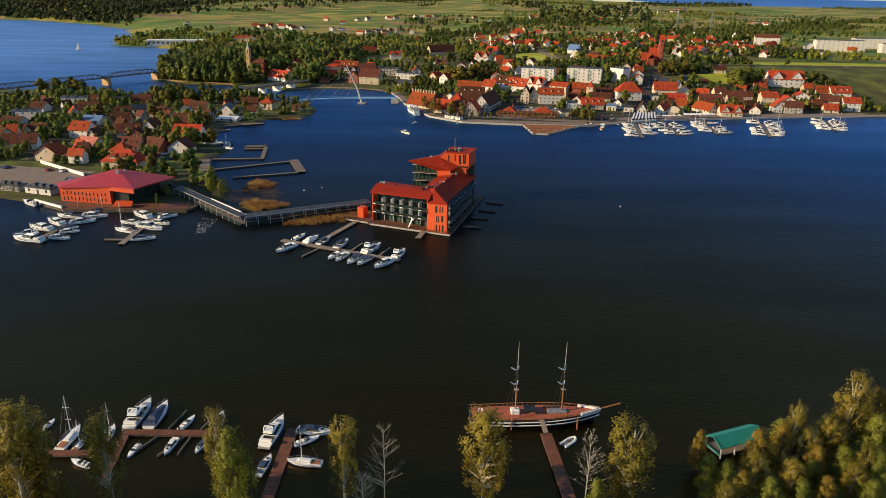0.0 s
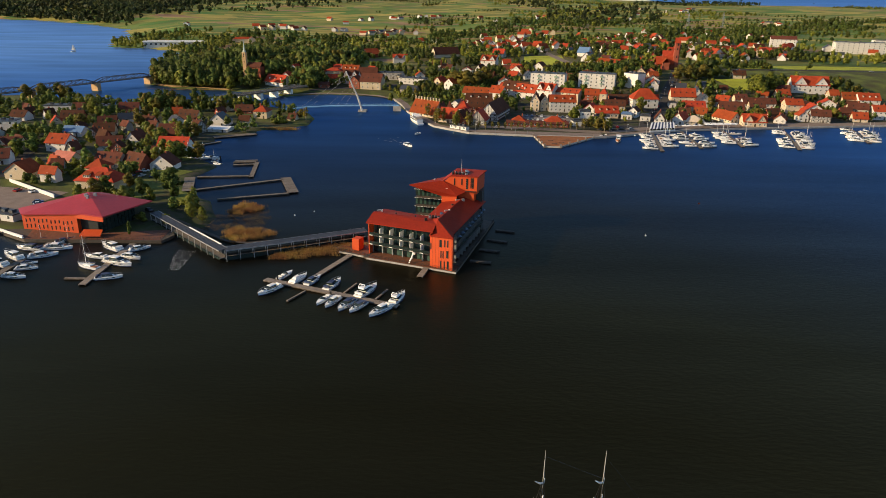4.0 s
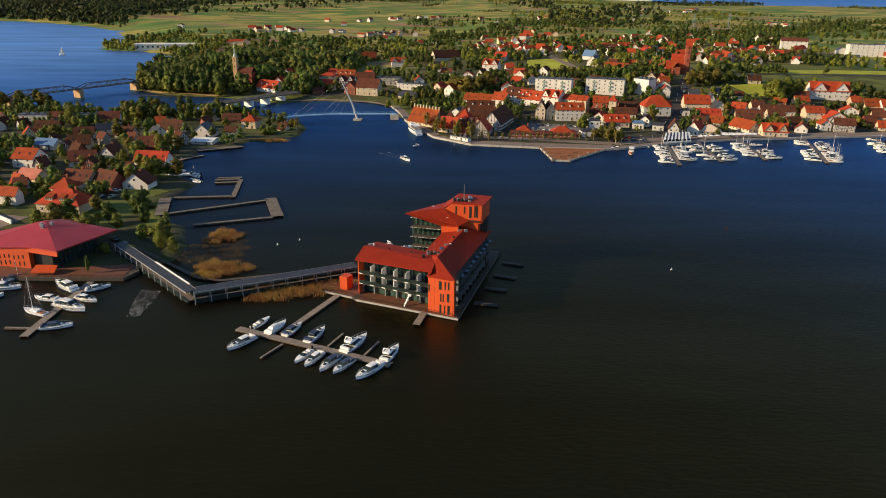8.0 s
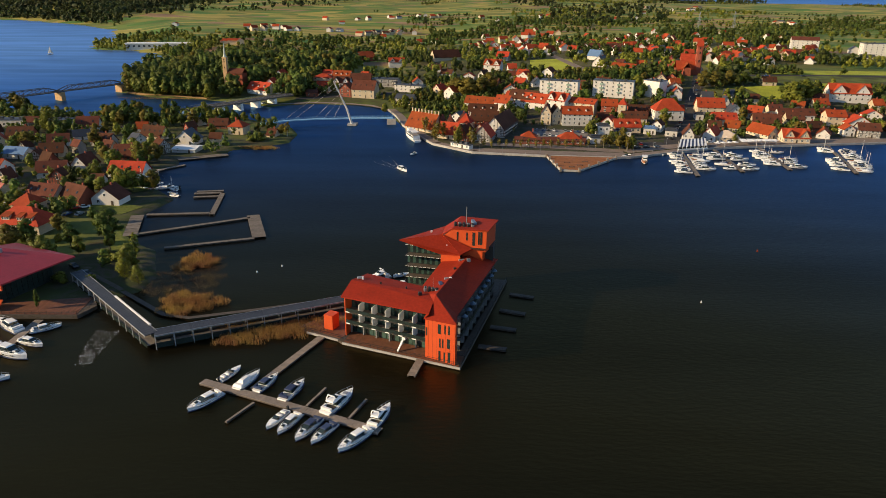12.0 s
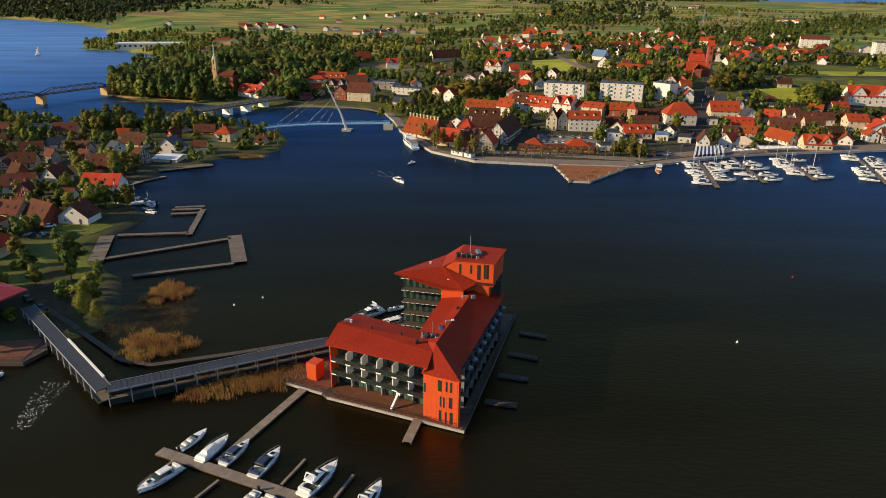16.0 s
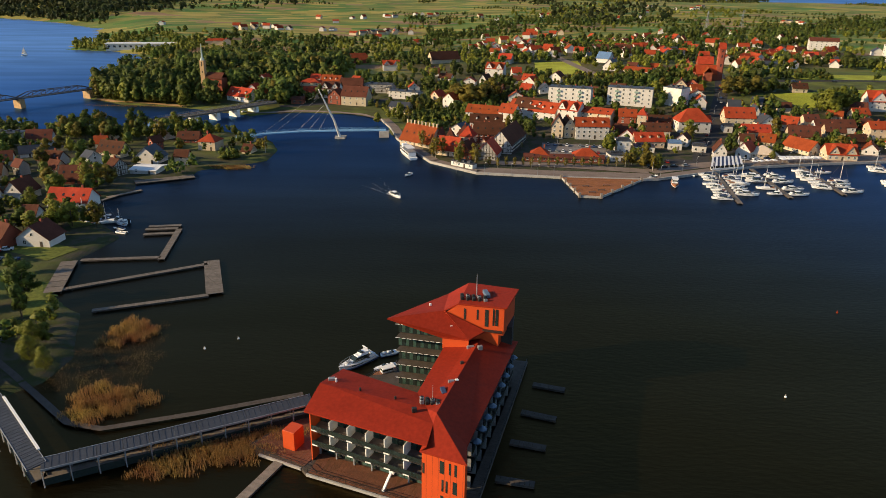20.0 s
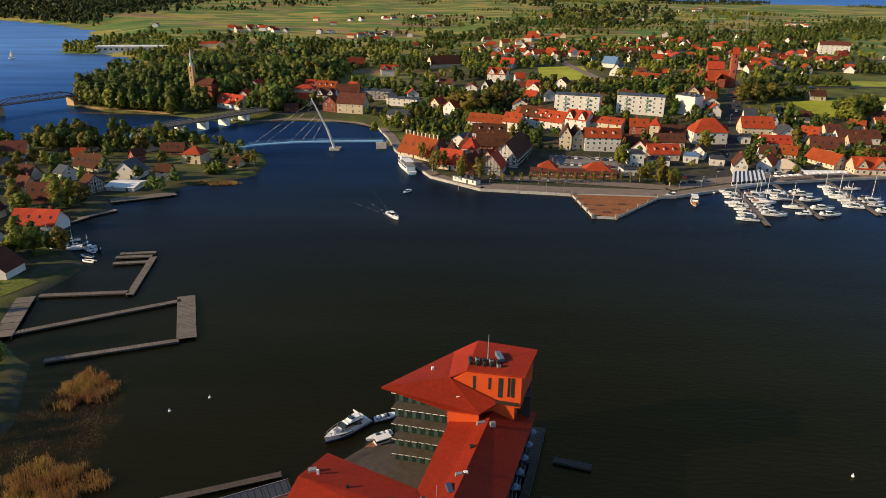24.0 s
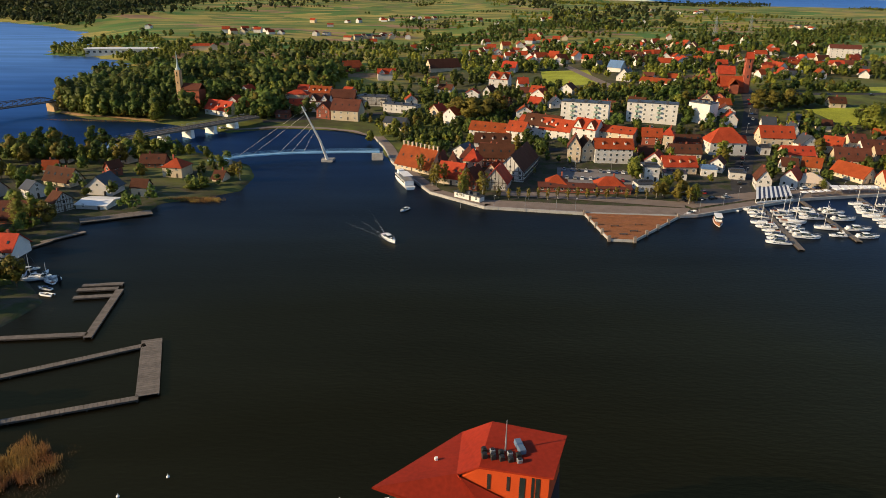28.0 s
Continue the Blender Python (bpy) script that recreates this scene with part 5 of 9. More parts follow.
house(750.7, 1429.5, 35, 16.9, 9.2, 4.5, 2.5, "WD", "g")
house(756.0, 1489.6, 20, 40.1, 9.7, 3.5, 2.5, "GD", "g")
house(-531.2, 1259.9, 20, 15.6, 9.9, 4.5, 2.5, "WD", "f")
house(-326.8, 898.0, 10, 17.5, 8.3, 4.5, 2.5, "GD", "g")
house(-312.3, 888.0, 10, 19.0, 8.9, 5.5, 2.5, "GD", "g")
house(-300.2, 885.5, 35, 16.4, 9.8, 5.5, 2.5, "GD", "g")
house(-351.0, 1261.9, 35, 27.1, 9.2, 4.5, 3.5, "CN", "g")
house(-325.8, 1221.8, -5, 18.0, 9.6, 5.5, 4, "WN", "g")
house(-316.7, 1247.7, -15, 15.4, 9.6, 3.5, 3.5, "WR", "f")
house(-371.5, 1188.8, 10, 19.7, 9.2, 5.5, 4.5, "WN", "f")
house(-343.7, 1158.1, -25, 28.6, 9, 5.5, 4, "CN", "g")
house(-289.8, 1195.2, -25, 29.8, 9.1, 3.5, 4, "WN", "g")
house(43.3, 857.3, -15, 10.9, 9.7, 3.5, 5, "CR", "g")
house(61.2, 910.4, -5, 11.6, 9.4, 5.5, 4, "WR", "g")
house(57.9, 747.8, 10, 11.3, 8.7, 5.5, 4.5, "WN", "g")
house(78.2, 816.5, -15, 11.7, 8.1, 3.5, 4, "WR", "g")
house(104.3, 962.9, 20, 10.9, 9, 4.5, 4, "WR", "f")
house(86.6, 770.2, -5, 10.5, 8.3, 4.5, 4, "WR", "g")
house(128.4, 1030.8, 20, 10.9, 9.4, 4.5, 4, "WR", "g")
house(110.4, 856.3, 20, 11.2, 9.3, 4.5, 5, "WR", "f")
house(98.9, 756.6, -5, 12.6, 8.1, 5.5, 4, "CR", "g")
house(100.2, 720.0, 20, 13.5, 8.9, 5.5, 4.5, "WR", "g")
house(140.1, 1104.1, -15, 13.1, 8.2, 4.5, 4.5, "WR", "g")
house(153.2, 1121.6, -15, 10.4, 9.2, 5.5, 4.5, "CR", "f")
house(147.1, 996.9, -15, 10.7, 9.8, 3.5, 4.5, "CR", "g")
house(167.2, 1036.4, -15, 10.6, 9.9, 4.5, 5, "WR", "g")
house(116.7, 733.8, -25, 10.5, 8, 5.5, 4.5, "CR", "g")
house(117.7, 694.9, 35, 13.3, 9.4, 4.5, 5, "CR", "g")
house(160.0, 877.0, 35, 10.9, 8.8, 3.5, 5, "WR", "g")
house(141.6, 732.5, 10, 10.4, 9.9, 4.5, 4.5, "WR", "f")
house(147.0, 698.7, -25, 12.1, 9.3, 4.5, 4, "CR", "g")
house(209.8, 858.2, -25, 11.6, 9.2, 3.5, 4, "WR", "g")
house(225.6, 879.1, 10, 12.4, 9.3, 3.5, 4.5, "WR", "f")
house(202.4, 747.3, 10, 10.2, 9.6, 4.5, 4.5, "WR", "g")
house(257.8, 931.7, -5, 12.4, 9.4, 3.5, 4.5, "WR", "g")
house(198.7, 705.7, -25, 12.0, 8.6, 4.5, 4.5, "WR", "f")
house(221.8, 742.9, -5, 10.9, 8.5, 5.5, 4.5, "WN", "f")
house(284.1, 984.8, -15, 12.5, 8.3, 3.5, 4.5, "WN", "f")
house(300.1, 984.3, 20, 12.0, 9.3, 3.5, 5, "WN", "g")
house(253.0, 810.0, -5, 13.2, 8.6, 4.5, 5, "WR", "g")
house(263.4, 810.9, 10, 11.7, 8.6, 5.5, 4.5, "WN", "g")
house(228.8, 705.1, -15, 12.0, 9.8, 5.5, 5, "WR", "f")
house(311.7, 932.3, -25, 11.8, 9.1, 3.5, 5, "CR", "f")
house(242.9, 688.8, 10, 10.4, 10, 4.5, 4, "WR", "f")
house(327.1, 932.4, 35, 11.4, 9, 5.5, 4.5, "CR", "g")
house(327.1, 903.7, -15, 13.1, 9.7, 4.5, 5, "CR", "g")
house(307.9, 824.3, 10, 13.3, 8.6, 3.5, 4, "WR", "g")
house(293.0, 762.4, 10, 12.9, 8.5, 4.5, 4, "WR", "g")
house(366.1, 870.5, -15, 13.5, 9.3, 4.5, 4, "WR", "f")
house(405.4, 848.9, 10, 12.9, 8.7, 5.5, 5, "WR", "f")
house(357.2, 770.6, -5, 14.0, 9.4, 5.5, 4, "WR", "g")
house(316.3, 645.8, 10, 12.9, 9.4, 3.5, 5, "WR", "f")
house(295.2, 618.0, 20, 12.7, 9.7, 5.5, 4, "CR", "g")
house(342.0, 676.9, 20, 10.7, 8.5, 3.5, 5, "CR", "g")
house(363.6, 708.7, 35, 11.8, 9.2, 3.5, 4, "WR", "g")
house(375.8, 710.4, 10, 11.0, 8.8, 5.5, 4.5, "WR", "f")
house(294.5, 581.7, -5, 10.3, 9.6, 3.5, 5, "CR", "f")
house(398.7, 714.2, 10, 13.8, 8.7, 4.5, 5, "CN", "g")
house(379.8, 651.3, -15, 12.5, 8.6, 5.5, 4, "WR", "g")
house(407.3, 681.8, -15, 13.0, 8.2, 3.5, 4, "WN", "g")
house(456.3, 751.9, 35, 10.4, 9, 4.5, 4, "WR", "f")
house(62.4, 1050.9, 35, 11.2, 9.5, 4.5, 4, "WN", "g")
house(82.7, 941.9, 20, 13.2, 8.4, 5.5, 4.5, "CR", "f")
house(187.0, 1078.8, 10, 12.9, 8.3, 4.5, 4, "CR", "g")
house(210.1, 941.5, 35, 14.0, 8.5, 5.5, 5, "WR", "g")
house(348.3, 1074.3, 10, 10.5, 8.4, 5.5, 4, "WR", "g")
house(388.6, 983.5, 20, 10.5, 9.3, 4.5, 4.5, "WR", "f")
house(438.9, 1007.4, 20, 10.0, 8.7, 5.5, 5, "WN", "g")
house(480.9, 940.5, -25, 11.3, 8.1, 4.5, 5, "WN", "g")
house(481.6, 896.2, -5, 13.1, 9.6, 4.5, 5, "WN", "f")


# ---- churches ----
def west_church():
    x, y = -194.0, 463.0
    z = 16.7
    T = thing("white_church", "ochre church tower with a thin green copper spire", "church", pose(x, y, z, 0, 0, -12))
    bm = bmesh.new()
    bm_box(bm, -1.75, 1.75, -1.75, 1.75, -8, 14.2)
    for zz in (4.0, 9.0, 14.2):
        bm_box(bm, -1.95, 1.95, -1.95, 1.95, zz, zz + 0.4)
    tower = part("tower", bm, WALL_OCHRE, T)
    bm = bmesh.new()
    bm_tube(bm, [(0, 0, 14.6), (0, 0, 15.6), (0, 0, 17.0), (0, 0, 27.8)], [1.7, 1.5, 0.8, 0.06], 8)
    part("spire", bm, GREEN_COPPER, tower)
    for zz in (5.2, 10.2, 12.0):
        share("window_pane", PANE_ME, T, scaled(pose(0, -1.77, zz), 0.9, 1, 1.7))
        share("window_pane", PANE_ME, T, scaled(pose(-1.77, 0, zz, 0, 0, -90), 0.9, 1, 1.7))
    bm = bmesh.new()
    bm_box(bm, 2.0, 16, -2, 7, -8, 1.5)
    part("nave", bm, WALL_BRICK, T)
    bm = bmesh.new()
    for s in (-1, 1):
        pts = [(2.0, 2.5 + s * 5.2, 1.3), (16.4, 2.5 + s * 5.2, 1.3), (16.4, 2.5, 5.6), (2.0, 2.5, 5.6)]
        bm_sheet(bm, pts if s < 0 else pts[::-1], 0.25)
    part("nave_roof", bm, ROOF_BROWN, T)
    SITES.append((x + 8, y, 9))


def brick_church():
    x, y = 216.5, 473.0
    z = 21.5
    T = thing("brick_church", "red-brick church with a tall slender tower", "church", pose(x, y, z, 0, 0, -8))
    bm = bmesh.new()
    bm_prism(bm, [(-2.4, -2.4), (2.4, -2.4), (2.4, 2.4), (-2.4, 2.4)], -4, 24)
    bm_box(bm, -1.6, 1.6, -2.9, -2.3, -4, 22)
    tower = part("tower", bm, WALL_BRICK, T)
    bm = bmesh.new()
    gable_roof(bm, 4.8, 4.8, 24, 4.2, 0.3, True)
    part("tower_roof", bm, ROOF_RED, tower)
    for zz in (10, 17, 21):
        share("window_pane", PANE_ME, T, scaled(pose(0, -2.95, zz), 1.0, 1, 2.4))
        share("window_pane", PANE_ME, T, scaled(pose(-2.42, 0, zz, 0, 0, -90), 1.0, 1, 2.4))
    bm = bmesh.new()
    bm_box(bm, -18, -2.4, -5, 8, -4, 4.5)
    part("nave", bm, WALL_BRICK, T)
    bm = bmesh.new()
    for s in (-1, 1):
        pts = [(-18.6, 1.5 + s * 7.3, 4.2), (-2.4, 1.5 + s * 7.3, 4.2), (-2.4, 1.5, 11), (-18.6, 1.5, 11)]
        bm_sheet(bm, pts if s < 0 else pts[::-1], 0.25)
    part("nave_roof", bm, ROOF_RED, T)
    bm = bmesh.new()
    bm_prism(bm, [(-13, -10), (-7, -10), (-7, -5), (-13, -5)], -4, 6)
    part("front_wing", bm, WALL_BRICK, T)
    bm = bmesh.new()
    for s in (-1, 1):
        pts = [(-10 + s * 3.6, -10.6, 5.6), (-10, -10.6, 10), (-10, -1, 10), (-10 + s * 3.6, -1, 5.6)]
        bm_sheet(bm, pts if s < 0 else pts[::-1], 0.25)
    bmesh.ops.recalc_face_normals(bm, faces=bm.faces[:])
    part("front_wing_roof", bm, ROOF_RED, T)
    SITES.append((x - 8, y, 16))


west_church()
brick_church()


def clear_of_sites(X, Y, extra=2.0):
    ok = np.ones(len(X), bool)
    for sx, sy, r in SITES:
        ok &= (X - sx) ** 2 + (Y - sy) ** 2 > (r + extra) ** 2
    return ok


def off_roads(X, Y):
    """Keep the streets, car parks and open greens free."""
    ok = np.ones(len(X), bool)
    lines = ([(-128, 430), (-60, 452), (-20, 462)], [(132, 262), (170, 350), (200, 420), (240, 540)], [(20, 262), (100, 247), (165, 274), (330, 300)], [(118, 690), (125, 540), (128, 500)], [(250, 470), (450, 470), (560, 470)], [(-197, 332), (-230, 240), (-215, 110)], [(52, 296), (90, 290)], [(-232, 82), (-174, 70)])
    wide = (8, 9, 10, 8, 9, 7, 18, 22)
    for line, w in zip(lines, wide):
        for (x0, y0), (x1, y1) in zip(line, line[1:]):
            dx, dy = x1 - x0, y1 - y0
            s = np.clip(((X - x0) * dx + (Y - y0) * dy) / (dx * dx + dy * dy), 0, 1)
            ok &= np.hypot(X - x0 - s * dx, Y - y0 - s * dy) > w
    for cx, cy, rx, ry in ((103, 560, 26, 75), (330, 450, 95, 26), (250, 405, 34, 22), (420, 500, 110, 26), (-130, 110, 26, 40), (10, 275, 40, 30), (-195, 445, 7, 16), (-420, 1500, 330, 420), (-150, 1120, 120, 110), (1150, 2350, 650, 450)):
        ok &= ((X - cx) / rx) ** 2 + ((Y - cy) / ry) ** 2 > 1
    return ok


def on_land(X, Y, inset):
    return np.maximum(np.maximum(inland(X, Y, SHORE_WEST), inland(X, Y, SHORE_NORTH)), inland(X, Y, SHORE_SOUTH)) > inset


def infill(count, box, looks, seed, small=1.0):
    """Lesser houses and sheds that fill the plots between the main ones."""
    r = random.Random(seed)
    x0, x1, y0, y1 = box
    tries = 0
    while count and tries < 4000:
        tries += 1
        x, y = r.uniform(x0, x1), r.uniform(y0, y1)
        w, d = r.uniform(7, 12) * small, r.uniform(6, 8.5) * small
        P = np.array([x]), np.array([y])
        if any(math.hypot(x - sx, y - sy) < sr + w * 0.55 for sx, sy, sr in SITES) or not off_roads(*P)[0] or not on_land(*P, 12):
            continue
        house(round(x, 1), round(y, 1), r.choice((-30, -20, -12, -4, 8, 60)), round(w, 1), round(d, 1), r.choice((2.8, 3.2, 4.5)), r.choice((2.8, 3.4, 4.0)), r.choice(looks), r.choice("gfg"))
        count -= 1


infill(36, (5, 330, 292, 440), ("CN", "WN", "CR", "WD", "BN", "WR"), 1)
infill(20, (40, 420, 500, 760), ("WR", "WR", "CR", "WN", "WD", "BR"), 2)
infill(10, (-120, 60, 430, 560), ("WR", "CR", "BN", "WN"), 3)
infill(34, (-330, -118, 95, 300), ("WN", "CN", "GN", "BN", "WD", "CN", "WR"), 4, 0.72)
infill(14, (430, 760, 560, 900), ("WD", "WN", "CR"), 5, 1.3)


def far_houses():
    """The farmsteads and suburbs too far off to tell apart, in one sheet."""
    bm = bmesh.new()
    mats = [WALL_WHITE, WALL_CREAM, ROOF_RED, ROOF_BROWN, GREY_ROOF]
    for x, y, z, rot, w, d, h, rh, wall, roof in FAR_HOUSES:
        m = pose(x, y, z, 0, 0, rot)
        n0, f0 = len(bm.verts), len(bm.faces)
        prof = [(-d / 2, -4), (d / 2, -4), (d / 2, h), (0, h + rh), (-d / 2, h)]
        ends = [[bm.verts.new(m @ Vector((s * w / 2, p, q))) for p, q in prof] for s in (-1, 1)]
        fs = [bm.faces.new(ends[0]), bm.faces.new(ends[1][::-1])]
        for i in range(5):
            fs.append(bm.faces.new([ends[1][i], ends[0][i], ends[0][(i + 1) % 5], ends[1][(i + 1) % 5]][::-1]))
        for f in fs:
            f.material_index = 0 if wall == "W" else 1
        k = 2 if roof == "R" else 3 if roof == "N" else 4
        for s in (-1, 1):
            a, b = m @ Vector((-w / 2 - 0.5, s * (d / 2 + 0.5), h - 0.2)), m @ Vector((w / 2 + 0.5, s * (d / 2 + 0.5), h - 0.2))
            c, e = m @ Vector((w / 2 + 0.5, 0, h + rh + 0.25)), m @ Vector((-w / 2 - 0.5, 0, h + rh + 0.25))
            pts = [a, b, c, e] if s < 0 else [e, c, b, a]
            bm.faces.new([bm.verts.new(p) for p in pts]).material_index = k
    ob = part("far_houses", bm, mats)
    tagged(ob, "distant white houses with red and grey roofs among trees", "houses", kind="stuff")


far_houses()


# ---- waterfront structures ----
def pavilion():
    T = thing("lakeside_pavilion", "orange hall with a folded crimson metal roof on the quay", "pavilion")
    z0 = 0.9
    a, b, c, d = (-128.5, 29.5), (-121.5, 50.5), (-150, 61), (-163, 37)
    bm = bmesh.new()
    bm_prism(bm, [(-131.5, 31.2), (-125.5, 49.5), (-149, 58.5), (-161, 38.2)], z0 - 2, [7.6, 6.6, 6.4, 6.6])
    part("wall", bm, DARK_STEEL, T)
    R1, R2, R3, R4, R5 = (-127.0, 26.6, 9.2), (-120.0, 53.5, 7.4), (-146, 66, 7.0), (-167, 42.5, 6.9), (-161.5, 34.5, 7.2)
    TOP = (-143, 50, 11.6)
    ROOT = (-137, 30.5, 9.0)
    for pts in ((R1, R2, TOP), (R2, R3, TOP), (R3, R4, TOP), (R4, R5, TOP), (R5, ROOT, TOP), (ROOT, R1, TOP)):
        bm = bmesh.new()
        bm_sheet(bm, pts, 0.45)
        part("roof_facet", bm, MAROON, T)
    # orange front flush with the roof edge, with slit windows
    f0, f1 = Vector((-161.8, 35.4)), Vector((-139.0, 31.2))
    fw = (f1 - f0).normalized()
    bm = bmesh.new()
    bm_prism(bm, [tuple(f0), tuple(f1), (-138, 36), (-158, 43)], z0 - 2, [6.7, 8.5, 8.4, 6.6])
    part("front_wall", bm, ORANGE, T, "tall orange panelled wall")
    bm = bmesh.new()
    bm_prism(bm, [(-139.0, 31.2), (-127.4, 27.2), (-127.6, 28.2), (-138.6, 32.4)], 6.9, [8.5, 8.7, 8.7, 8.5])
    part("fascia", bm, ORANGE, T, "slanting orange fascia panel")
    for i in range(12):
        p = f0 + fw * (1.6 + i * 1.75)
        for zz, hh in ((1.6, 1.5), (4.0, 1.3)):
            ob = part("window_pane", box_bm(-0.24, 0.24, -0.05, 0.1, 0, hh), GLASS, T)
            ob.matrix_basis = Matrix.Translation((p.x, p.y, zz + (i % 3) * 0.2)) @ Matrix.Rotation(math.atan2(fw.y, fw.x), 4, "Z")
    for i in range(9):
        x, y = lerp((-138, 32.9), (-131.8, 31.4), (i + 0.5) / 9)
        ob = part("window_pane", box_bm(-0.32, 0.32, -0.1, 0.1, 0, 4.6), GLASS, T)
        ob.matrix_basis = pose(x, y, 1.4, 0, 0, -13)
    for i in range(10):
        x, y = lerp((-131.2, 31.6), (-125.5, 49.0), (i + 0.5) / 10)
        ob = part("window_pane", box_bm(-0.8, 0.8, -0.12, 0.12, 0, 4.4), GLASS, T)
        ob.matrix_basis = pose(x, y, 1.4, 0, 0, 72)
    bm = bmesh.new()
    bm_sheet(bm, [(-136, 25.5, 2.2), (-128.5, 25.8, 2.2), (-129, 29.2, 3.4), (-136, 29.2, 3.4)], 0.35)
    part("entrance_canopy", bm, ORANGE, T)
    for x, y in ((-142, 46), (-140.5, 44), (-139, 47)):
        ob = part("roof_vent", box_bm(-0.5, 0.5, -0.5, 0.5, -0.5, 0.9, 0.05), GREY_STEEL, T)
        ob.matrix_basis = pose(x, y, 11.2)
    # quay terrace of boards
    Q = thing("quay_terrace", "brown timber quay terrace before the pavilion", "terrace", kind="structure")
    bm = bmesh.new()
    bm_prism(bm, [(-172, 33.5), (-155, 23.5), (-130, 24), (-106, 24.5), (-103.5, 31), (-107, 37), (-127, 33), (-160, 36)], -1.5, 1.1)
    part("quay_wall", bm, DARK_WOOD, Q)
    planks("deck_board", ((-133, 24.4), (-106.4, 24.9), (-107, 36.5), (-133, 31)), 1.2, 40, DECK_WOOD, Q)
    planks("deck_board", ((-155, 24), (-134, 24.5), (-134, 30.5), (-158, 34.5)), 1.2, 26, DECK_WOOD, Q)
    railing("railing", [(-133, 24.3), (-106.2, 24.8), (-103.8, 31)], 1.2, Q)


def covered_walkway():
    T = thing("covered_walkway", "dark roofed footbridge on posts over the water", "footbridge")
    segs = (((-117.5, 49.5), (-78.0, 9.0)), ((-78.0, 9.0), (-32.5, 31.5)))
    for k, (a, b) in enumerate(segs):
        a, b = Vector(a), Vector(b)
        w = (b - a).normalized()
        n = Vector((-w.y, w.x))
        L = (b - a).length
        m = int(L / 4.4)

        off, half = (-0.7, 0.62) if k == 0 else (0.0, 0.66)

        def q(s, t):
            p = a + w * s + n * (off + t * half)
            return (p.x, p.y)

        for i in range(m):
            s0, s1 = L * i / m, L * (i + 1) / m
            bm = bmesh.new()
            bm_prism(bm, [q(s0, -2.6), q(s1 - 0.06, -2.6), q(s1 - 0.06, 2.6), q(s0, 2.6)], 3.9, [4.05, 4.05, 4.3, 4.3])
            for k2 in range(4):
                sm = s0 + (s1 - s0) * (k2 + 0.5) / 4
                bm_bar(bm, (*q(sm, -2.58), 4.07), (*q(sm, 2.58), 4.32), 0.07)
            part("roof_panel", bm, GREY_ROOF, T)
            bm = bmesh.new()
            bm_prism(bm, [q(s0, -2.2), q(s1, -2.2), q(s1, 2.2), q(s0, 2.2)], 1.0, 1.2)
            part("floor_panel", bm, GREY_WOOD, T)
            for side in (-2.3, 2.3):
                bm = bmesh.new()
                x, y = q(s0 + 0.1, side)
                bm_box(bm, x - 0.1, x + 0.1, y - 0.1, y + 0.1, -1.8, 3.95)
                part("post", bm, WALL_GREY if k == 0 else GREY_STEEL, T)
                bm = bmesh.new()
                bm_prism(bm, [q(s0 + 0.2, side - 0.03), q(s1 - 0.2, side - 0.03), q(s1 - 0.2, side + 0.03), q(s0 + 0.2, side + 0.03)], 0.4, 1.9 if k else 1.5)
                part("side_panel", bm, GLASS if side < 0 else DARK_STEEL, T)
        bm = bmesh.new()
        bm_prism(bm, [q(0, -2.72), q(L, -2.72), q(L, -2.55), q(0, -2.55)], 3.75, 4.15)
        bm_prism(bm, [q(0, 2.55), q(L, 2.55), q(L, 2.72), q(0, 2.72)], 4.05, 4.4)
        part("fascia", bm, GREY_STEEL, T, "pale steel roof edge")
    bm = bmesh.new()
    bm_bar(bm, (-97.5, 30.5, 4.4), (-80.5, 13.0, 4.4), 0.5, 0.3)
    part("skylight", bm, WHITE, T)


def pier(name, label, strokes, material=GREY_WOOD, z=0.75, board=0.9, joined=False):
    """A pier of plank runs: each stroke is start, end and width."""
    T = thing(name, label, "pier", group="piers")
    for a, b, w in strokes:
        a, b = Vector(a), Vector(b)
        way = (b - a).normalized()
        n = Vector((-way.y, way.x)) * w / 2
        L = (b - a).length
        k = max(2, min(60, int(L / board)))
        quad = ((a - n), (b - n), (b + n), (a + n))
        if joined:
            bm = bmesh.new()
            for i in range(k):
                s0, s1 = i / k, (i + 0.94) / k
                bm_prism(bm, [tuple(quad[0].lerp(quad[1], s0)), tuple(quad[0].lerp(quad[1], s1)), tuple(quad[3].lerp(quad[2], s1)), tuple(quad[3].lerp(quad[2], s0))], z - 0.12, z)
            tagged(part("planking", bm, material, T), "weathered jetty planking", kind="stuff")
        else:
            planks("plank", [(p.x, p.y) for p in quad], z, k, material, T, 0.12, 0.06)
        bm = bmesh.new()
        for i in range(int(L / 5) + 1):
            for s in (-0.85, 0.85):
                p = a + way * min(i * 5 + 0.3, L - 0.3) + n * s
                bm_tube(bm, [(p.x, p.y, -1.9), (p.x, p.y, z - 0.12)], [0.16, 0.16], 6)
        for s in (-0.9, 0.9):
            p, q = a + n * s, b + n * s
            bm_bar(bm, (p.x, p.y, z - 0.3), (q.x, q.y, z - 0.3), 0.25, 0.3)
        part("understructure", bm, DARK_WOOD, T, "dark timber piles and beams")
    return T


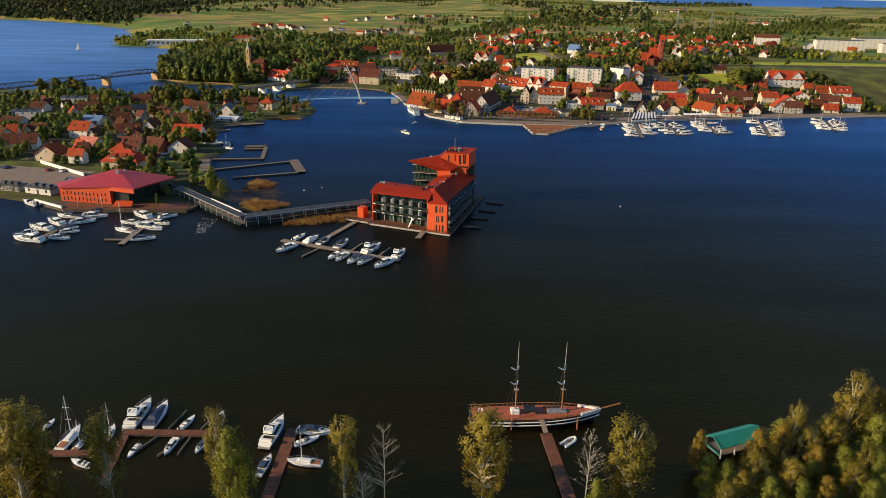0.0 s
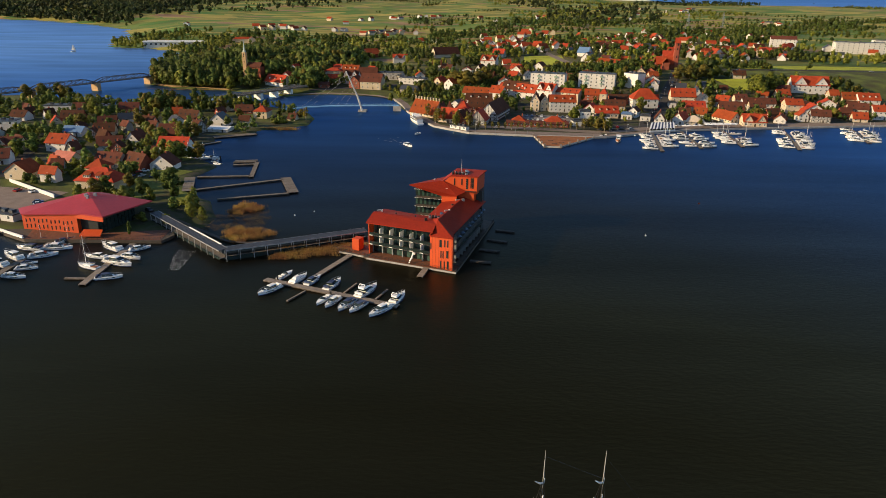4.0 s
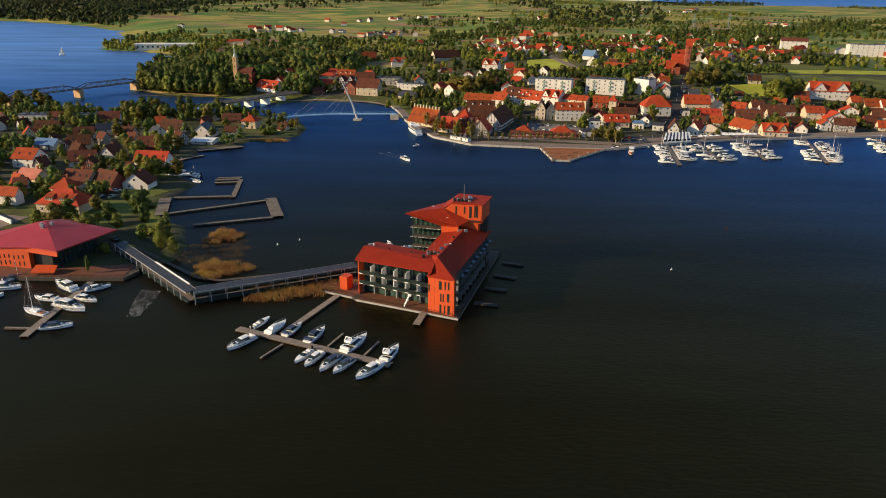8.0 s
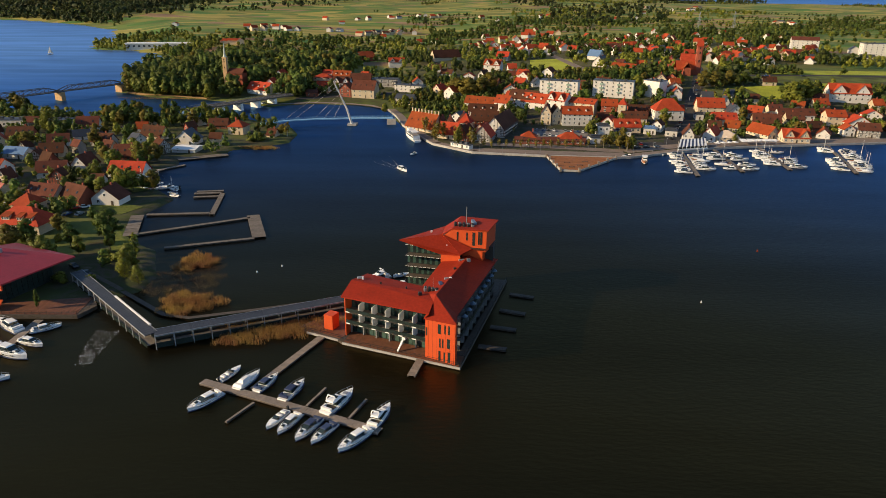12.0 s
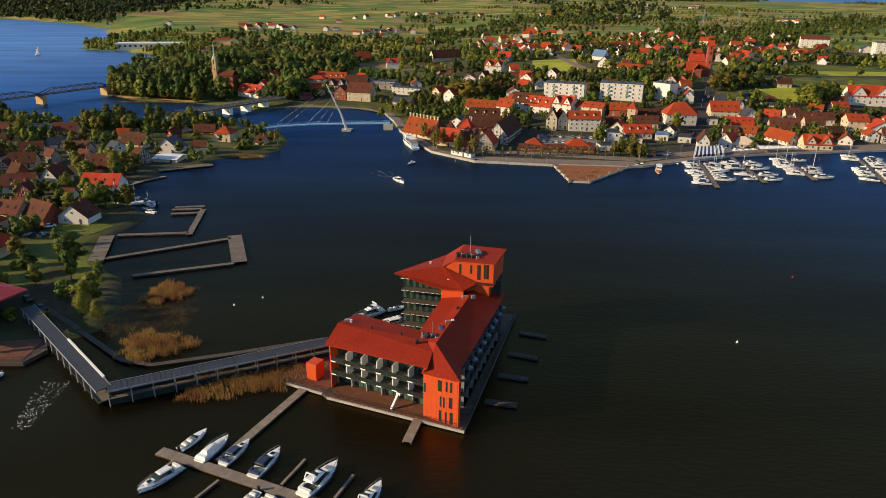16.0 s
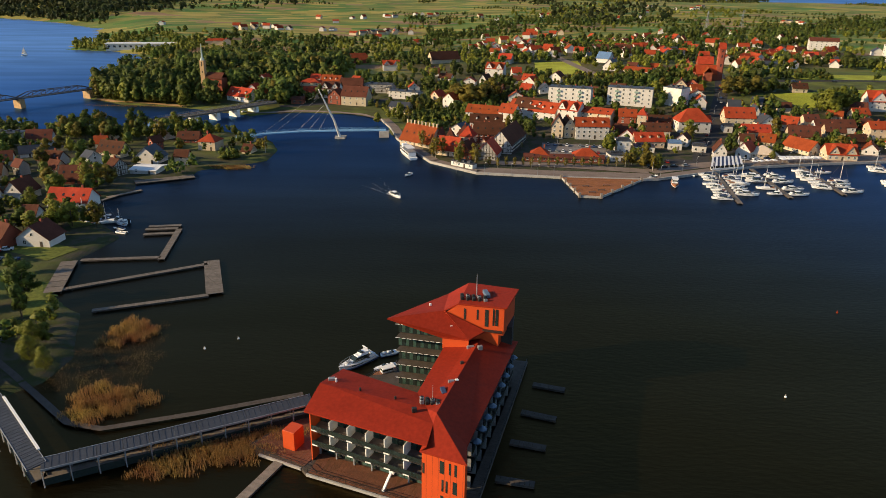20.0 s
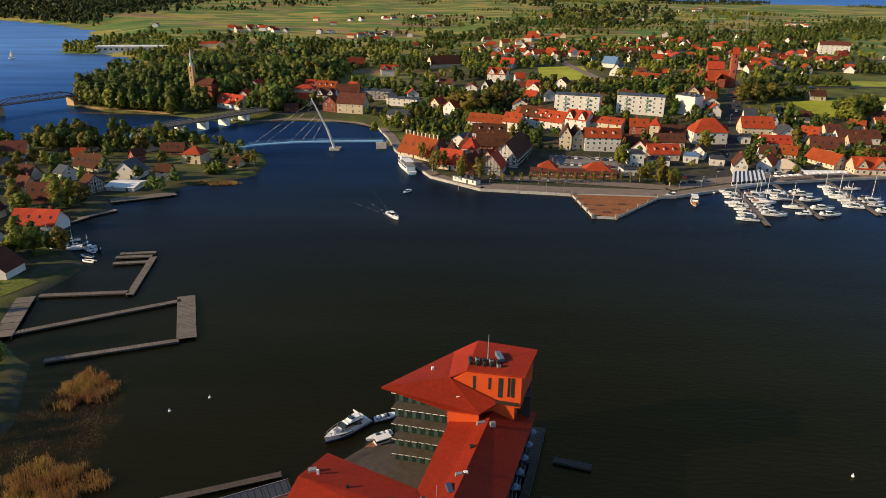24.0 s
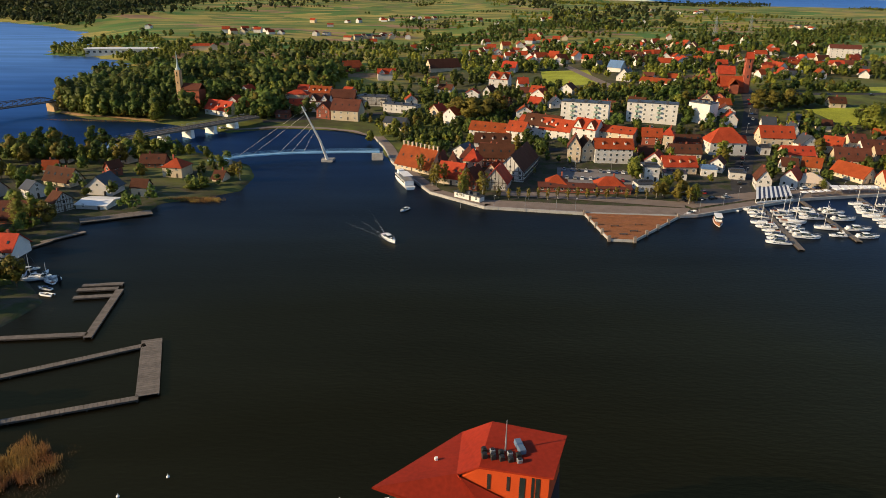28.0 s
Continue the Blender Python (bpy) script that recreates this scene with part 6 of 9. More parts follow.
def piers():
    pier("swimming_pier", "weathered wooden bathing pier in an open square", [((-121, 92.5), (-82, 115.5), 1.9), ((-81.6, 118.5), (-72.4, 92.2), 5.0), ((-74, 91.2), (-103, 79.8), 1.8)])
    pier("swimming_pier", "weathered wooden pier with a stepped end", [((-124.5, 117.5), (-99.5, 121), 2.0), ((-98.6, 119), (-103.6, 150), 2.2), ((-104, 145.5), (-114.5, 143.5), 2.0), ((-104.4, 150.8), (-116.0, 149.0), 2.0), ((-104.4, 154.4), (-116.0, 152.4), 2.0)])
    pier("concrete_slip", "pale concrete slipway beside the bathing pier", [((-120, 91), (-127.5, 116), 5.0)], GREY_WOOD, 0.95, 4)
    pier("floating_dock", "grey plank boat dock beside the hotel", [((-60.3, -8.0), (-16.8, -26.6), 2.3), ((-35.2, 17.2), (-47.5, -11.0), 2.0), ((-56.5, -11), (-60, -18.5), 0.5), ((-46, -16.5), (-50, -24), 0.5), ((-34, -17.5), (-31, -10), 0.5), ((-24.2, -22.5), (-21, -14.5), 0.5), ((-19, -24.5), (-16.5, -18), 0.9)], PALE_WOOD, 0.6, 0.8)
    pier("small_gangway", "short pale gangway from the hotel terrace", [((-9.2, 4.2), (-11.4, -4.6), 2.0)], PALE_WOOD, 0.8)
    for a, b in (((16.5, 44.5), (23.6, 42.2)), ((12.6, 33.2), (19.8, 30.6)), ((9.2, 22.5), (16.2, 20.6)), ((5.4, 11.2), (12.6, 9.6))):
        pier("finger_pier", "dark timber finger pier beside the hotel", [(a, b, 1.7)], DARK_WOOD, 0.55)
    pier("marina_jetty", "wooden jetty lined with motorboats", [((-115.5, 22.5), (-115.5, -14.5), 2.3), ((-116.5, -9.5), (-123.5, -9.5), 0.8)], PALE_WOOD, 0.6)
    pier("marina_jetty", "wooden jetty lined with motorboats", [((-145, 22.5), (-146, -10), 2.2)], GREY_WOOD, 0.6)
    pier("boat_dock", "reddish plank dock on the wooded shore", [((-82, -131.2), (-66.6, -131.2), 1.7), ((-64.5, -140), (-66.5, -125.3), 1.8), ((-67.4, -124.3), (-46.5, -124.3), 1.8)], DECK_WOOD, 0.6)
    pier("boat_dock", "plank dock with moored boats", [((-33.6, -146), (-33.2, -122.5), 2.3)], DECK_WOOD, 0.6)
    pier("ship_jetty", "reddish plank jetty leading to the sailing ship", [((20.5, -148), (18.6, -123.5), 2.3)], DECK_WOOD, 0.8)
    for i, (a, b) in enumerate((((135, 252), (125.5, 194)), ((157, 258), (152.5, 204)), ((187, 265), (180, 210)), ((233, 275), (212, 204)), ((285, 285), (268, 228)))):
        pier("marina_jetty", "wooden jetty in the town marina", [(a, b, 2.2)], GREY_WOOD, 0.6, 1.5, True)
    pier("landing_stage", "low grey landing stage by the house", [((-147, 214), (-124, 227), 6.0)], GREY_WOOD, 0.8)
    pier("landing_stage", "narrow pale jetty at the shore", [((-149, 190), (-139, 202), 2.0), ((-152, 180), (-146, 192), 1.2)], PALE_WOOD, 0.7)
    # fingers and mooring beams of the shore docks
    for a, b in (((-60, -125.6), (-62.5, -131)), ((-54.5, -125.6), (-57.5, -131.5)), ((-53.2, -125.6), (-53.8, -131)), ((-58.6, -123), (-57.2, -116)), ((-52, -123), (-50.4, -117))):
        pier("finger_pier", "narrow mooring finger at the dock", [(a, b, 0.22)], GREY_WOOD, 0.5)


def plaza():
    T = thing("plaza_deck", "reddish-brown boarded plaza jutting into the lake", "plaza", kind="structure")
    for quad, n in ((((53.5, 233.5), (56.5, 201.5), (66, 200.5), (92, 230.5)), 1),):
        bm = bmesh.new()
        bm_prism(bm, list(quad), -1.5, 1.0)
        part("plaza_base", bm, CONCRETE, T)
    planks("deck_board", ((53.8, 233), (56.9, 201.9), (65.8, 201), (91.2, 230.4)), 1.1, 60, PLAZA_WOOD, T, 0.08, 0.04)
    for k, (a, b) in enumerate((((53.5, 233.5), (56.5, 201.5)), ((56.5, 201.5), (66, 200.5)), ((66, 200.5), (92, 230.5)))):
        m = 4 if k != 1 else 1
        for i in range(0 if k == 0 else 1, m + 1):
            x, y = lerp(a, b, i / m)
            bm = bmesh.new()
            bm_box(bm, x - 0.5, x + 0.5, y - 0.5, y + 0.5, -1.5, 2.3)
            part("bollard", bm, PALE_WOOD, T)
    for x, y in ((62, 216), (68, 210), (63, 206), (72, 218)):
        bm = bmesh.new()
        bm_box(bm, x - 1.6, x + 1.6, y - 0.3, y + 0.3, 1.55, 1.65)
        bm_box(bm, x - 1.4, x - 1.2, y - 0.25, y + 0.25, 1.1, 1.55)
        bm_box(bm, x + 1.2, x + 1.4, y - 0.25, y + 0.25, 1.1, 1.55)
        tagged(part("bench", bm, DARK_WOOD), "dark wooden bench on the plaza", "bench", "plaza benches")
    Q = thing("promenade", "pale stone quay and promenade along the town", "promenade", kind="structure")
    line = [(-48, 386), (-40, 358), (-33, 322), (-22, 289), (-11.5, 262), (12, 240), (53, 233.6), (92, 231.4), (101, 233), (131, 247.3), (158, 260.3), (202, 270.3), (300, 288), (400, 300)]
    for (a, b) in zip(line, line[1:]):
        a, b = Vector(a), Vector(b)
        w = (b - a).normalized()
        n = Vector((-w.y, w.x))
        L = (b - a).length
        for i in range(max(1, int(L / 6))):
            k = max(1, int(L / 6))
            p, q2 = a + w * L * i / k, a + w * (L * (i + 1) / k - 0.05)
            bm = bmesh.new()
            bm_prism(bm, [(p.x, p.y), (q2.x, q2.y), (q2.x + n.x * 0.7, q2.y + n.y * 0.7), (p.x + n.x * 0.7, p.y + n.y * 0.7)], -1.6, 1.25)
            part("coping_stone", bm, CONCRETE, Q)
            bm = bmesh.new()
            bm_prism(bm, [(p.x + n.x * 0.7, p.y + n.y * 0.7), (q2.x + n.x * 0.7, q2.y + n.y * 0.7), (q2.x + n.x * 6, q2.y + n.y * 6), (p.x + n.x * 6, p.y + n.y * 6)], -1, 1.2)
            part("paving_slab", bm, PAVING, Q)


def foot_bridge():
    T = thing("cable_footbridge", "pale blue cable-stayed footbridge with a leaning pylon", "bridge")
    pts = [Vector((-124, 302)), Vector((-110, 315)), Vector((-92, 323)), Vector((-68, 328)), Vector((-40, 331))]
    for a, b in zip(pts, pts[1:]):
        w = (b - a).normalized()
        n = Vector((-w.y, w.x)) * 1.8
        L = (b - a).length
        k = max(1, int(L / 6))
        for i in range(k):
            p, q = a + w * L * i / k, a + w * (L * (i + 1) / k)
            bm = bmesh.new()
            bm_prism(bm, [(p.x - n.x, p.y - n.y), (q.x - n.x, q.y - n.y), (q.x + n.x, q.y + n.y), (p.x + n.x, p.y + n.y)], 3.7, 4.3)
            part("deck_panel", bm, BLUE_PAINT, T)
            bm = bmesh.new()
            for s in (-1, 1):
                for h in (0.55, 1.1):
                    bm_bar(bm, (p.x + n.x * s, p.y + n.y * s, 4.3 + h), (q.x + n.x * s, q.y + n.y * s, 4.3 + h), 0.07)
                bm_bar(bm, (p.x + n.x * s, p.y + n.y * s, 4.3), (p.x + n.x * s, p.y + n.y * s, 5.4), 0.07)
            part("railing", bm, BLUE_PAINT, T)
    bm = bmesh.new()
    bm_tube(bm, [(-67.5, 323.5, 0.5), (-70, 318, 12), (-76.5, 307, 31.5)], [0.8, 0.65, 0.32], 10)
    part("pylon", bm, WHITE, T, "leaning white steel pylon")
    bm = bmesh.new()
    bm_prism(bm, [(-70.5, 321), (-64.5, 321), (-64, 328), (-71, 328)], -2, 1.1)
    part("pylon_base", bm, CONCRETE, T)
    for k in (0, 1, 3, 4, 5):
        x, y = lerp((-112, 313.5), (-74, 327), k / 6)
        bm = bmesh.new()
        bm_bar(bm, (x, y, 4.6), lerp((-71.5, 315.5, 15), (-76, 308, 30), (6 - k) / 6), 0.05)
        part("cable", bm, WHITE, T)
    for x, y in ((-41, 330), (-118, 308)):
        bm = bmesh.new()
        bm_prism(bm, [(x - 3, y - 3), (x + 3, y - 3), (x + 3, y + 3), (x - 3, y + 3)], -2, 3.7)
        part("abutment", bm, CONCRETE, T)


def road_bridge():
    T = thing("road_bridge", "grey road bridge on white piers", "bridge")
    a, b = Vector((-188, 341)), Vector((-132, 425))
    w = (b - a).normalized()
    n = Vector((-w.y, w.x))
    L = (b - a).length
    for i in range(10):
        p, q = a + w * L * i / 10, a + w * L * (i + 1) / 10
        bm = bmesh.new()
        bm_prism(bm, [tuple(p - n * 5), tuple(q - n * 5), tuple(q + n * 5), tuple(p + n * 5)], 5.2, 6.3)
        part("deck_span", bm, GREY_WOOD, T)
        bm = bmesh.new()
        bm_prism(bm, [tuple(p - n * 3.6), tuple(q - n * 3.6), tuple(q + n * 3.6), tuple(p + n * 3.6)], 6.3, 6.36)
        part("carriageway", bm, ASPHALT, T)
        bm = bmesh.new()
        for s in (-4.8, 4.8):
            bm_bar(bm, (*(p + n * s), 7.4), (*(q + n * s), 7.4), 0.12)
            bm_bar(bm, (*(p + n * s), 6.9), (*(q + n * s), 6.9), 0.08)
            bm_bar(bm, (*(p + n * s), 6.3), (*(p + n * s), 7.4), 0.12)
        part("railing", bm, GREY_STEEL, T)
    for s in (0.3, 0.47, 0.64, 0.81):
        p = a + w * L * s
        bm = bmesh.new()
        bm_prism(bm, [tuple(p - n * 4.6 - w * 1.2), tuple(p - n * 4.6 + w * 1.2), tuple(p + n * 4.4 + w * 1.2), tuple(p + n * 4.4 - w * 1.2)], -2, 5.2)
        part("pier", bm, WHITE, T, "white-painted bridge pier")


def rail_bridge():
    T = thing("rail_bridge", "dark steel truss railway bridge on stone piers", "bridge")
    a, b = Vector((-372, 306)), Vector((-288, 470))
    w = (b - a).normalized()
    n = Vector((-w.y, w.x)) * 2.6
    L = (b - a).length
    k, z0 = 18, 7.0
    for s in (-1, 1):
        for i in range(k):
            p, q = a + w * L * i / k + n * s, a + w * L * (i + 1) / k + n * s
            h0, h1 = 3.8 if i % 6 else 0.6, 3.8 if (i + 1) % 6 else 0.6
            for nm, lo, hi, size in (("bottom_chord", (*p, z0), (*q, z0), 0.6), ("top_chord", (*p, z0 + h0), (*q, z0 + h1), 0.45), ("diagonal", (*p, z0), (*q, z0 + h1), 0.3), ("upright", (*q, z0), (*q, z0 + h1), 0.3)):
                bm = bmesh.new()
                bm_bar(bm, lo, hi, size)
                part(nm, bm, BRIDGE_STEEL, T)
    bm = bmesh.new()
    bm_prism(bm, [tuple(a - n), tuple(b - n), tuple(b + n), tuple(a + n)], z0 - 0.4, z0)
    part("track_bed", bm, DARK_STEEL, T)
    for s in (0.02, 0.34, 0.67, 0.98):
        p = a + w * L * s
        bm = bmesh.new()
        bm_prism(bm, [tuple(p - n * 1.6 - w * 1.8), tuple(p - n * 1.6 + w * 1.8), tuple(p + n * 1.6 + w * 1.8), tuple(p + n * 1.6 - w * 1.8)], -2, z0 - 0.4)
        part("pier", bm, WALL_OCHRE, T)


pavilion()
covered_walkway()
piers()
plaza()
foot_bridge()
road_bridge()
rail_bridge()
ribbon("road", [(-128, 430), (-105, 440), (-60, 452), (-20, 462)], 8, ASPHALT, "grey asphalt road over the bridge into the town")
ribbon("road", [(132, 262), (140, 285), (170, 350), (200, 420), (228, 500), (240, 540)], 9, ASPHALT, "asphalt street climbing from the harbour to the church")
ribbon("road", [(100, 247), (132, 262), (165, 274), (230, 286), (330, 300)], 10, PAVING, "paved promenade street along the marina", lift=0.17)
ribbon("road", [(20, 262), (60, 256), (100, 247)], 9, PAVING, "paved promenade street along the quay", lift=0.22)
ribbon("road", [(8, 247), (50, 241.5), (100, 238)], 8, PAVING, "paved quay walk behind the plaza", lift=0.27)
ribbon("car_park", [(52, 296), (90, 290)], 26, LOT, "pale paved car park behind the quay", "car park", 0.2)
ribbon("road", [(60, 274), (95, 272), (130, 268)], 12, ASPHALT, "grey service lane behind the promenade")
ribbon("road", [(140, 292), (200, 305), (300, 316)], 9, ASPHALT, "asphalt lane behind the waterfront houses")
ribbon("road", [(40, 345), (100, 332), (165, 330), (300, 335)], 7, ASPHALT, "asphalt street through the old town")
ribbon("car_park", [(-232, 82), (-174, 70)], 32, PAVING, "large paved car park by the pavilion", "car park")
ribbon("road", [(118, 690), (122, 600), (125, 540), (128, 500)], 8, PAVING, "pale road along the green slope")
ribbon("road", [(250, 470), (330, 480), (450, 470), (560, 470)], 9, ASPHALT, "asphalt road beside the meadows")
ribbon("road", [(-197, 332), (-215, 300), (-230, 240), (-235, 170), (-215, 110)], 7, ASPHALT, "village road between gardens")
ribbon("lawn", [(98, 522), (104, 570), (110, 628)], 44, MEADOW, "sunlit green meadow slope above the flats", "lawn", 0.1)
ribbon("lawn", [(240, 404), (300, 418), (335, 425)], 34, MEADOW, "sunlit green lawn behind the houses", "lawn", 0.1)
ribbon("lawn", [(290, 500), (380, 505), (520, 500)], 34, MEADOW, "wide sunlit meadow beside the road", "lawn", 0.1)
ribbon("lawn", [(-152, 130), (-132, 121)], 12, LAWN, "mown shore lawn beside the slipway", "lawn", 0.1)
ribbon("lawn", [(-116, 76), (-128, 97)], 7, LAWN, "mown shore lawn beside the pier", "lawn", 0.1)
ribbon("lawn", [(-152, 166), (-140, 150)], 7, LAWN, "mown grass at the boat landing", "lawn", 0.1)
ribbon("path", [(-145, 401), (-129, 408), (-114, 416), (-98, 416), (-81, 413), (-63, 405), (-50, 391), (-42, 374)], 3.5, PAVING, "pale gravel path along the channel bank", "path")
ribbon("beach", [(-281, 460), (-256, 446), (-234, 441), (-216, 435), (-201, 431)], 5, SAND, "narrow strip of tan sand below the wood", "beach")
ribbon("path", [(-117, 55), (-96, 38), (-83, 27), (-75, 25), (-57, 31), (-36, 39)], 1.6, DARK_WOOD, "dark low boardwalk beside the covered walkway", "boardwalk")


def parked_car(x, y, rot, paint):
    m = pose(x, y, max(ground_z(x, y), 0.8) + 0.14, 0, 0, rot)
    T = thing("car", CAR_WORDS[paint.name], "car", m, "parked cars")
    bm = bmesh.new()
    prof = [(-2.1, 0.3), (2.1, 0.3), (2.15, 0.75), (1.2, 0.92), (-1.9, 0.95), (-2.15, 0.8)]
    for s in (-0.85, 0.85):
        bm.faces.new([bm.verts.new((a, s, b)) for a, b in prof])
    vs = list(bm.verts)
    for i in range(6):
        bm.faces.new([vs[i], vs[(i + 1) % 6], vs[6 + (i + 1) % 6], vs[6 + i]])
    bmesh.ops.recalc_face_normals(bm, faces=bm.faces[:])
    part("body", bm, paint, T)
    bm = bmesh.new()
    bm_wedge(bm, -1.75, 1.05, 0.8, 0.78, 0.92, 1.42, 0.75, 0.45, 0.8)
    part("cabin_glass", bm, GLASS, T)
    part("roof", box_bm(-1.2, 0.25, -0.62, 0.62, 1.4, 1.47), paint, T)
    for wx in (-1.3, 1.3):
        for wy in (-0.82, 0.82):
            bm = bmesh.new()
            bm_tube(bm, [(wx, wy - 0.1, 0.32), (wx, wy + 0.1, 0.32)], [0.32, 0.32], 10)
            part("wheel", bm, BLACK, T)
    return T


def bm_wedge(bm, x0, x1, w0, w1, z0, z1, fs=0.5, bs=0.2, tw=0.82):
    """A cabin block: sloped front (fs) and back (bs), narrower on top."""
    lo = [bm.verts.new(p) for p in ((x0, -w0, z0), (x1, -w1, z0), (x1, w1, z0), (x0, w0, z0))]
    hi = [bm.verts.new(p) for p in ((x0 + bs, -w0 * tw, z1), (x1 - fs, -w1 * tw, z1), (x1 - fs, w1 * tw, z1), (x0 + bs, w0 * tw, z1))]
    for i in range(4):
        bm.faces.new([lo[i], lo[(i + 1) % 4], hi[(i + 1) % 4], hi[i]])
    bm.faces.new(lo[::-1])
    bm.faces.new(hi)


CAR_PAINTS = [mat("white_car_paint", (0.7, 0.7, 0.7), 0.3, 0, 0.05), mat("black_car_paint", (0.02, 0.02, 0.022), 0.3, 0, 0.1), mat("silver_car_paint", (0.36, 0.37, 0.38), 0.35, 0.4, 0.05), mat("red_car_paint", (0.3, 0.02, 0.015), 0.3, 0, 0.1), mat("blue_car_paint", (0.03, 0.06, 0.16), 0.3, 0, 0.1)]
CAR_WORDS = {p.name: f"{p.name.split('_')[0]} parked car standing on pale paving" for p in CAR_PAINTS}


def cars():
    """One car of each paint, then copies in rows."""
    r = random.Random(4)
    firsts = {}
    spots = [(-124.3, 59.3, -40), (-117.2, 53.5, -40), (-154.9, 114.1, 80), (-150.2, 114.6, 80), (-144.7, 114.4, 80)]
    for (ax, ay), (bx, by), n, rot in (((-228, 92), (-182, 84), 6, 80), ((-226, 62), (-190, 56), 4, 80), ((-176, 70), (-168, 58), 4, 20), ((55, 304), (88, 299), 9, 80), ((54, 290), (84, 285), 8, 80), ((137, 280), (166, 344), 7, 66), ((150, 272), (178, 279), 4, 15), ((188, 388), (214, 462), 6, 68), ((-160, 119), (-148, 127), 4, 30), ((90, 268), (124, 266), 6, 85), ((-190, 340), (-140, 418), 3, 54), ((260, 468), (420, 470), 5, 0), ((100, 252), (126, 260), 4, 20), ((110, 380), (150, 372), 5, 75)):
        for i in range(n):
            if r.random() < 0.8:
                s = (i + 0.5) / n
                spots.append((ax + (bx - ax) * s + r.uniform(-0.3, 0.3), ay + (by - ay) * s, rot + r.uniform(-4, 4)))
    for x, y, rot in spots:
        p = r.choice(CAR_PAINTS)
        if p.name not in firsts:
            firsts[p.name] = parked_car(x, y, rot, p)
        else:
            copy_thing(firsts[p.name], pose(x, y, max(ground_z(x, y), 0.8) + 0.14, 0, 0, rot))


cars()


def striped_awning():
    T = thing("striped_awning_house", "harbour cafe with a sloping navy and white striped awning", "cafe")
    f0, f1, b0, b1 = (133.5, 252.5, 2.9), (152.5, 258.5, 2.9), (137.5, 262.5, 5.6), (154.5, 267.5, 5.4)
    for i in range(15):
        bm = bmesh.new()
        bm_sheet(bm, [lerp(f0, f1, i / 15), lerp(f0, f1, (i + 1) / 15), lerp(b0, b1, (i + 1) / 15), lerp(b0, b1, i / 15)], 0.12)
        part("awning_stripe", bm, NAVY if i % 2 else WHITE, T)
    bm = bmesh.new()
    bm_prism(bm, [(134, 253.2), (152.2, 259), (154.0, 266.8), (137.4, 261.8)], 0.8, [2.7, 2.7, 5.0, 5.1])
    part("wall", bm, GLASS, T)
    for i in range(8):
        x, y, _ = lerp(f0, f1, i / 7)
        part("post", box_bm(x - 0.12, x + 0.12, y - 0.12, y + 0.12, 0.9, 2.85), WHITE, T)
    part("terrace_edge", box_bm(-10, 10, -0.2, 0.2, 0.9, 1.9), WHITE, T).matrix_basis = pose(143, 254.2, 0, 0, 0, 17.5)


def parasols():
    first = None
    for i, (x, y) in enumerate([lerp((160, 262.5), (172, 266), k / 3) for k in range(4)] + [lerp((178, 268.5), (200, 273.5), k / 6) for k in range(7)]):
        if first is None:
            T = thing("cafe_parasol", "large pale square cafe parasol on a pole", "parasol", pose(x, y, 1.2), "cafe parasols")
            bm = bmesh.new()
            bm_tube(bm, [(0, 0, 0), (0, 0, 2.7)], [0.05, 0.05], 6)
            part("pole", bm, GREY_STEEL, T)
            bm = bmesh.new()
            c = [bm.verts.new((sx * 1.6, sy * 1.6, 2.4)) for sx, sy in ((-1, -1), (1, -1), (1, 1), (-1, 1))]
            top = bm.verts.new((0, 0, 3.0))
            for k in range(4):
                bm.faces.new([c[k], c[(k + 1) % 4], top])
            bm.faces.new(c[::-1])
            part("canopy", bm, WHITE, T)
            first = T
        else:
            copy_thing(first, pose(x, y, 1.2, 0, 0, 17))


def passenger_ferry():
    T = thing("passenger_ferry", "white two-deck passenger ferry moored at the quay", "ship", pose(-24.5, 281, 0, 0, 0, 108))
    bm = bmesh.new()
    hull_mesh(bm, 26, 5.4, 1.5, 3.0, 0.25, -0.4)
    part("hull", bm, WHITE_GLOSS, T)
    part("saloon", box_bm(-10.5, 7, -2.2, 2.2, 1.4, 3.6, 0.1), WHITE, T)
    for i in range(10):
        for s in (-1, 1):
            part("window_pane", box_bm(-9.6 + i * 1.65, -8.4 + i * 1.65, s * 2.2 - 0.05, s * 2.2 + 0.05, 2.2, 3.2), GLASS, T)
    part("upper_deck", box_bm(-10.5, 7.4, -2.4, 2.4, 3.6, 3.75), GREY_STEEL, T)
    part("wheelhouse", box_bm(3.0, 6.2, -1.5, 1.5, 3.75, 5.6, 0.1), WHITE, T)
    part("awning", box_bm(-9, 1, -2.2, 2.2, 5.5, 5.6), WHITE, T)
    for x in (-8.8, -4, 0.8):
        for s in (-2.1, 2.1):
            part("awning_post", box_bm(x - 0.05, x + 0.05, s - 0.05, s + 0.05, 3.75, 5.5), GREY_STEEL, T)


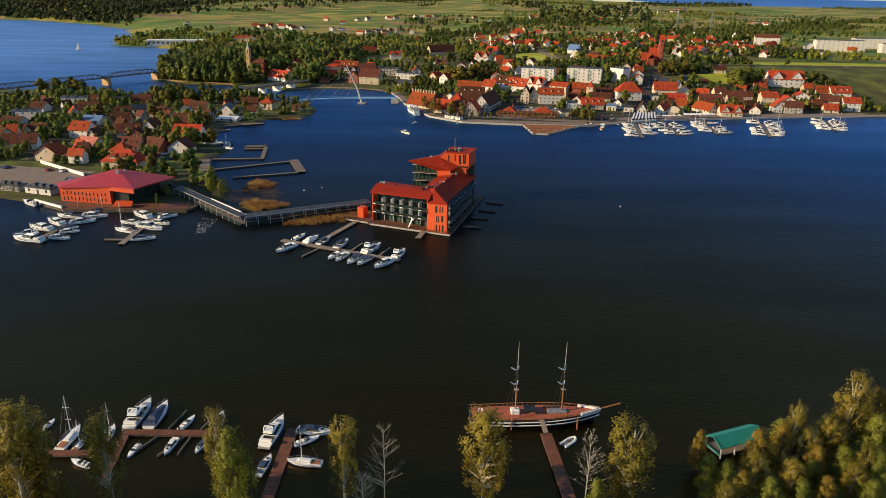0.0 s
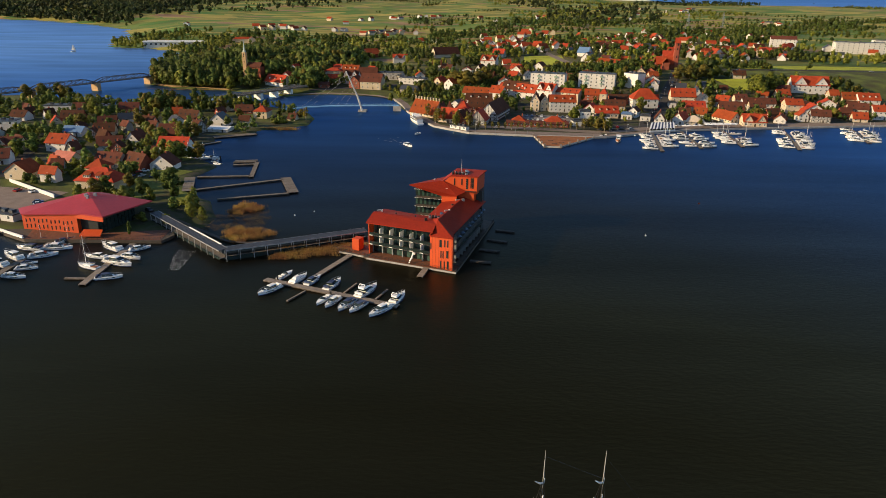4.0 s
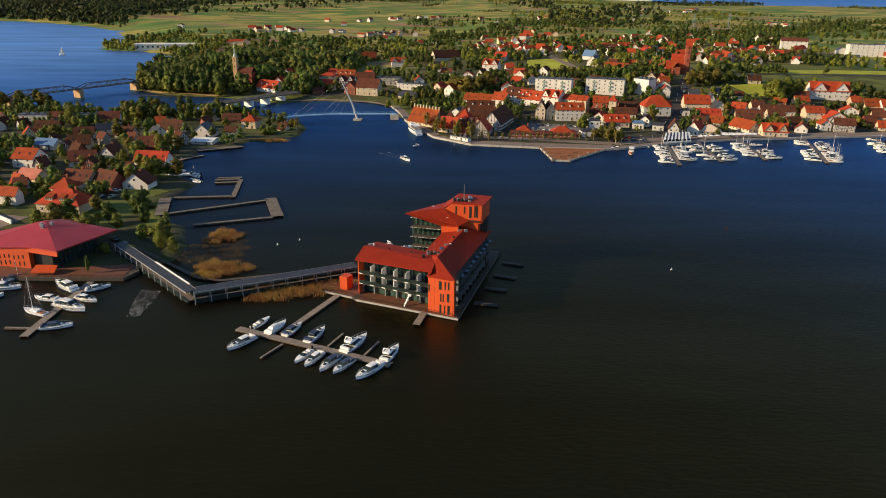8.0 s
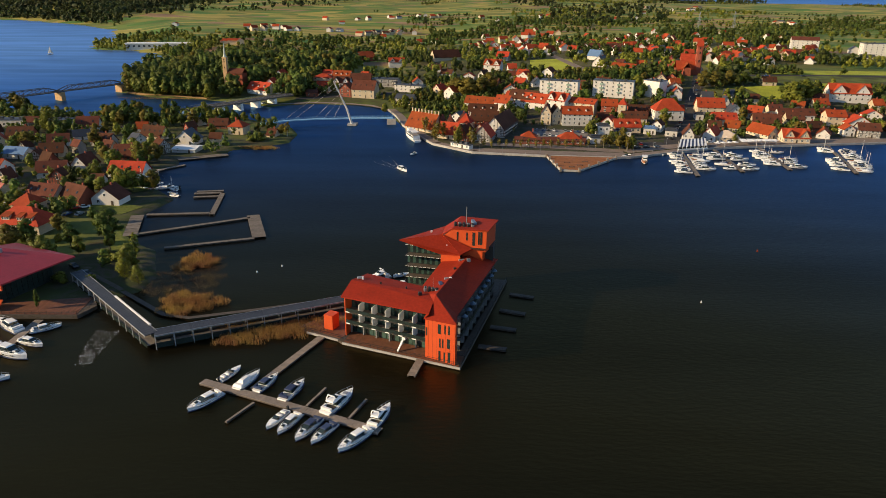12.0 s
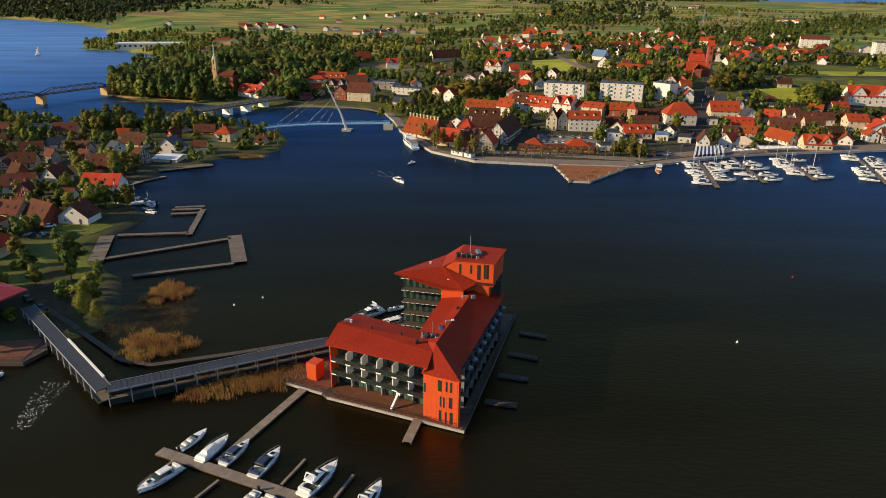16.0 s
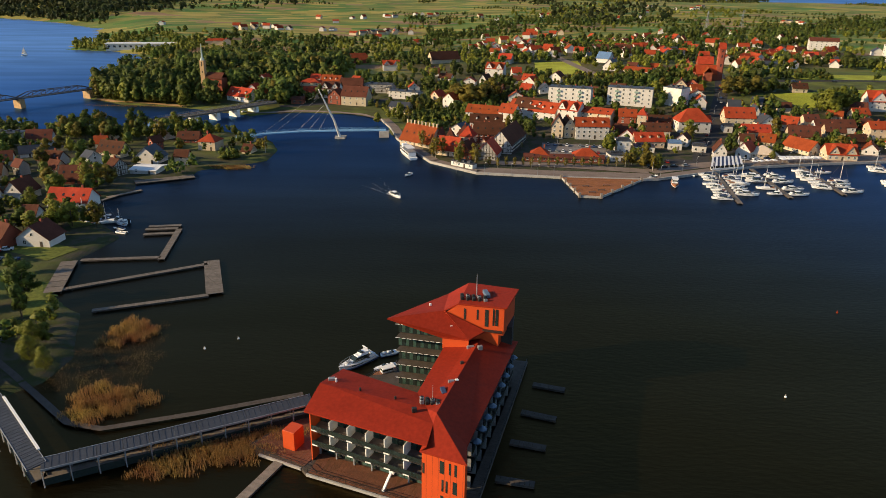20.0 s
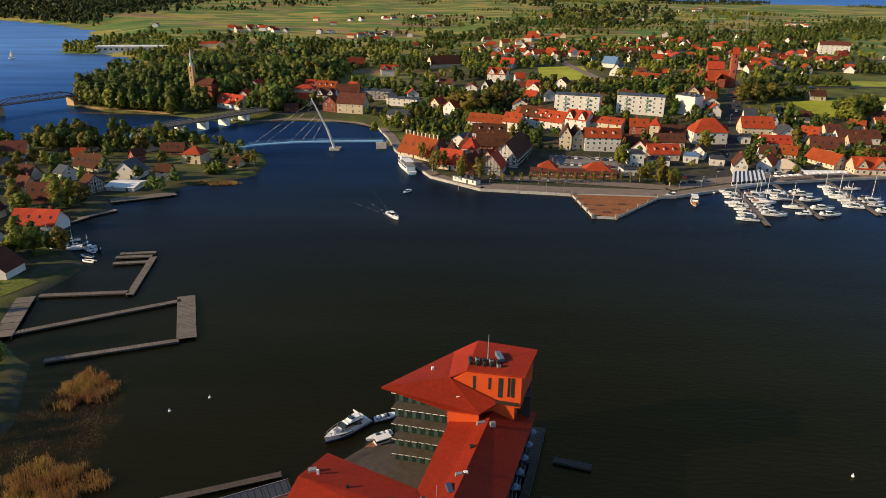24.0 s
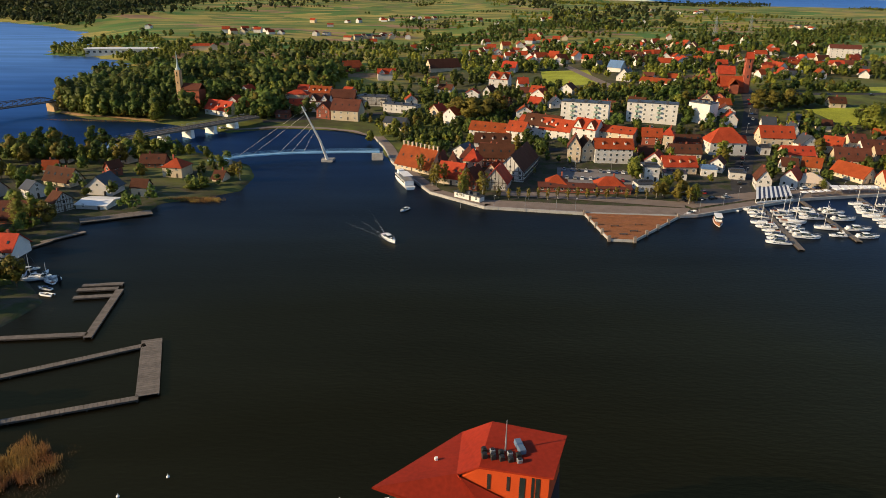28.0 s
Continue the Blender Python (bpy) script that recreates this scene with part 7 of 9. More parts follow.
def boat_shed():
    T = thing("boat_shed", "teal-roofed open boat shed on white posts by the shore", "shed", pose(56.0, -126.2, 0, 0, 0, 21))
    bm = bmesh.new()
    bm_sheet(bm, [(-5.6, -2.4, 2.5), (5.6, -2.4, 2.5), (5.6, 0, 3.8), (-5.6, 0, 3.8)], 0.12)
    bm_sheet(bm, [(-5.6, 0, 3.8), (5.6, 0, 3.8), (5.6, 2.2, 2.6), (-5.6, 2.2, 2.6)], 0.12)
    part("roof", bm, TEAL, T)
    for x in (-5.3, -1.8, 1.8, 5.3):
        for y in (-2.2, 2.0):
            part("post", box_bm(x - 0.1, x + 0.1, y - 0.1, y + 0.1, -1.5, 2.5), WHITE, T)
    bm = bmesh.new()
    bm_bar(bm, (-5.65, -2.4, 2.5), (-5.65, 0, 3.8), 0.2)
    bm_bar(bm, (-5.65, 0, 3.8), (-5.65, 2.2, 2.6), 0.2)
    bm_bar(bm, (-5.65, -2.2, 1.0), (-5.65, 2.0, 1.0), 0.2)
    part("gable_frame", bm, TEAL, T)
    part("floor", box_bm(-5.5, 5.5, -2.1, 2.0, 0.5, 0.65), GREY_WOOD, T)


def buoys():
    for x, y, m, lab in ((110, 86, ROOF_RED, "small red buoy floating on the lake"), (74, 41, WHITE, "small white buoy floating on the lake"), (-58, 65.5, WHITE, "small white buoy floating on the lake"), (-65, 60, WHITE, "small white buoy floating on the lake")):
        bm = bmesh.new()
        bmesh.ops.create_icosphere(bm, subdivisions=2, radius=0.32)
        bm_tube(bm, [(0, 0, 0.2), (0, 0, 0.7)], [0.06, 0.05], 6)
        ob = part("buoy", bm, m)
        ob.location = (x, y, 0.08)
        tagged(ob, lab, "buoy", "lake buoys")


def cafe_awnings():
    """Flat white cafe awnings on posts in a row along the quay."""
    first = None
    for k in range(5):
        x, y = 179.5 + 4.6 * k, 272.6 + 0.15 * k
        m = pose(x, y, ground_z(x, y), 0, 0, 1.5)
        if first:
            copy_thing(first, m)
            continue
        first = T = thing("cafe_awning", "sloping white canvas cafe awning on four posts", "awning", m, "cafe awnings on the quay")
        bm = bmesh.new()
        low, high = [(-2.1, -1.6, 2.35), (2.1, -1.6, 2.35)], [(2.1, 1.6, 3.0), (-2.1, 1.6, 3.0)]
        top = [bm.verts.new((a, b, c + 0.05)) for a, b, c in low + high]
        under = [bm.verts.new(p) for p in low + high]
        bm.faces.new(top)
        bm.faces.new(under[::-1])
        for j in range(4):
            bm.faces.new((under[j], under[(j + 1) % 4], top[(j + 1) % 4], top[j]))
        part("canvas", bm, WHITE, T)
        part("valance", box_bm(-2.1, 2.1, -1.66, -1.61, 2.1, 2.38), WHITE, T)
        for ax, ay, h in ((-2, -1.5, 2.37), (2, -1.5, 2.37), (-2, 1.5, 2.97), (2, 1.5, 2.97)):
            part("post", box_bm(ax - 0.04, ax + 0.04, ay - 0.04, ay + 0.04, -0.1, h), GREY_STEEL, T)


def foam():
    """Sun glitter on one patch of the water, painted as white flecks."""
    r = np.random.RandomState(3)
    bm = bmesh.new()
    for i in range(180):
        q = r.uniform(-1, 1)
        x, y, s = -93.5 - 1.2 * q + 3.6 * r.uniform(-1, 1) * (0.75 + 0.25 * q), 8.5 + 9.5 * q, r.uniform(0.06, 0.13)
        bm.faces.new([bm.verts.new((x + s * math.cos(t) * r.uniform(0.6, 1.2), y + s * math.sin(t) * r.uniform(1.2, 2.6), 0.05)) for t in np.linspace(0, 6.28, 6)[:-1]])
    tagged(part("foam_patch", bm, WHITE), "white flecks painted as sun glitter on dark water", "foam", kind="stuff")


def far_hall():
    T = thing("lakeside_hall", "long white flat-roofed boat hall on the far shore", "building", pose(-425, 905, 5, 0, 0, 12))
    part("wall", box_bm(-45, 45, -12, 12, -6, 4.5), WALL_WHITE, T)
    part("roof", box_bm(-46, 46, -13, 13, 4.5, 5.2), WHITE, T)
    for i in range(12):
        part("door", box_bm(-42 + i * 7, -39 + i * 7, -12.2, -12, 0, 2.6), GREY_ROOF, T)
    SITES.append((-425, 905, 40))


def wake():
    """Broken foam behind the small boat that is under way."""
    r = np.random.RandomState(8)
    bm = bmesh.new()
    way = math.radians(120)
    for i in range(150):
        side, d = r.choice((-1, 0, 1)), 5.0 + 34 * r.uniform() ** 1.4
        a = way + side * math.radians(13)
        x, y, s = -25.5 + d * math.cos(a) + r.normal() * 0.25, 199 + d * math.sin(a) + r.normal() * 0.25, r.uniform(0.04, 0.13) * (1.2 - d / 45)
        bm.faces.new([bm.verts.new((x + s * 3 * math.cos(t) * math.cos(a) - s * math.sin(t) * math.sin(a), y + s * 3 * math.cos(t) * math.sin(a) + s * math.sin(t) * math.cos(a), 0.05)) for t in np.linspace(0, 6.28, 6)[:-1]])
    tagged(part("boat_wake", bm, WHITE), "thin broken foam of a boat's wake", "foam", kind="stuff")


def power_pylon(x, y, high):
    T = thing("power_pylon", "grey lattice power pylon standing in the fields", "pylon", pose(x, y, ground_z(x, y) - 0.5, 0, 0, 20), "power pylons")
    half = [(z, high * (0.07 * (1 - z) + 0.015)) for z in (0.0, 0.25, 0.45, 0.62, 0.78, 1.0)]
    corner = [[(sx * h, sy * h, z * high) for sx, sy in ((-1, -1), (1, -1), (1, 1), (-1, 1))] for z, h in half]
    for k in range(4):
        bm = bmesh.new()
        for lo, hi in zip(corner, corner[1:]):
            bm_bar(bm, lo[k], hi[k], 0.35)
        part("leg", bm, GREY_STEEL, T)
    bm = bmesh.new()
    for lo, hi in zip(corner, corner[1:]):
        for k in range(4):
            bm_bar(bm, lo[k], hi[(k + 1) % 4], 0.2)
            bm_bar(bm, hi[k], hi[(k + 1) % 4], 0.2)
    part("bracing", bm, GREY_STEEL, T)
    for z, w in ((0.72, 6.5), (0.86, 5.0)):
        bm = bmesh.new()
        bm_bar(bm, (-w, 0, z * high), (w, 0, z * high), 0.4)
        part("cross_arm", bm, GREY_STEEL, T)


wake()
power_pylon(466, 1199, 34)
power_pylon(586, 1338, 34)
striped_awning()
cafe_awnings()
parasols()
boat_shed()
buoys()
# white flecks painted for sun glitter on the lake
foam()
far_hall()
house(6.0, 251.5, -40, 14, 3.5, 2.4, 0, "WD", "b")
house(60.0, 268.0, -4, 42, 7, 2.4, 1.2, "BN", "g")
for dx, dy, w, h in ((0, 0, 60, 14), (70, -20, 50, 12), (130, -10, 44, 16), (200, 10, 60, 12), (90, 60, 70, 13)):
    house(520.0 + dx, 700.0 + dy, -10, w, 14, h, 0, "WD", "b")
for a, b, h in (((-172, 34), (-156, 24.5), 1.0), ((-206, 101), (-172, 76), 1.6)):
    bm = bmesh.new()
    bm_bar(bm, (*a, 1.2 + h / 2), (*b, 1.2 + h / 2), 0.5, h)
    tagged(part("white_wall", bm, WHITE), "low white boundary wall beside the car park", "wall", kind="structure")
house(-176.0, 48.0, -18, 14, 6, 2.6, 0, "WD", "b")
house(-192.0, 52.0, -14, 12, 5, 2.4, 0, "GD", "b")


def street_lamps():
    """Slim lamp posts along the promenade, the harbour street and the bridge."""
    spots = [(2, 241), (16, 238.5), (29, 237), (42, 236), (50, 235.5), (103, 237), (117, 247), (128, 258), (150, 263), (166, 267), (182, 270), (200, 273), (218, 277), (236, 280), (147, 296), (156, 320), (167, 345), (178, 372), (190, 400), (80, 300), (62, 302), (95, 262), (-178, 112), (-205, 88)]
    first = None
    for x, y in spots:
        m = pose(x, y, max(0.9, ground_z(x, y)))
        if first is None:
            first = thing("street_lamp", "slim grey lamp post with a small head", "street lamp", m, "street lamps")
            bm = bmesh.new()
            bm_tube(bm, [(0, 0, -1.0), (0, 0, 5.2), (0.3, 0, 5.7)], [0.09, 0.055, 0.045], 6)
            part("post", bm, GREY_STEEL, first)
            part("lamp_head", box_bm(0.1, 0.8, -0.13, 0.13, 5.62, 5.76, 0.04), WHITE, first)
        else:
            copy_thing(first, Matrix.Identity(4)).matrix_basis = m


street_lamps()


# ---- boats ----
def hull_mesh(bm, L, B, D, sharp=2.2, bow_rise=0.35, z0=-0.25):
    """A hull: bow to +x."""
    st = np.linspace(-0.5, 0.5, 11)
    rows = []
    for s in st:
        u = s + 0.5
        half = B / 2 * (0.86 + 0.14 * min(1, u * 3)) * (1 - max(0, (u - 0.45) / 0.55) ** sharp)
        half = max(half, 0.03)
        zs = D * (0.85 + bow_rise * u * u)
        x = s * L
        xb = x - (0.06 * L * max(0, u - 0.7) / 0.3)
        rows.append([(xb, 0, z0), (xb, 0.72 * half, z0 + 0.28 * D), (x, half, zs), (x, -half, zs), (xb, -0.72 * half, z0 + 0.28 * D)])
    vs = [[bm.verts.new(p) for p in r] for r in rows]
    for a, b in zip(vs, vs[1:]):
        for i, j in ((0, 1), (1, 2), (2, 3), (3, 4), (4, 0)):
            bm.faces.new([a[i], a[j], b[j], b[i]])
    bm.faces.new(vs[0])
    bm.faces.new(vs[-1][::-1])
    bmesh.ops.recalc_face_normals(bm, faces=bm.faces[:])


def rail_part(T, L, B, z, material=GREY_STEEL):
    bm = bmesh.new()
    pts = [(L * s, B / 2 * 0.9 * (1 - max(0, (s + 0.05) / 0.55) ** 2.2), z + 0.12 * (s + 0.5)) for s in (-0.1, 0.1, 0.25, 0.38, 0.48)]
    for sgn in (-1, 1):
        run = [(x, sgn * max(y, 0.05), h) for x, y, h in pts]
        for a, b in zip(run, run[1:]):
            bm_bar(bm, (a[0], a[1], a[2] + 0.55), (b[0], b[1], b[2] + 0.55), 0.05)
            bm_bar(bm, a, (a[0], a[1], a[2] + 0.55), 0.05)
    part("bow_rail", bm, material, T)


def boat(kind):
    """A boat 9 m long at the origin, bow to +x."""
    L, B, D = 9.0, 2.75, 1.0
    words = {"c": ("motor_cruiser", "white motor cruiser with a dark windscreen at its mooring"), "k": ("motor_cruiser", "white motorboat with a dark canvas canopy"), "f": ("motor_yacht", "large white motor yacht with a flybridge"), "o": ("open_motorboat", "small open white motorboat"), "w": ("motorboat", "motorboat under a white fitted cover"), "n": ("motorboat", "motorboat under a blue-grey cover"), "t": ("cabin_boat", "white and brown wooden cabin boat"), "s": ("sailing_boat", "white sailing yacht with a bare mast"), "d": ("dinghy", "small grey inflatable dinghy on the water")}
    nm, lab = words[kind]
    T = thing(nm, lab, "boat", group="moored boats")
    hull = TEAK if kind == "t" else (GREY_STEEL if kind == "d" else WHITE_GLOSS)
    if kind == "d":
        bm = bmesh.new()
        for s in (-1, 1):
            bm_tube(bm, [(-4.4, 1.5 * s, 0.5), (2, 1.5 * s, 0.5), (3.7, 0.9 * s, 0.65), (4.5, 0, 0.8)], [0.55, 0.6, 0.55, 0.5], 8)
        part("tube", bm, WHITE, T)
        part("floor", box_bm(-4, 3.2, -1.2, 1.2, 0.1, 0.3), GREY_STEEL, T)
        part("seat", box_bm(-0.6, 0.6, -1.2, 1.2, 0.6, 0.8), DARK_WOOD, T)
        part("outboard_motor", box_bm(-5.0, -4.2, -0.4, 0.4, 0.2, 1.4, 0.1), BLACK, T)
        return T
    if kind == "s":
        B, D = 2.7, 1.0
    bm = bmesh.new()
    hull_mesh(bm, L, B, D)
    part("hull", bm, hull, T)
    bm = bmesh.new()
    hull_mesh(bm, L * 1.004, B * 1.02, 0.22, z0=-0.3, bow_rise=0.1)
    part("waterline_stripe", bm, NAVY if kind != "t" else WHITE, T, "dark boot stripe")
    deck = TEAK if kind in "ts" else WHITE
    z = D * 0.98
    if kind in "ckf":
        bm = bmesh.new()
        bm_wedge(bm, -1.6, 3.7, 1.05, 0.5, z - 0.1, z + 0.42, 1.8, 0.1)
        part("foredeck", bm, WHITE_GLOSS, T)
        bm = bmesh.new()
        bm_wedge(bm, -2.0, 1.5, 1.08, 0.85, z + 0.2, z + 0.95, 1.3, 0.1)
        part("windscreen", bm, GLASS, T, "dark wraparound windscreen")
        bm = bmesh.new()
        bm_wedge(bm, -2.3, 0.3, 0.92, 0.8, z + 0.95, z + 1.08, 0.25, 0.1)
        part("hardtop", bm, NAVY if kind == "k" else WHITE_GLOSS, T)
        bm = bmesh.new()
        for sgn in (-1, 1):
            bm_bar(bm, (-0.6, sgn * 1.28, z - 0.32), (2.0, sgn * 1.05, z - 0.22), 0.09, 0.2)
        part("hull_window", bm, GLASS, T, "dark hull window band")
        bm = bmesh.new()
        bm_box(bm, -4.0, -3.5, -1.1, 1.1, z, z + 0.5)
        bm_box(bm, -3.5, -2.6, 0.8, 1.15, z, z + 0.45)
        part("cockpit_seat", bm, NAVY if kind == "k" else WHITE, T)
        part("swim_platform", box_bm(-4.95, -4.45, -1.1, 1.1, 0.3, 0.42), GREY_STEEL, T)
        part("cockpit", box_bm(-3.9, -2.1, -0.95, 0.95, z - 0.1, z + 0.05), DARK_WOOD if kind == "f" else GREY_STEEL, T)
        bm = bmesh.new()
        bm_box(bm, 1.6, 2.4, -0.4, 0.4, z + 0.30, z + 0.46)
        part("hatch", bm, GLASS if kind != "f" else GREY_STEEL, T)
        rail_part(T, L, B, D * 1.0)
        if kind == "f":
            bm = bmesh.new()
            bm_wedge(bm, -2.9, -0.4, 0.9, 0.7, z + 1.06, z + 1.45, 0.7, 0.1)
            fly = part("flybridge", bm, WHITE_GLOSS, T)
            bm = bmesh.new()
            bm_wedge(bm, -1.6, -0.7, 0.65, 0.55, z + 1.4, z + 1.7, 0.4, 0.4)
            part("fly_windscreen", bm, GLASS, fly)
            bm = bmesh.new()
            bm_bar(bm, (-2.6, -0.85, z + 1.4), (-2.2, -0.75, z + 2.1), 0.13)
            bm_bar(bm, (-2.6, 0.85, z + 1.4), (-2.2, 0.75, z + 2.1), 0.13)
            bm_bar(bm, (-2.2, -0.75, z + 2.1), (-2.2, 0.75, z + 2.1), 0.18)
            part("radar_arch", bm, WHITE_GLOSS, fly)
    elif kind == "o":
        bm = bmesh.new()
        bm_wedge(bm, 0.6, 3.6, 1.2, 0.5, z - 0.05, z + 0.25, 0.8, 0.1)
        part("foredeck", bm, WHITE_GLOSS, T)
        part("cockpit", box_bm(-3.9, 0.5, -1.05, 1.05, z - 0.05, z + 0.06), GREY_STEEL, T)
        bm = bmesh.new()
        bm_wedge(bm, 0.1, 1.0, 0.95, 0.8, z + 0.2, z + 0.75, 0.6, -0.2)
        part("windscreen", bm, GLASS, T)
        for x in (-1.2, -2.9):
            part("seat", box_bm(x - 0.35, x + 0.35, -0.8, 0.8, z, z + 0.45, 0.06), WHITE, T)
        part("outboard_motor", box_bm(-5.1, -4.5, -0.3, 0.3, 0.2, 1.9, 0.1), BLACK, T)
    elif kind in "wn":
        bm = bmesh.new()
        bm_wedge(bm, -4.2, 3.6, 1.35, 0.45, z - 0.05, z + 0.5, 2.2, 0.4, 0.8)
        bm_wedge(bm, -3.0, 1.0, 0.9, 0.7, z + 0.48, z + 1.05, 1.2, 0.5, 0.6)
        part("cover", bm, WHITE if kind == "w" else NAVY, T, "fitted canvas cover")
        rail_part(T, L, B, D * 1.0)
    elif kind == "t":
        part("deck", box_bm(-4.2, 2.4, -1.2, 1.2, z - 0.05, z + 0.05), TEAK, T)
        bm = bmesh.new()
        bm_wedge(bm, -2.8, 1.4, 1.1, 0.95, z, z + 1.5, 0.3, 0.1, 0.95)
        cabin = part("cabin", bm, WHITE, T)
        bm = bmesh.new()
        bm_wedge(bm, -2.5, 1.32, 1.14, 1.0, z + 0.7, z + 1.2, 0.1, 0.05, 0.96)
        part("cabin_window", bm, GLASS, cabin)
        part("cabin_roof", box_bm(-3.4, 1.3, -1.2, 1.2, z + 1.5, z + 1.62), WHITE, cabin)
        rail_part(T, L, B, D * 1.0)
    elif kind == "s":
        bm = bmesh.new()
        bm_wedge(bm, -1.8, 2.2, 0.85, 0.5, z - 0.02, z + 0.45, 0.9, 0.1)
        part("coachroof", bm, WHITE_GLOSS, T)
        part("cockpit", box_bm(-4.0, -1.9, -0.8, 0.8, z - 0.05, z + 0.05), TEAK, T)
        bm = bmesh.new()
        bm_tube(bm, [(0.6, 0, z), (0.6, 0, z + 10.5)], [0.09, 0.05], 6)
        for h in (4.2, 7.4):
            bm_bar(bm, (0.6, -0.7, z + h), (0.6, 0.7, z + h), 0.06)
        mast = part("mast", bm, WHITE, T)
        bm = bmesh.new()
        bm_bar(bm, (0.6, 0, z + 1.1), (-3.4, 0, z + 1.1), 0.14)
        boom = part("boom", bm, WHITE, T)
        bm = bmesh.new()
        bm_bar(bm, (0.4, 0, z + 1.25), (-3.3, 0, z + 1.25), 0.26)
        part("furled_sail", bm, NAVY, boom)
        bm = bmesh.new()
        for p in ((4.3, 0), (-4.3, 0), (0.5, 1.2), (0.5, -1.2)):
            bm_bar(bm, (p[0], p[1], z), (0.6, 0, z + 10.3), 0.025)
        part("rigging", bm, GREY_STEEL, mast)
        rail_part(T, L, B, D)
    return T


FLEET = {}


def moor(kind, x, y, rot, length):
    s = max(0.45, length / 9.0)
    m = scaled(pose(x, y, 0.02, 0, 0, rot), s, s, s)
    if kind not in FLEET:
        FLEET[kind] = boat(kind)
        FLEET[kind].matrix_basis = m
    else:
        b = copy_thing(FLEET[kind], Matrix.Identity(4))
        b.matrix_basis = m


moor("c", -57.0, -16.5, -125, 9.1)
moor("o", -54.8, -4.3, 64, 7.4)
moor("w", -49.7, -7.4, 67, 8.8)
moor("k", -45.0, -8.3, 67, 8.3)
moor("k", -38.2, -11.5, 68, 9.3)
moor("f", -27.0, -16.1, 62, 10.9)
moor("f", -17.2, -21.3, 69, 9.6)
moor("o", -39.4, -22.9, -114, 7.4)
moor("c", -36.5, -24.4, -114, 7.9)
moor("k", -32.1, -26.3, -116, 8.7)
moor("k", -28.6, -27.6, -120, 8.0)
moor("c", -21.9, -29.9, -127, 9.4)
moor("f", -25.6, 53.3, -135, 11.0)
moor("c", -111.0, 17.9, 36, 7.6)
moor("c", -110.4, 9.5, -21, 8.2)
moor("c", -112.3, 3.9, -23, 11.9)
moor("k", -109.9, -8.3, 14, 8.5)
moor("c", -121.6, 18.8, 145, 11.4)
moor("c", -122.5, 9.6, 169, 8.2)
moor("s", -120.8, 0.4, 158, 8.9)
moor("f", -149.9, -10.9, 167, 12.5)
moor("c", -154.6, -4.1, -138, 7.5)
moor("c", -152.5, 1.8, 159, 11.1)
moor("c", -150.4, 8.6, 146, 11.1)
moor("k", -149.2, 16.4, 171, 10.1)
moor("c", -139.7, -8.8, -6, 8.0)
moor("c", -139.8, -1.7, 12, 7.1)
moor("k", -141.7, 3.2, 17, 5.2)
moor("c", -140.6, 9.7, 27, 9.5)
moor("c", -139.3, 17.2, 3, 10.0)
moor("k", -140.8, 24.7, 33, 7.3)
moor("o", -173.7, 33.3, 147, 10.7)
moor("s", -149.6, 25.4, -159, 4.8)
moor("s", -140.0, 25.8, -141, 5.0)
moor("f", -66.3, -118.0, 87, 10.4)
moor("n", -62.4, -118.3, 87, 9.5)
moor("o", -55.5, -120.6, 73, 5.1)
moor("k", -49.0, -119.8, 95, 6.1)
moor("o", -62.7, -130.1, -96, 4.3)
moor("c", -56.0, -128.7, -96, 5.4)
moor("k", -50.2, -128.5, -99, 4.4)
moor("s", -76.8, -126.5, 87, 7.8)
moor("s", -74.0, -128.5, 85, 4.6)
moor("s", -69.7, -124.8, 95, 5.9)
moor("o", -83.6, -121.9, 82, 4.0)
moor("o", -70.9, -134.1, 158, 5.2)
moor("f", -36.8, -123.6, 81, 10.2)
moor("k", -36.2, -134.1, 80, 6.1)
moor("s", -28.9, -133.2, 173, 6.9)
moor("o", -29.7, -126.4, 32, 5.5)
moor("k", -28.7, -123.3, -5, 7.4)
moor("d", 23.0, -125.5, 42, 4.0)
moor("t", 106.6, 225.4, -104, 11)
moor("c", -21.7, 236.2, -125, 5.8)
moor("o", 99.1, 236.4, -141, 9.3)
moor("o", 120.4, 243.7, -57, 5.2)
moor("s", -133.8, 157.4, -162, 7.6)
moor("o", -130.3, 158.2, 162, 10.1)
moor("s", -141.5, 156.0, 152, 8.2)
moor("d", -123.8, 146.3, 166, 4.6)
for k, (x, y, rot, size) in enumerate(((-147.5, 161, 100, 6.0), (-144.5, 161.5, 96, 5.2), (-138.5, 159.5, 92, 6.4), (-135.5, 160.5, 98, 5.0), (-132.5, 161.5, 95, 6.0), (-128.0, 155.5, 150, 5.4), (-126.5, 150.5, 165, 5.0), (-139.0, 165.5, 20, 5.6))):
    moor("ocswoskc"[k], x, y, rot, size)
rng = random.Random(11)
for (ax, ay), (bx, by) in (((135, 247), (125.5, 196)), ((157, 250), (152.5, 206)), ((187, 258), (180, 212)), ((233, 268), (212, 206)), ((285, 278), (268, 230))):
    L = math.hypot(bx - ax, by - ay)
    rot = math.degrees(math.atan2(by - ay, bx - ax))
    k = int(L / 4.4)
    for side in (-1, 1):
        for i in range(1, k):
            if rng.random() < 0.22:
                continue
            s = i / k
            size = rng.uniform(7.0, 10.5)
            kind = rng.choice("sscckfcko")
            off = side * (1.6 + size / 2)
            nx, ny = -math.sin(radians(rot)), math.cos(radians(rot))
            moor(kind, ax + (bx - ax) * s + nx * off, ay + (by - ay) * s + ny * off, rot + 90 * side + rng.uniform(-5, 5), size)
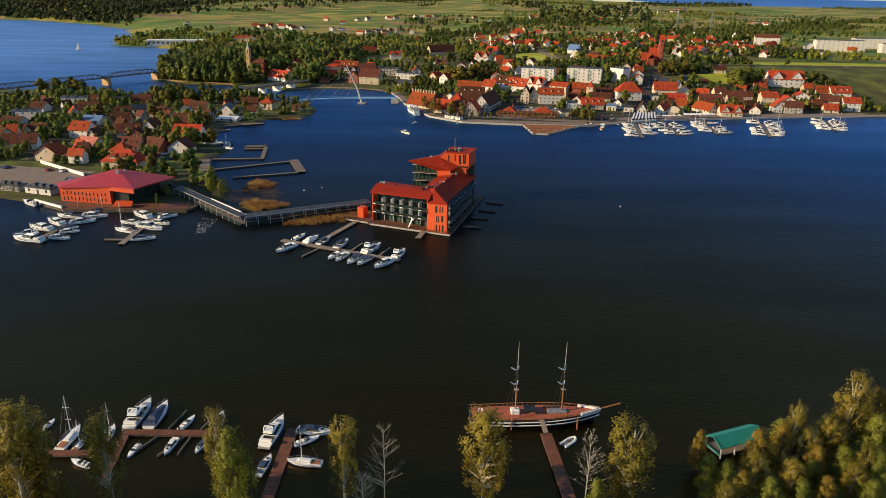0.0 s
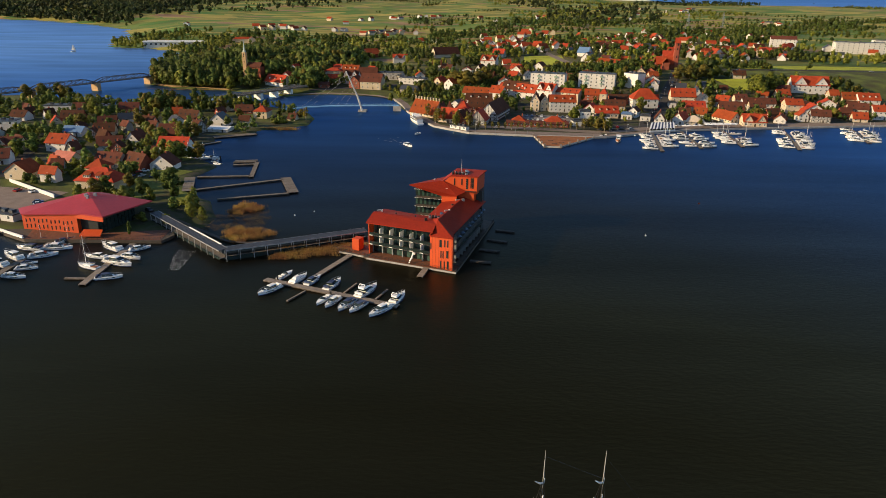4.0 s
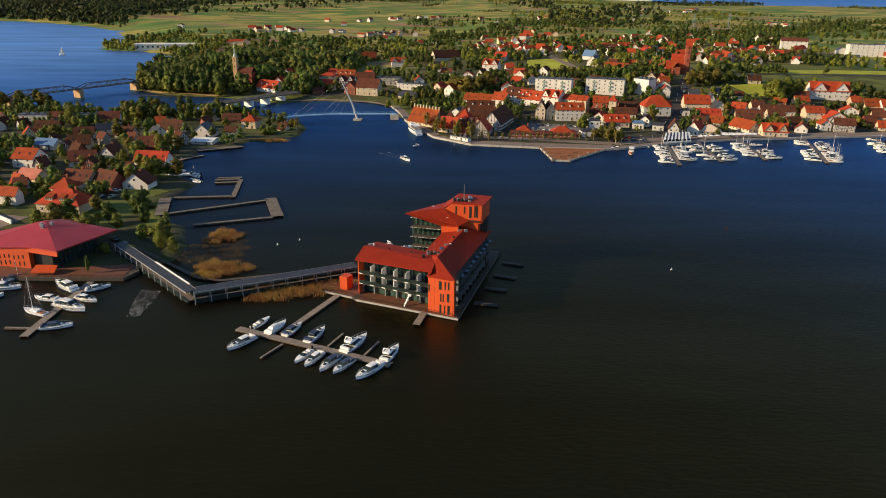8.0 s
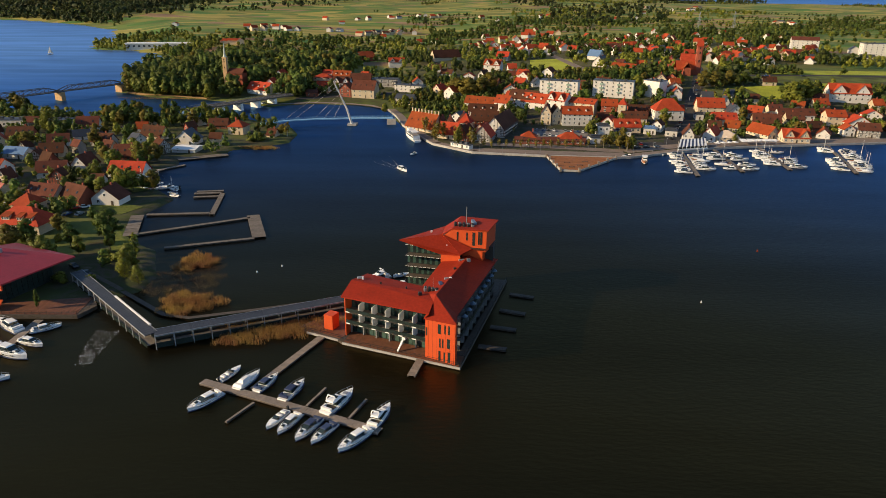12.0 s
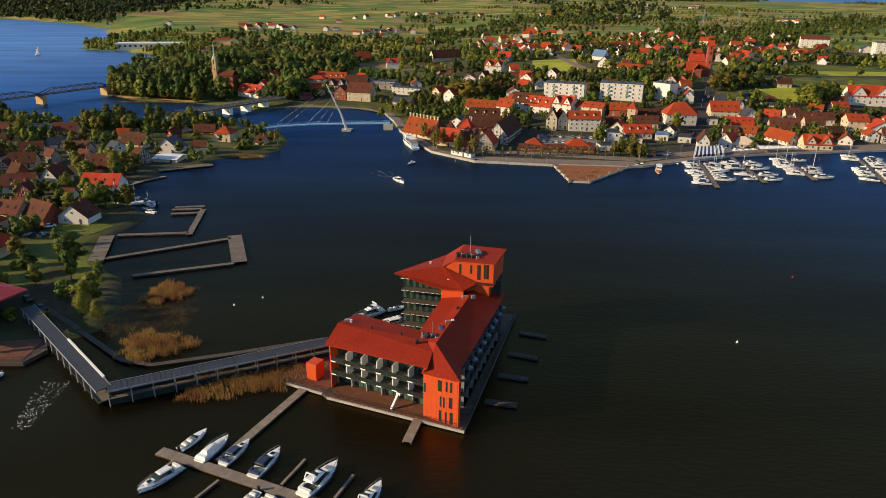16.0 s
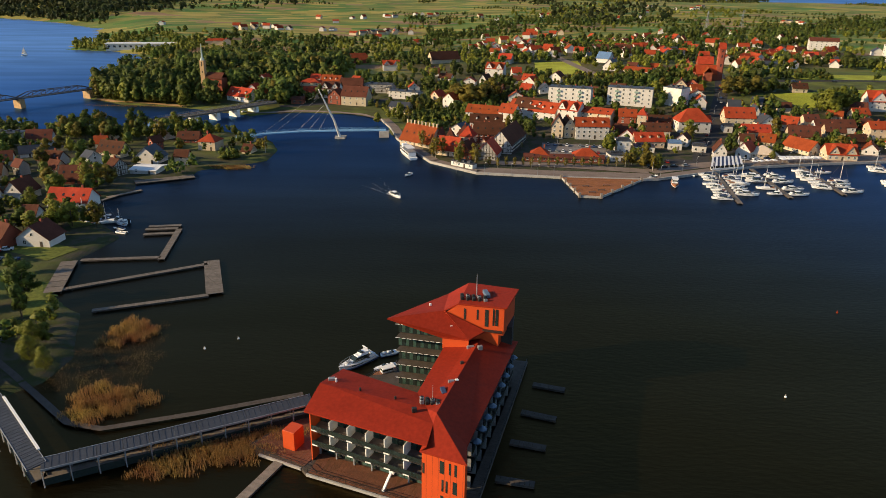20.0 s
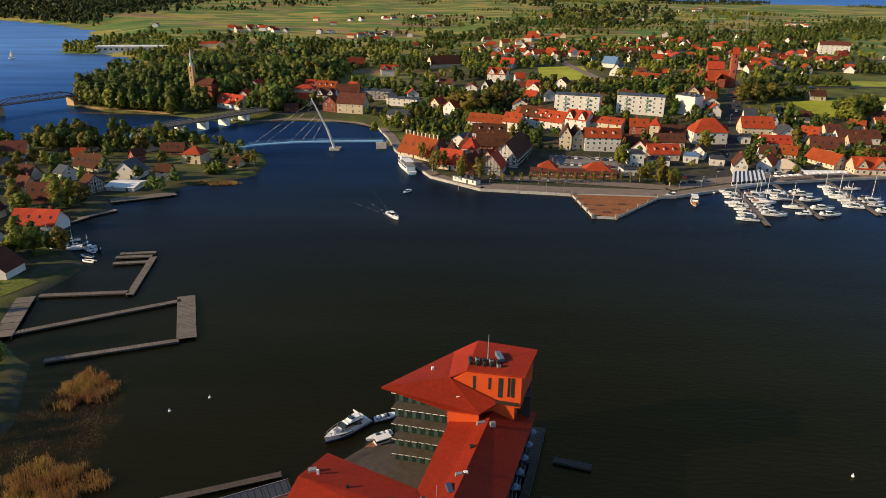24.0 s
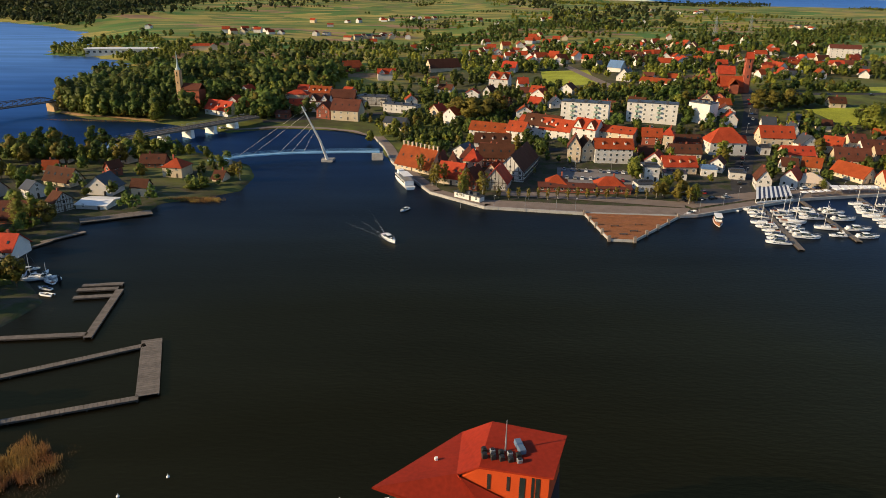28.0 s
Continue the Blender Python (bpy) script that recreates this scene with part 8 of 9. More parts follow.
moor("c", -25.5, 199, -60, 9.5)
moor("c", 270.4, 237.2, 160, 9)
moor("o", -17.5, 58.5, 25, 6)
moor("t", -18.3, 48.8, -150, 6.5)
moor("o", -18.6, 51.5, -150, 6)


def sailing_ship():
    T = thing("sailing_ship", "two-masted wooden sailing ship with teak decks", "ship", pose(17.0, -118.0, 0, 0, 0, 2))
    L, B = 27.5, 6.0

    def sheer_line(bm, lift, wide, size, u0=0.0, u1=1.0):
        """A rubbing strake along both sides, following the sheer."""
        for sgn in (-1, 1):
            run = []
            for k in range(15):
                u = u0 + (u1 - u0) * k / 14
                half = B * wide / 2 * (0.86 + 0.14 * min(1, u * 3)) * (1 - max(0, (u - 0.45) / 0.55) ** 2.4)
                run.append(((u - 0.5) * L, sgn * max(half, 0.03), 2.2 * (0.85 + 0.3 * u * u) + lift))
            for a, b in zip(run, run[1:]):
                bm_bar(bm, a, b, size)

    bm = bmesh.new()
    hull_mesh(bm, L, B, 2.2, 2.4, 0.3, -0.6)
    part("hull", bm, BLACK, T, "black hull")
    bm = bmesh.new()
    hull_mesh(bm, L * 0.97, B * 0.93, 2.26, 2.4, 0.3, 1.2)
    part("deck", bm, DECK_TEAK, T, "reddish teak deck")
    for lift, wide in ((-0.35, 1.03), (-1.15, 1.0)):
        bm = bmesh.new()
        sheer_line(bm, lift, wide, 0.16)
        part("white_strake", bm, WHITE, T, "thin white painted band")
    bm = bmesh.new()
    sheer_line(bm, 0.55, 1.0, 0.12)
    for k in range(24):
        u = (k + 0.5) / 25
        half = B / 2 * (0.86 + 0.14 * min(1, u * 3)) * (1 - max(0, (u - 0.45) / 0.55) ** 2.4)
        for sgn in (-1, 1):
            bm_bar(bm, ((u - 0.5) * L, sgn * half, 2.2 * (0.85 + 0.3 * u * u) - 0.1), ((u - 0.5) * L, sgn * half, 2.2 * (0.85 + 0.3 * u * u) + 0.55), 0.08)
    part("bulwark_rail", bm, TEAK, T)
    bm = bmesh.new()
    sheer_line(bm, 0.3, 1.0, 0.5, 0.84, 1.0)
    part("bow_bulwark", bm, WHITE, T, "white curved bow bulwark")
    bm = bmesh.new()
    bm_bar(bm, (12.2, 0, 2.4), (18.2, 0.4, 3.9), 0.22)
    part("bowsprit", bm, TEAK, T)
    for x, h in ((-4.2, 17.6), (5.6, 17.4)):
        bm = bmesh.new()
        bm_tube(bm, [(x, 0, 1.9), (x, 0, 8)], [0.2, 0.16], 8)
        mast = part("mast", bm, TEAK, T)
        bm = bmesh.new()
        bm_tube(bm, [(x, 0.12, 7.4), (x, 0.12, 13), (x, 0.05, h + 1.2)], [0.13, 0.11, 0.04], 8)
        bm_box(bm, x - 0.45, x + 0.45, -0.3, 0.4, 7.6, 7.75)
        part("topmast", bm, WALL_GREY, mast, "pale grey topmast")
        for zz in (9.0, 12.4):
            bm = bmesh.new()
            bm_tube(bm, [(x - 1.5, -0.5, zz + 0.8), (x - 0.6, -0.2, zz + 0.1), (x, 0, zz), (x + 0.3, 0.6, zz + 0.5)], [0.06, 0.17, 0.2, 0.07], 7)
            part("furled_sail", bm, WHITE, mast, "white furled sail")
        bm = bmesh.new()
        for s in (-1, 1):
            for dx in (-1.6, -0.8, 0.8):
                bm_bar(bm, (x + dx, 2.5 * s, 2.1), (x, 0, 13.5), 0.05)
        bm_bar(bm, (x, 0, h), (16 if x > 0 else 5.6, 0.2, 3.6 if x > 0 else 13), 0.05)
        part("shrouds", bm, DARK_STEEL, mast)
    part("deckhouse", box_bm(-5.2, -3.4, -0.8, 0.8, 2.0, 3.0, 0.08), WHITE, T)
    part("awning", box_bm(-2.4, 0.0, -1.3, 1.3, 3.0, 3.12), BLACK, T, "dark awning")
    part("skylight", box_bm(2.6, 6.6, -0.7, 0.7, 2.1, 2.6, 0.06), GREY_STEEL, T)
    for i in range(4):
        part("deck_bench", box_bm(2.0 + i * 0.9, 2.5 + i * 0.9, 1.3, 1.8, 2.1, 2.6), DARK_WOOD, T)
    for x in (-12.0, -11.4):
        part("locker", box_bm(x, x + 0.4, 0.2, 0.9, 2.1, 2.7), WHITE, T)
    for x in (-5.5, 8.2):
        part("fender_post", box_bm(x, x + 0.25, -3.35, -3.1, -0.5, 3.0), TEAK, T)
    G = thing("gangplank", "narrow wooden gangplank between jetty and ship", "gangplank")
    bm = bmesh.new()
    bm_bar(bm, (18.6, -123.6, 0.95), (18.0, -120.8, 2.2), 1.0, 0.12)
    part("board", bm, PALE_WOOD, G)


DECK_TEAK = mat("red_teak_deck", (0.30, 0.085, 0.04), 0.6, 0, 0.2, 0.8, 5, 0.2)
sailing_ship()
passenger_ferry()


def sailing_dinghy(x, y, rot):
    T = thing("sailing_dinghy", "small white boat under full sail on the open lake", "boat", pose(x, y, 0, 0, 0, rot))
    bm = bmesh.new()
    hull_mesh(bm, 8.0, 2.5, 1.0)
    part("hull", bm, WHITE_GLOSS, T)
    bm = bmesh.new()
    bm_tube(bm, [(0.6, 0, 0.9), (0.6, 0, 11.0)], [0.09, 0.05], 6)
    mast = part("mast", bm, WHITE, T)
    bm = bmesh.new()
    bm_sheet(bm, [(0.5, 0.02, 1.9), (0.5, 0.02, 10.8), (-3.4, 0.5, 1.9)], 0.05)
    part("mainsail", bm, WHITE, mast)
    bm = bmesh.new()
    bm_sheet(bm, [(3.7, 0, 1.3), (0.7, 0, 9.2), (0.9, 0.5, 1.5)], 0.05)
    part("jib", bm, WHITE, mast)


sailing_dinghy(-535.0, 808.0, 60)


# ---- trees, reeds and woods ----
def leaf_cards(rs, centers, radii, per, size, droop=0.85, loose=False):
    """Small leaf sprays, as quads with a fold, scattered through clumps."""
    verts, faces = [], []
    mid = np.mean(centers, axis=0)
    for c, r in zip(centers, radii):
        p = rs.normal(size=(per, 3))
        if not loose:
            p /= np.linalg.norm(p, axis=1)[:, None]
            p *= rs.uniform(0.45, 1.08, (per, 1)) ** 0.6
        p = c + p * (r * (0.62 if loose else 1.0)) * np.array([1, 1, droop])
        out = (p - c) * (0.5 if loose else 1.0) + 0.35 * (c - mid) + rs.normal(size=(per, 3)) * r * (0.8 if loose else 0.35)
        u = np.cross(out, rs.normal(size=(per, 3)))
        u /= np.linalg.norm(u, axis=1)[:, None]
        w = np.cross(out, u)
        w /= np.linalg.norm(w, axis=1)[:, None]
        s = size * rs.uniform(0.6, 1.35, (per, 1))
        for a, b in ((-1, -0.6), (1, -0.5), (0.8, 0.6), (-0.7, 0.7)):
            verts.append(p + u * s * a * 0.5 + w * s * b * 0.5)
    n = len(centers)
    v = np.concatenate([np.stack(verts[i * 4:i * 4 + 4], 1).reshape(-1, 3) for i in range(n)])
    f = np.arange(len(v)).reshape(-1, 4)
    # leaves turn outwards from their clump and from the crown
    own, size3 = np.repeat(np.array(centers), per * 4, 0), np.std(v, axis=0) * 1.6
    nor = (v - own) / np.repeat(np.array(radii), per * 4)[:, None] * 0.55 + (v - mid) / size3 * 0.75 + rs.normal(size=v.shape) * 0.1
    return v, f, nor


def quad_mesh(name, v, f, material, normals=None):
    me = bpy.data.meshes.new(name)
    me.vertices.add(len(v))
    me.vertices.foreach_set("co", np.asarray(v, np.float32).ravel())
    me.loops.add(f.size)
    me.loops.foreach_set("vertex_index", f.astype(np.int32).ravel())
    me.polygons.add(len(f))
    me.polygons.foreach_set("loop_start", np.arange(0, f.size, f.shape[1], dtype=np.int32))
    if normals is not None:
        nor = normals / (np.linalg.norm(normals, axis=1)[:, None] + 1e-9)
        me.attributes.new("custom_normal", "FLOAT_VECTOR", "POINT").data.foreach_set("vector", nor.astype(np.float32).ravel())
    me.update(calc_edges=True)
    me.materials.append(material)
    return me


CUBE = np.array([(x, y, z) for z in (-1, 1) for y in (-1, 1) for x in (-1, 1)], float) / 1.732
CUBE_FACES = np.array(((0, 2, 3, 1), (4, 5, 7, 6), (0, 1, 5, 4), (2, 6, 7, 3), (0, 4, 6, 2), (1, 3, 7, 5)))


def foliage_cores(r, mid, rad):
    """The dense heart of each leaf clump: an uneven, randomly turned block of foliage."""
    n = len(mid)
    q, _ = np.linalg.qr(r.normal(size=(n, 3, 3)))
    q *= np.sign(np.linalg.det(q))[:, None, None]
    corner = (CUBE[None] * r.uniform(0.75, 1.2, (n, 8, 1))) @ q
    v = mid[:, None, :] + corner * np.asarray(rad).reshape(n, 1, 1)
    return v[:, CUBE_FACES].reshape(-1, 3), corner[:, CUBE_FACES].reshape(-1, 3)


def tree_kind(seed, height_m, spread, clumps, per, leaf, material, bark, tall=False, stem=0.25, puff=1.0):
    """Trunk and crown meshes of a tree."""
    rs = np.random.RandomState(seed)
    cz = height_m * (stem + (1 - stem) * 0.5)
    centers, radii = [], []
    bm = bmesh.new()
    top = (rs.uniform(-0.4, 0.4), rs.uniform(-0.4, 0.4), height_m * 0.92)
    bm_tube(bm, [(0, 0, -1.2), (0.1, 0, height_m * 0.3), (top[0] * 0.6, top[1] * 0.6, height_m * 0.62), top], [0.022 * height_m, 0.017 * height_m, 0.010 * height_m, 0.004 * height_m], 7)
    for i in range(clumps):
        a = rs.uniform(0, 2 * math.pi)
        h = rs.uniform(stem, 0.97)
        env = math.sin(math.pi * min(1, max(0.05, (h - stem) / (1 - stem) * 0.82 + 0.16))) if not tall else (0.35 + 0.65 * math.sin(math.pi * (h - stem) / (1 - stem) * 0.8 + 0.35))
        rad = spread * env * rs.uniform(0.25, 0.95)
        c = np.array([math.cos(a) * rad, math.sin(a) * rad, h * height_m])
        centers.append(c)
        radii.append(spread * rs.uniform(0.26, 0.46) * puff)
        if i % 3 == 0:
            z0 = max(height_m * 0.22, c[2] * rs.uniform(0.55, 0.8))
            bm_tube(bm, [(0, 0, z0), tuple(c * np.array([0.5, 0.5, 0]) + np.array([0, 0, z0 * 0.45 + c[2] * 0.55])), tuple(c)], [0.007 * height_m, 0.005 * height_m, 0.002 * height_m], 5)
    trunk = mesh_of("trunk", bm, bark)
    v, f, nor = leaf_cards(rs, centers, radii, per, leaf, 1.9 if tall else 0.95, leaf < 0.4)
    if leaf >= 0.5:
        core, way = foliage_cores(rs, np.array(centers), np.array(radii) * 0.62)
        away = (core - np.mean(centers, axis=0)) / (np.std(v, axis=0) * 1.6)
        v, nor = np.concatenate([v, core]), np.concatenate([nor, way * 0.6 + away * 0.8])
        f = np.arange(len(v)).reshape(-1, 4)
    return trunk, quad_mesh("crown", v, f, material, nor)


KINDS = {
    "broad": [tree_kind(i, 12, 4.6, 44, 30, 0.68, LEAF, BARK, puff=0.8) for i in (1, 2, 3)],
    "dark": [tree_kind(i, 13, 4.2, 44, 30, 0.68, LEAF_DARK, BARK, puff=0.8) for i in (4, 5)],
    "bronze": [tree_kind(i, 12, 4.6, 46, 30, 0.68, LEAF_BRONZE, BARK, puff=0.8) for i in (6, 7)],
    "birch": [tree_kind(i, 15, 2.7, 120, 48, 0.23, LEAF_BIRCH, BIRCH_BARK, True, 0.2, 0.42) for i in (8, 9, 10)],
    "lime": [tree_kind(i, 13, 4.2, 120, 60, 0.28, LEAF, BARK, False, 0.12, 0.5) for i in (11, 12)],
    "rust": [tree_kind(i, 13, 3.9, 120, 58, 0.27, LEAF_RUST, BARK, False, 0.1, 0.5) for i in (15, 16)],
    "slim": [tree_kind(i, 15, 3.0, 44, 30, 0.5, LEAF_BIRCH, BIRCH_BARK, True, 0.2, 0.6) for i in (17, 18)],
    "bush": [tree_kind(i, 4, 2.6, 12, 50, 0.5, LEAF, BARK, False, 0.05) for i in (13, 14)],
}
TREE_WORDS = {"broad": "leafy green deciduous tree in spring leaf", "dark": "dark green full-crowned tree", "bronze": "bronze-green broad tree with young leaves", "birch": "birch with pale trunk and yellow-green leaves", "lime": "dense bright green tree on the near shore", "slim": "young birch with yellow-green leaves beside the houses", "rust": "bronze-leaved tree on the near shore", "bush": "low rounded green bush"}


def tree(kind, x, y, h, wide=1.0, seed=None):
    r = random.Random(seed if seed is not None else round(x * 13 + y * 7))
    trunk, crown = KINDS[kind][r.randrange(len(KINDS[kind]))]
    base = {"broad": 12, "dark": 13, "bronze": 12, "birch": 15, "lime": 13, "rust": 13, "slim": 15, "bush": 4}[kind]
    s = h / base
    T = thing("bush" if kind == "bush" else "tree", TREE_WORDS[kind], "bush" if kind == "bush" else "tree", scaled(pose(x, y, max(0.2, ground_z(x, y)), 0, 0, r.uniform(0, 360)), s * wide, s * wide, s), kind + " trees")
    share("trunk", trunk, T, Matrix.Identity(4))
    share("crown", crown, T, Matrix.Identity(4))
    return T


def bare_tree(x, y, h):
    rs = random.Random(int(x * 10))
    T = thing("bare_tree", "leafless pale tree with thin upright twigs", "tree", pose(x, y, max(0.3, ground_z(x, y))), "bare trees")
    bm = bmesh.new()
    bm_tube(bm, [(0, 0, -1), (0.1, 0, h * 0.5), (0, 0.1, h)], [0.13, 0.08, 0.02], 6)
    for i in range(44):
        z = h * rs.uniform(0.25, 0.95)
        a, l = rs.uniform(0, 6.28), (h - z) * 0.28 + 0.9
        e = (math.cos(a) * l, math.sin(a) * l, z + l * 0.9)
        bm_tube(bm, [(0, 0, z), e], [0.03, 0.012], 4)
        for k in range(3):
            s = rs.uniform(0.4, 0.9)
            p = tuple(q * s + (z * (1 - s) if j == 2 else 0) for j, q in enumerate(e))
            bm_tube(bm, [p, (p[0] + rs.uniform(-0.6, 0.6), p[1] + rs.uniform(-0.6, 0.6), p[2] + rs.uniform(0.3, 0.9))], [0.018, 0.008], 4)
    part("trunk", bm, BIRCH_BARK, T)


tree("birch", 4.3, -145.0, 20.5, 1.2)
tree("birch", 28.9, -146.0, 19.3, 1.3)
tree("birch", -19.3, -146.0, 19.4, 0.8)
tree("birch", -39.8, -147.0, 21.2, 0.65)
tree("lime", -36.6, -150.0, 19.1, 0.6)
tree("birch", -58.9, -147.0, 19.6, 0.95)
tree("birch", -70.0, -149.0, 23.0, 1)
tree("rust", -67.4, -150.0, 17.8, 0.5)
tree("birch", -70.7, -151.0, 22.9, 1)
tree("lime", -66.0, -148.0, 7.7, 0.5)
tree("birch", 62.9, -134.0, 14.8, 0.8)
tree("birch", 74.7, -131.0, 19.1, 1)
tree("rust", 53.9, -139.0, 11.8, 0.95)
tree("rust", 59.9, -136.0, 11.0, 0.9)
tree("lime", 43.8, -143.0, 10.2, 0.75)
tree("lime", 46.6, -144.0, 9.8, 0.7)
tree("lime", 61.9, -131.0, 9.0, 0.8)
tree("birch", 69.9, -134.0, 11.8, 1.4)
tree("lime", 70.2, -132.0, 10.5, 0.9)
tree("lime", 78.3, -134.0, 11.9, 1)
tree("rust", 74.7, -130.0, 12.1, 1)
tree("rust", 64.2, -140.0, 9.3, 1)
tree("lime", 69.2, -140.0, 9.4, 1)
tree("birch", 51.7, -143.0, 10.2, 1.2)
tree("rust", 48.8, -146.0, 8.5, 1)
tree("lime", 53.2, -147.0, 8.1, 1)
tree("birch", 58.2, -144.0, 9.3, 1.4)
tree("rust", 62.7, -147.0, 8.2, 1)
tree("birch", 69.1, -144.0, 8.8, 1.4)
tree("lime", 74.0, -142.0, 9.8, 1)
tree("rust", 81.5, -128.0, 13.7, 1)
tree("rust", 45.7, -134.0, 8.9, 0.8)
tree("birch", 45.2, -148.0, 7.8, 1.3)
tree("lime", 70.5, -147.0, 7.7, 1)
tree("birch", 65.1, -136.0, 10.1, 1.2)
tree("lime", 58.5, -147.0, 7.6, 0.9)
tree("lime", 23.1, -149.0, 9.7, 0.7)
tree("lime", 5.7, -147.0, 5.5, 0.5)
tree("birch", 72.5, -141.0, 10.2, 1.3)
tree("lime", 62.5, -142.0, 7.8, 0.9)
tree("birch", 52.8, -141.0, 8.7, 1.2)
bare_tree(-12.6, -146.0, 17.7)
bare_tree(22.2, -145.0, 15.8)
bare_tree(-16.4, -146.0, 7.7)
tree("lime", -252, 281, 13.5, 1.25)
tree("bronze", -180, 203, 9, 1.2)
tree("lime", -168, 168, 10, 1.0)
tree("lime", -163, 203, 11.5, 1.2)
tree("bronze", -155, 206, 10, 1.2)
tree("broad", -143.5, 150, 9.5, 1.2)
tree("bronze", -134.5, 150, 10, 1.0)
tree("dark", -123.8, 84, 12.5, 1.3)
for x, y, h, w in ((-186, 124, 6.5, 1.5), (-191, 116, 6, 1.5), (-181, 127, 6.5, 1.4), (-196, 124, 6, 1.6), (-177, 109, 5.5, 1.4), (-186, 108, 6, 1.5)):
    tree("lime", x, y, h, w)
tree("lime", -104, 51, 7.0, 1.2)
tree("lime", -98.5, 47.5, 6.2, 1.2)
tree("lime", -107, 58, 7.5, 1.1)
tree("lime", -199, 428, 13, 1.3)
tree("lime", -172, 335, 12, 1.1)
for x, y, h in ((-320, 361, 13), (-333, 360, 12), (-327, 352, 11), (-312, 352, 12), (-304, 348, 11), (-340, 350, 12), (-222, 324, 13), (-228, 312, 12), (-236, 322, 11), (-215, 330, 12), (-203, 246 - 6, 10), (-190, 254, 11), (-237, 232, 10)):
    tree("dark" if int(h) % 2 else "bronze", x, y, h, 1.1)
tree("broad", -169.4, 189.6, 10, 1.1)
tree("broad", -187.3, 213.9, 9, 1)
tree("broad", -162.3, 212.1, 9.5, 1)
tree("dark", -148.4, 158.6, 9, 1)
tree("dark", -234.2, 349.1, 11, 1)
tree("dark", -227.3, 350.0, 11, 1)
tree("dark", -203.3, 346.1, 12, 1)
tree("dark", -196.2, 343.5, 11, 1)
tree("bronze", -212.2, 273.2, 9, 1)
tree("broad", -166.9, 310.0, 10, .9)
tree("broad", -158.7, 304.3, 10, .8)
tree("dark", -174.2, 157.0, 9, .9)
tree("bush", -182.1, 118.2, 4, 1.6)
tree("bush", -178.8, 120.5, 4, 1.6)
tree("bush", -172.1, 114.9, 4, 1.4)
tree("bush", -190.0, 121.7, 4, 1.6)
tree("bush", -141.9, 83.2, 3, 1)
tree("dark", -233.3, 331.8, 10, 1)
tree("dark", -118.7, 28.0, 7, .35)
tree("dark", -119.1, 74.0, 10, .8)
tree("slim", -16.4, 293.1, 11, 1.4)
tree("slim", -8.6, 271.5, 11, 1.4)
tree("slim", -5.0, 274.6, 11, 1.4)
tree("slim", 4.2, 265.1, 11, 1.4)
tree("slim", 12.4, 259.5, 11, 1.4)
tree("broad", 90.1, 297.3, 8, .9)
tree("bronze", 107.7, 280.9, 8, 1)
tree("slim", 102.8, 250.8, 7, 1.3)
tree("broad", 102.4, 277.3, 6, 1)
tree("bronze", 144.2, 318.9, 9, .9)
tree("bronze", 14.3, 414.3, 17, 1.5)
tree("bronze", 24.5, 415.0, 15, 1.4)
tree("bronze", 5.8, 424.8, 14, 1.3)
tree("broad", -34.6, 377.5, 9, 1)
tree("slim", -28.7, 386.0, 10, 1.2)
tree("broad", -38.7, 386.4, 8, 1)
tree("dark", -21.1, 394.5, 9, 1)
tree("broad", 37.8, 364.4, 6, 1)
tree("broad", 105.0, 347.3, 9, .9)
tree("broad", 256.7, 377.7, 14, 1.3)
tree("broad", 271.6, 385.3, 14, 1.3)
tree("dark", 258.1, 394.0, 12, 1.2)
tree("broad", 258.7, 371.4, 10, 1.2)
tree("broad", 209.8, 383.5, 9, 1)
tree("broad", 221.8, 386.4, 10, 1)
tree("dark", 220.2, 390.9, 8, 1)
tree("bronze", 200.3, 413.4, 10, 1.3)
tree("bronze", 211.3, 417.3, 10, 1.3)
tree("bronze", 222.5, 421.0, 9, 1.2)
tree("dark", 232.4, 421.6, 9, 1.2)
tree("bronze", 185.2, 434.4, 9, 1.3)
tree("broad", 188.1, 426.5, 8, 1)
tree("slim", 90.6, 257.4, 8, 1.5)
tree("bronze", 94.8, 259.3, 7, 1.2)
tree("slim", 102.5, 248.8, 8, 1.4)
tree("broad", 90.1, 290.1, 8, 1.1)
tree("bronze", 104.3, 264.7, 7, 1.1)
tree("broad", 257.3, 379.2, 17, 1.2)
tree("broad", 269.3, 384.9, 17, 1.2)
tree("broad", -200.8, 427.0, 9, 1.2)
tree("dark", -225.7, 305.2, 9, 1)
tree("broad", -220.2, 302.6, 10, 1)
tree("bronze", -215.2, 300.9, 11, 1)
tree("dark", -213.2, 304.5, 12, 1)
tree("dark", -207.7, 301.8, 9, 1)
tree("broad", -206.1, 306.2, 10, 1)
tree("bronze", -200.6, 303.5, 11, 1)
tree("dark", -195.6, 301.6, 12, 1)
tree("dark", -193.4, 305.1, 9, 1)
tree("broad", -188.4, 303.1, 10, 1)
tree("bronze", -186.5, 307.5, 11, 1)
tree("dark", -181.5, 305.5, 12, 1)
tree("dark", -176.5, 303.4, 9, 1)
tree("broad", -174.0, 306.9, 10, 1)
tree("bronze", -169.0, 304.7, 11, 1)
tree("dark", -166.8, 309.1, 12, 1)
tree("dark", -161.8, 306.8, 9, 1)
tree("broad", -49.1, 370.7, 8, 1)
tree("broad", -35.5, 400.7, 9, 1.1)
tree("broad", -125.9, 436.2, 9, 1.2)
tree("dark", -129.9, 438.4, 9, 1)
tree("slim", 66.0, 441.8, 9, 1.3)
tree("bronze", 5.7, 421.5, 16, 1.4)
tree("bronze", 31.6, 425.7, 16, 1.4)
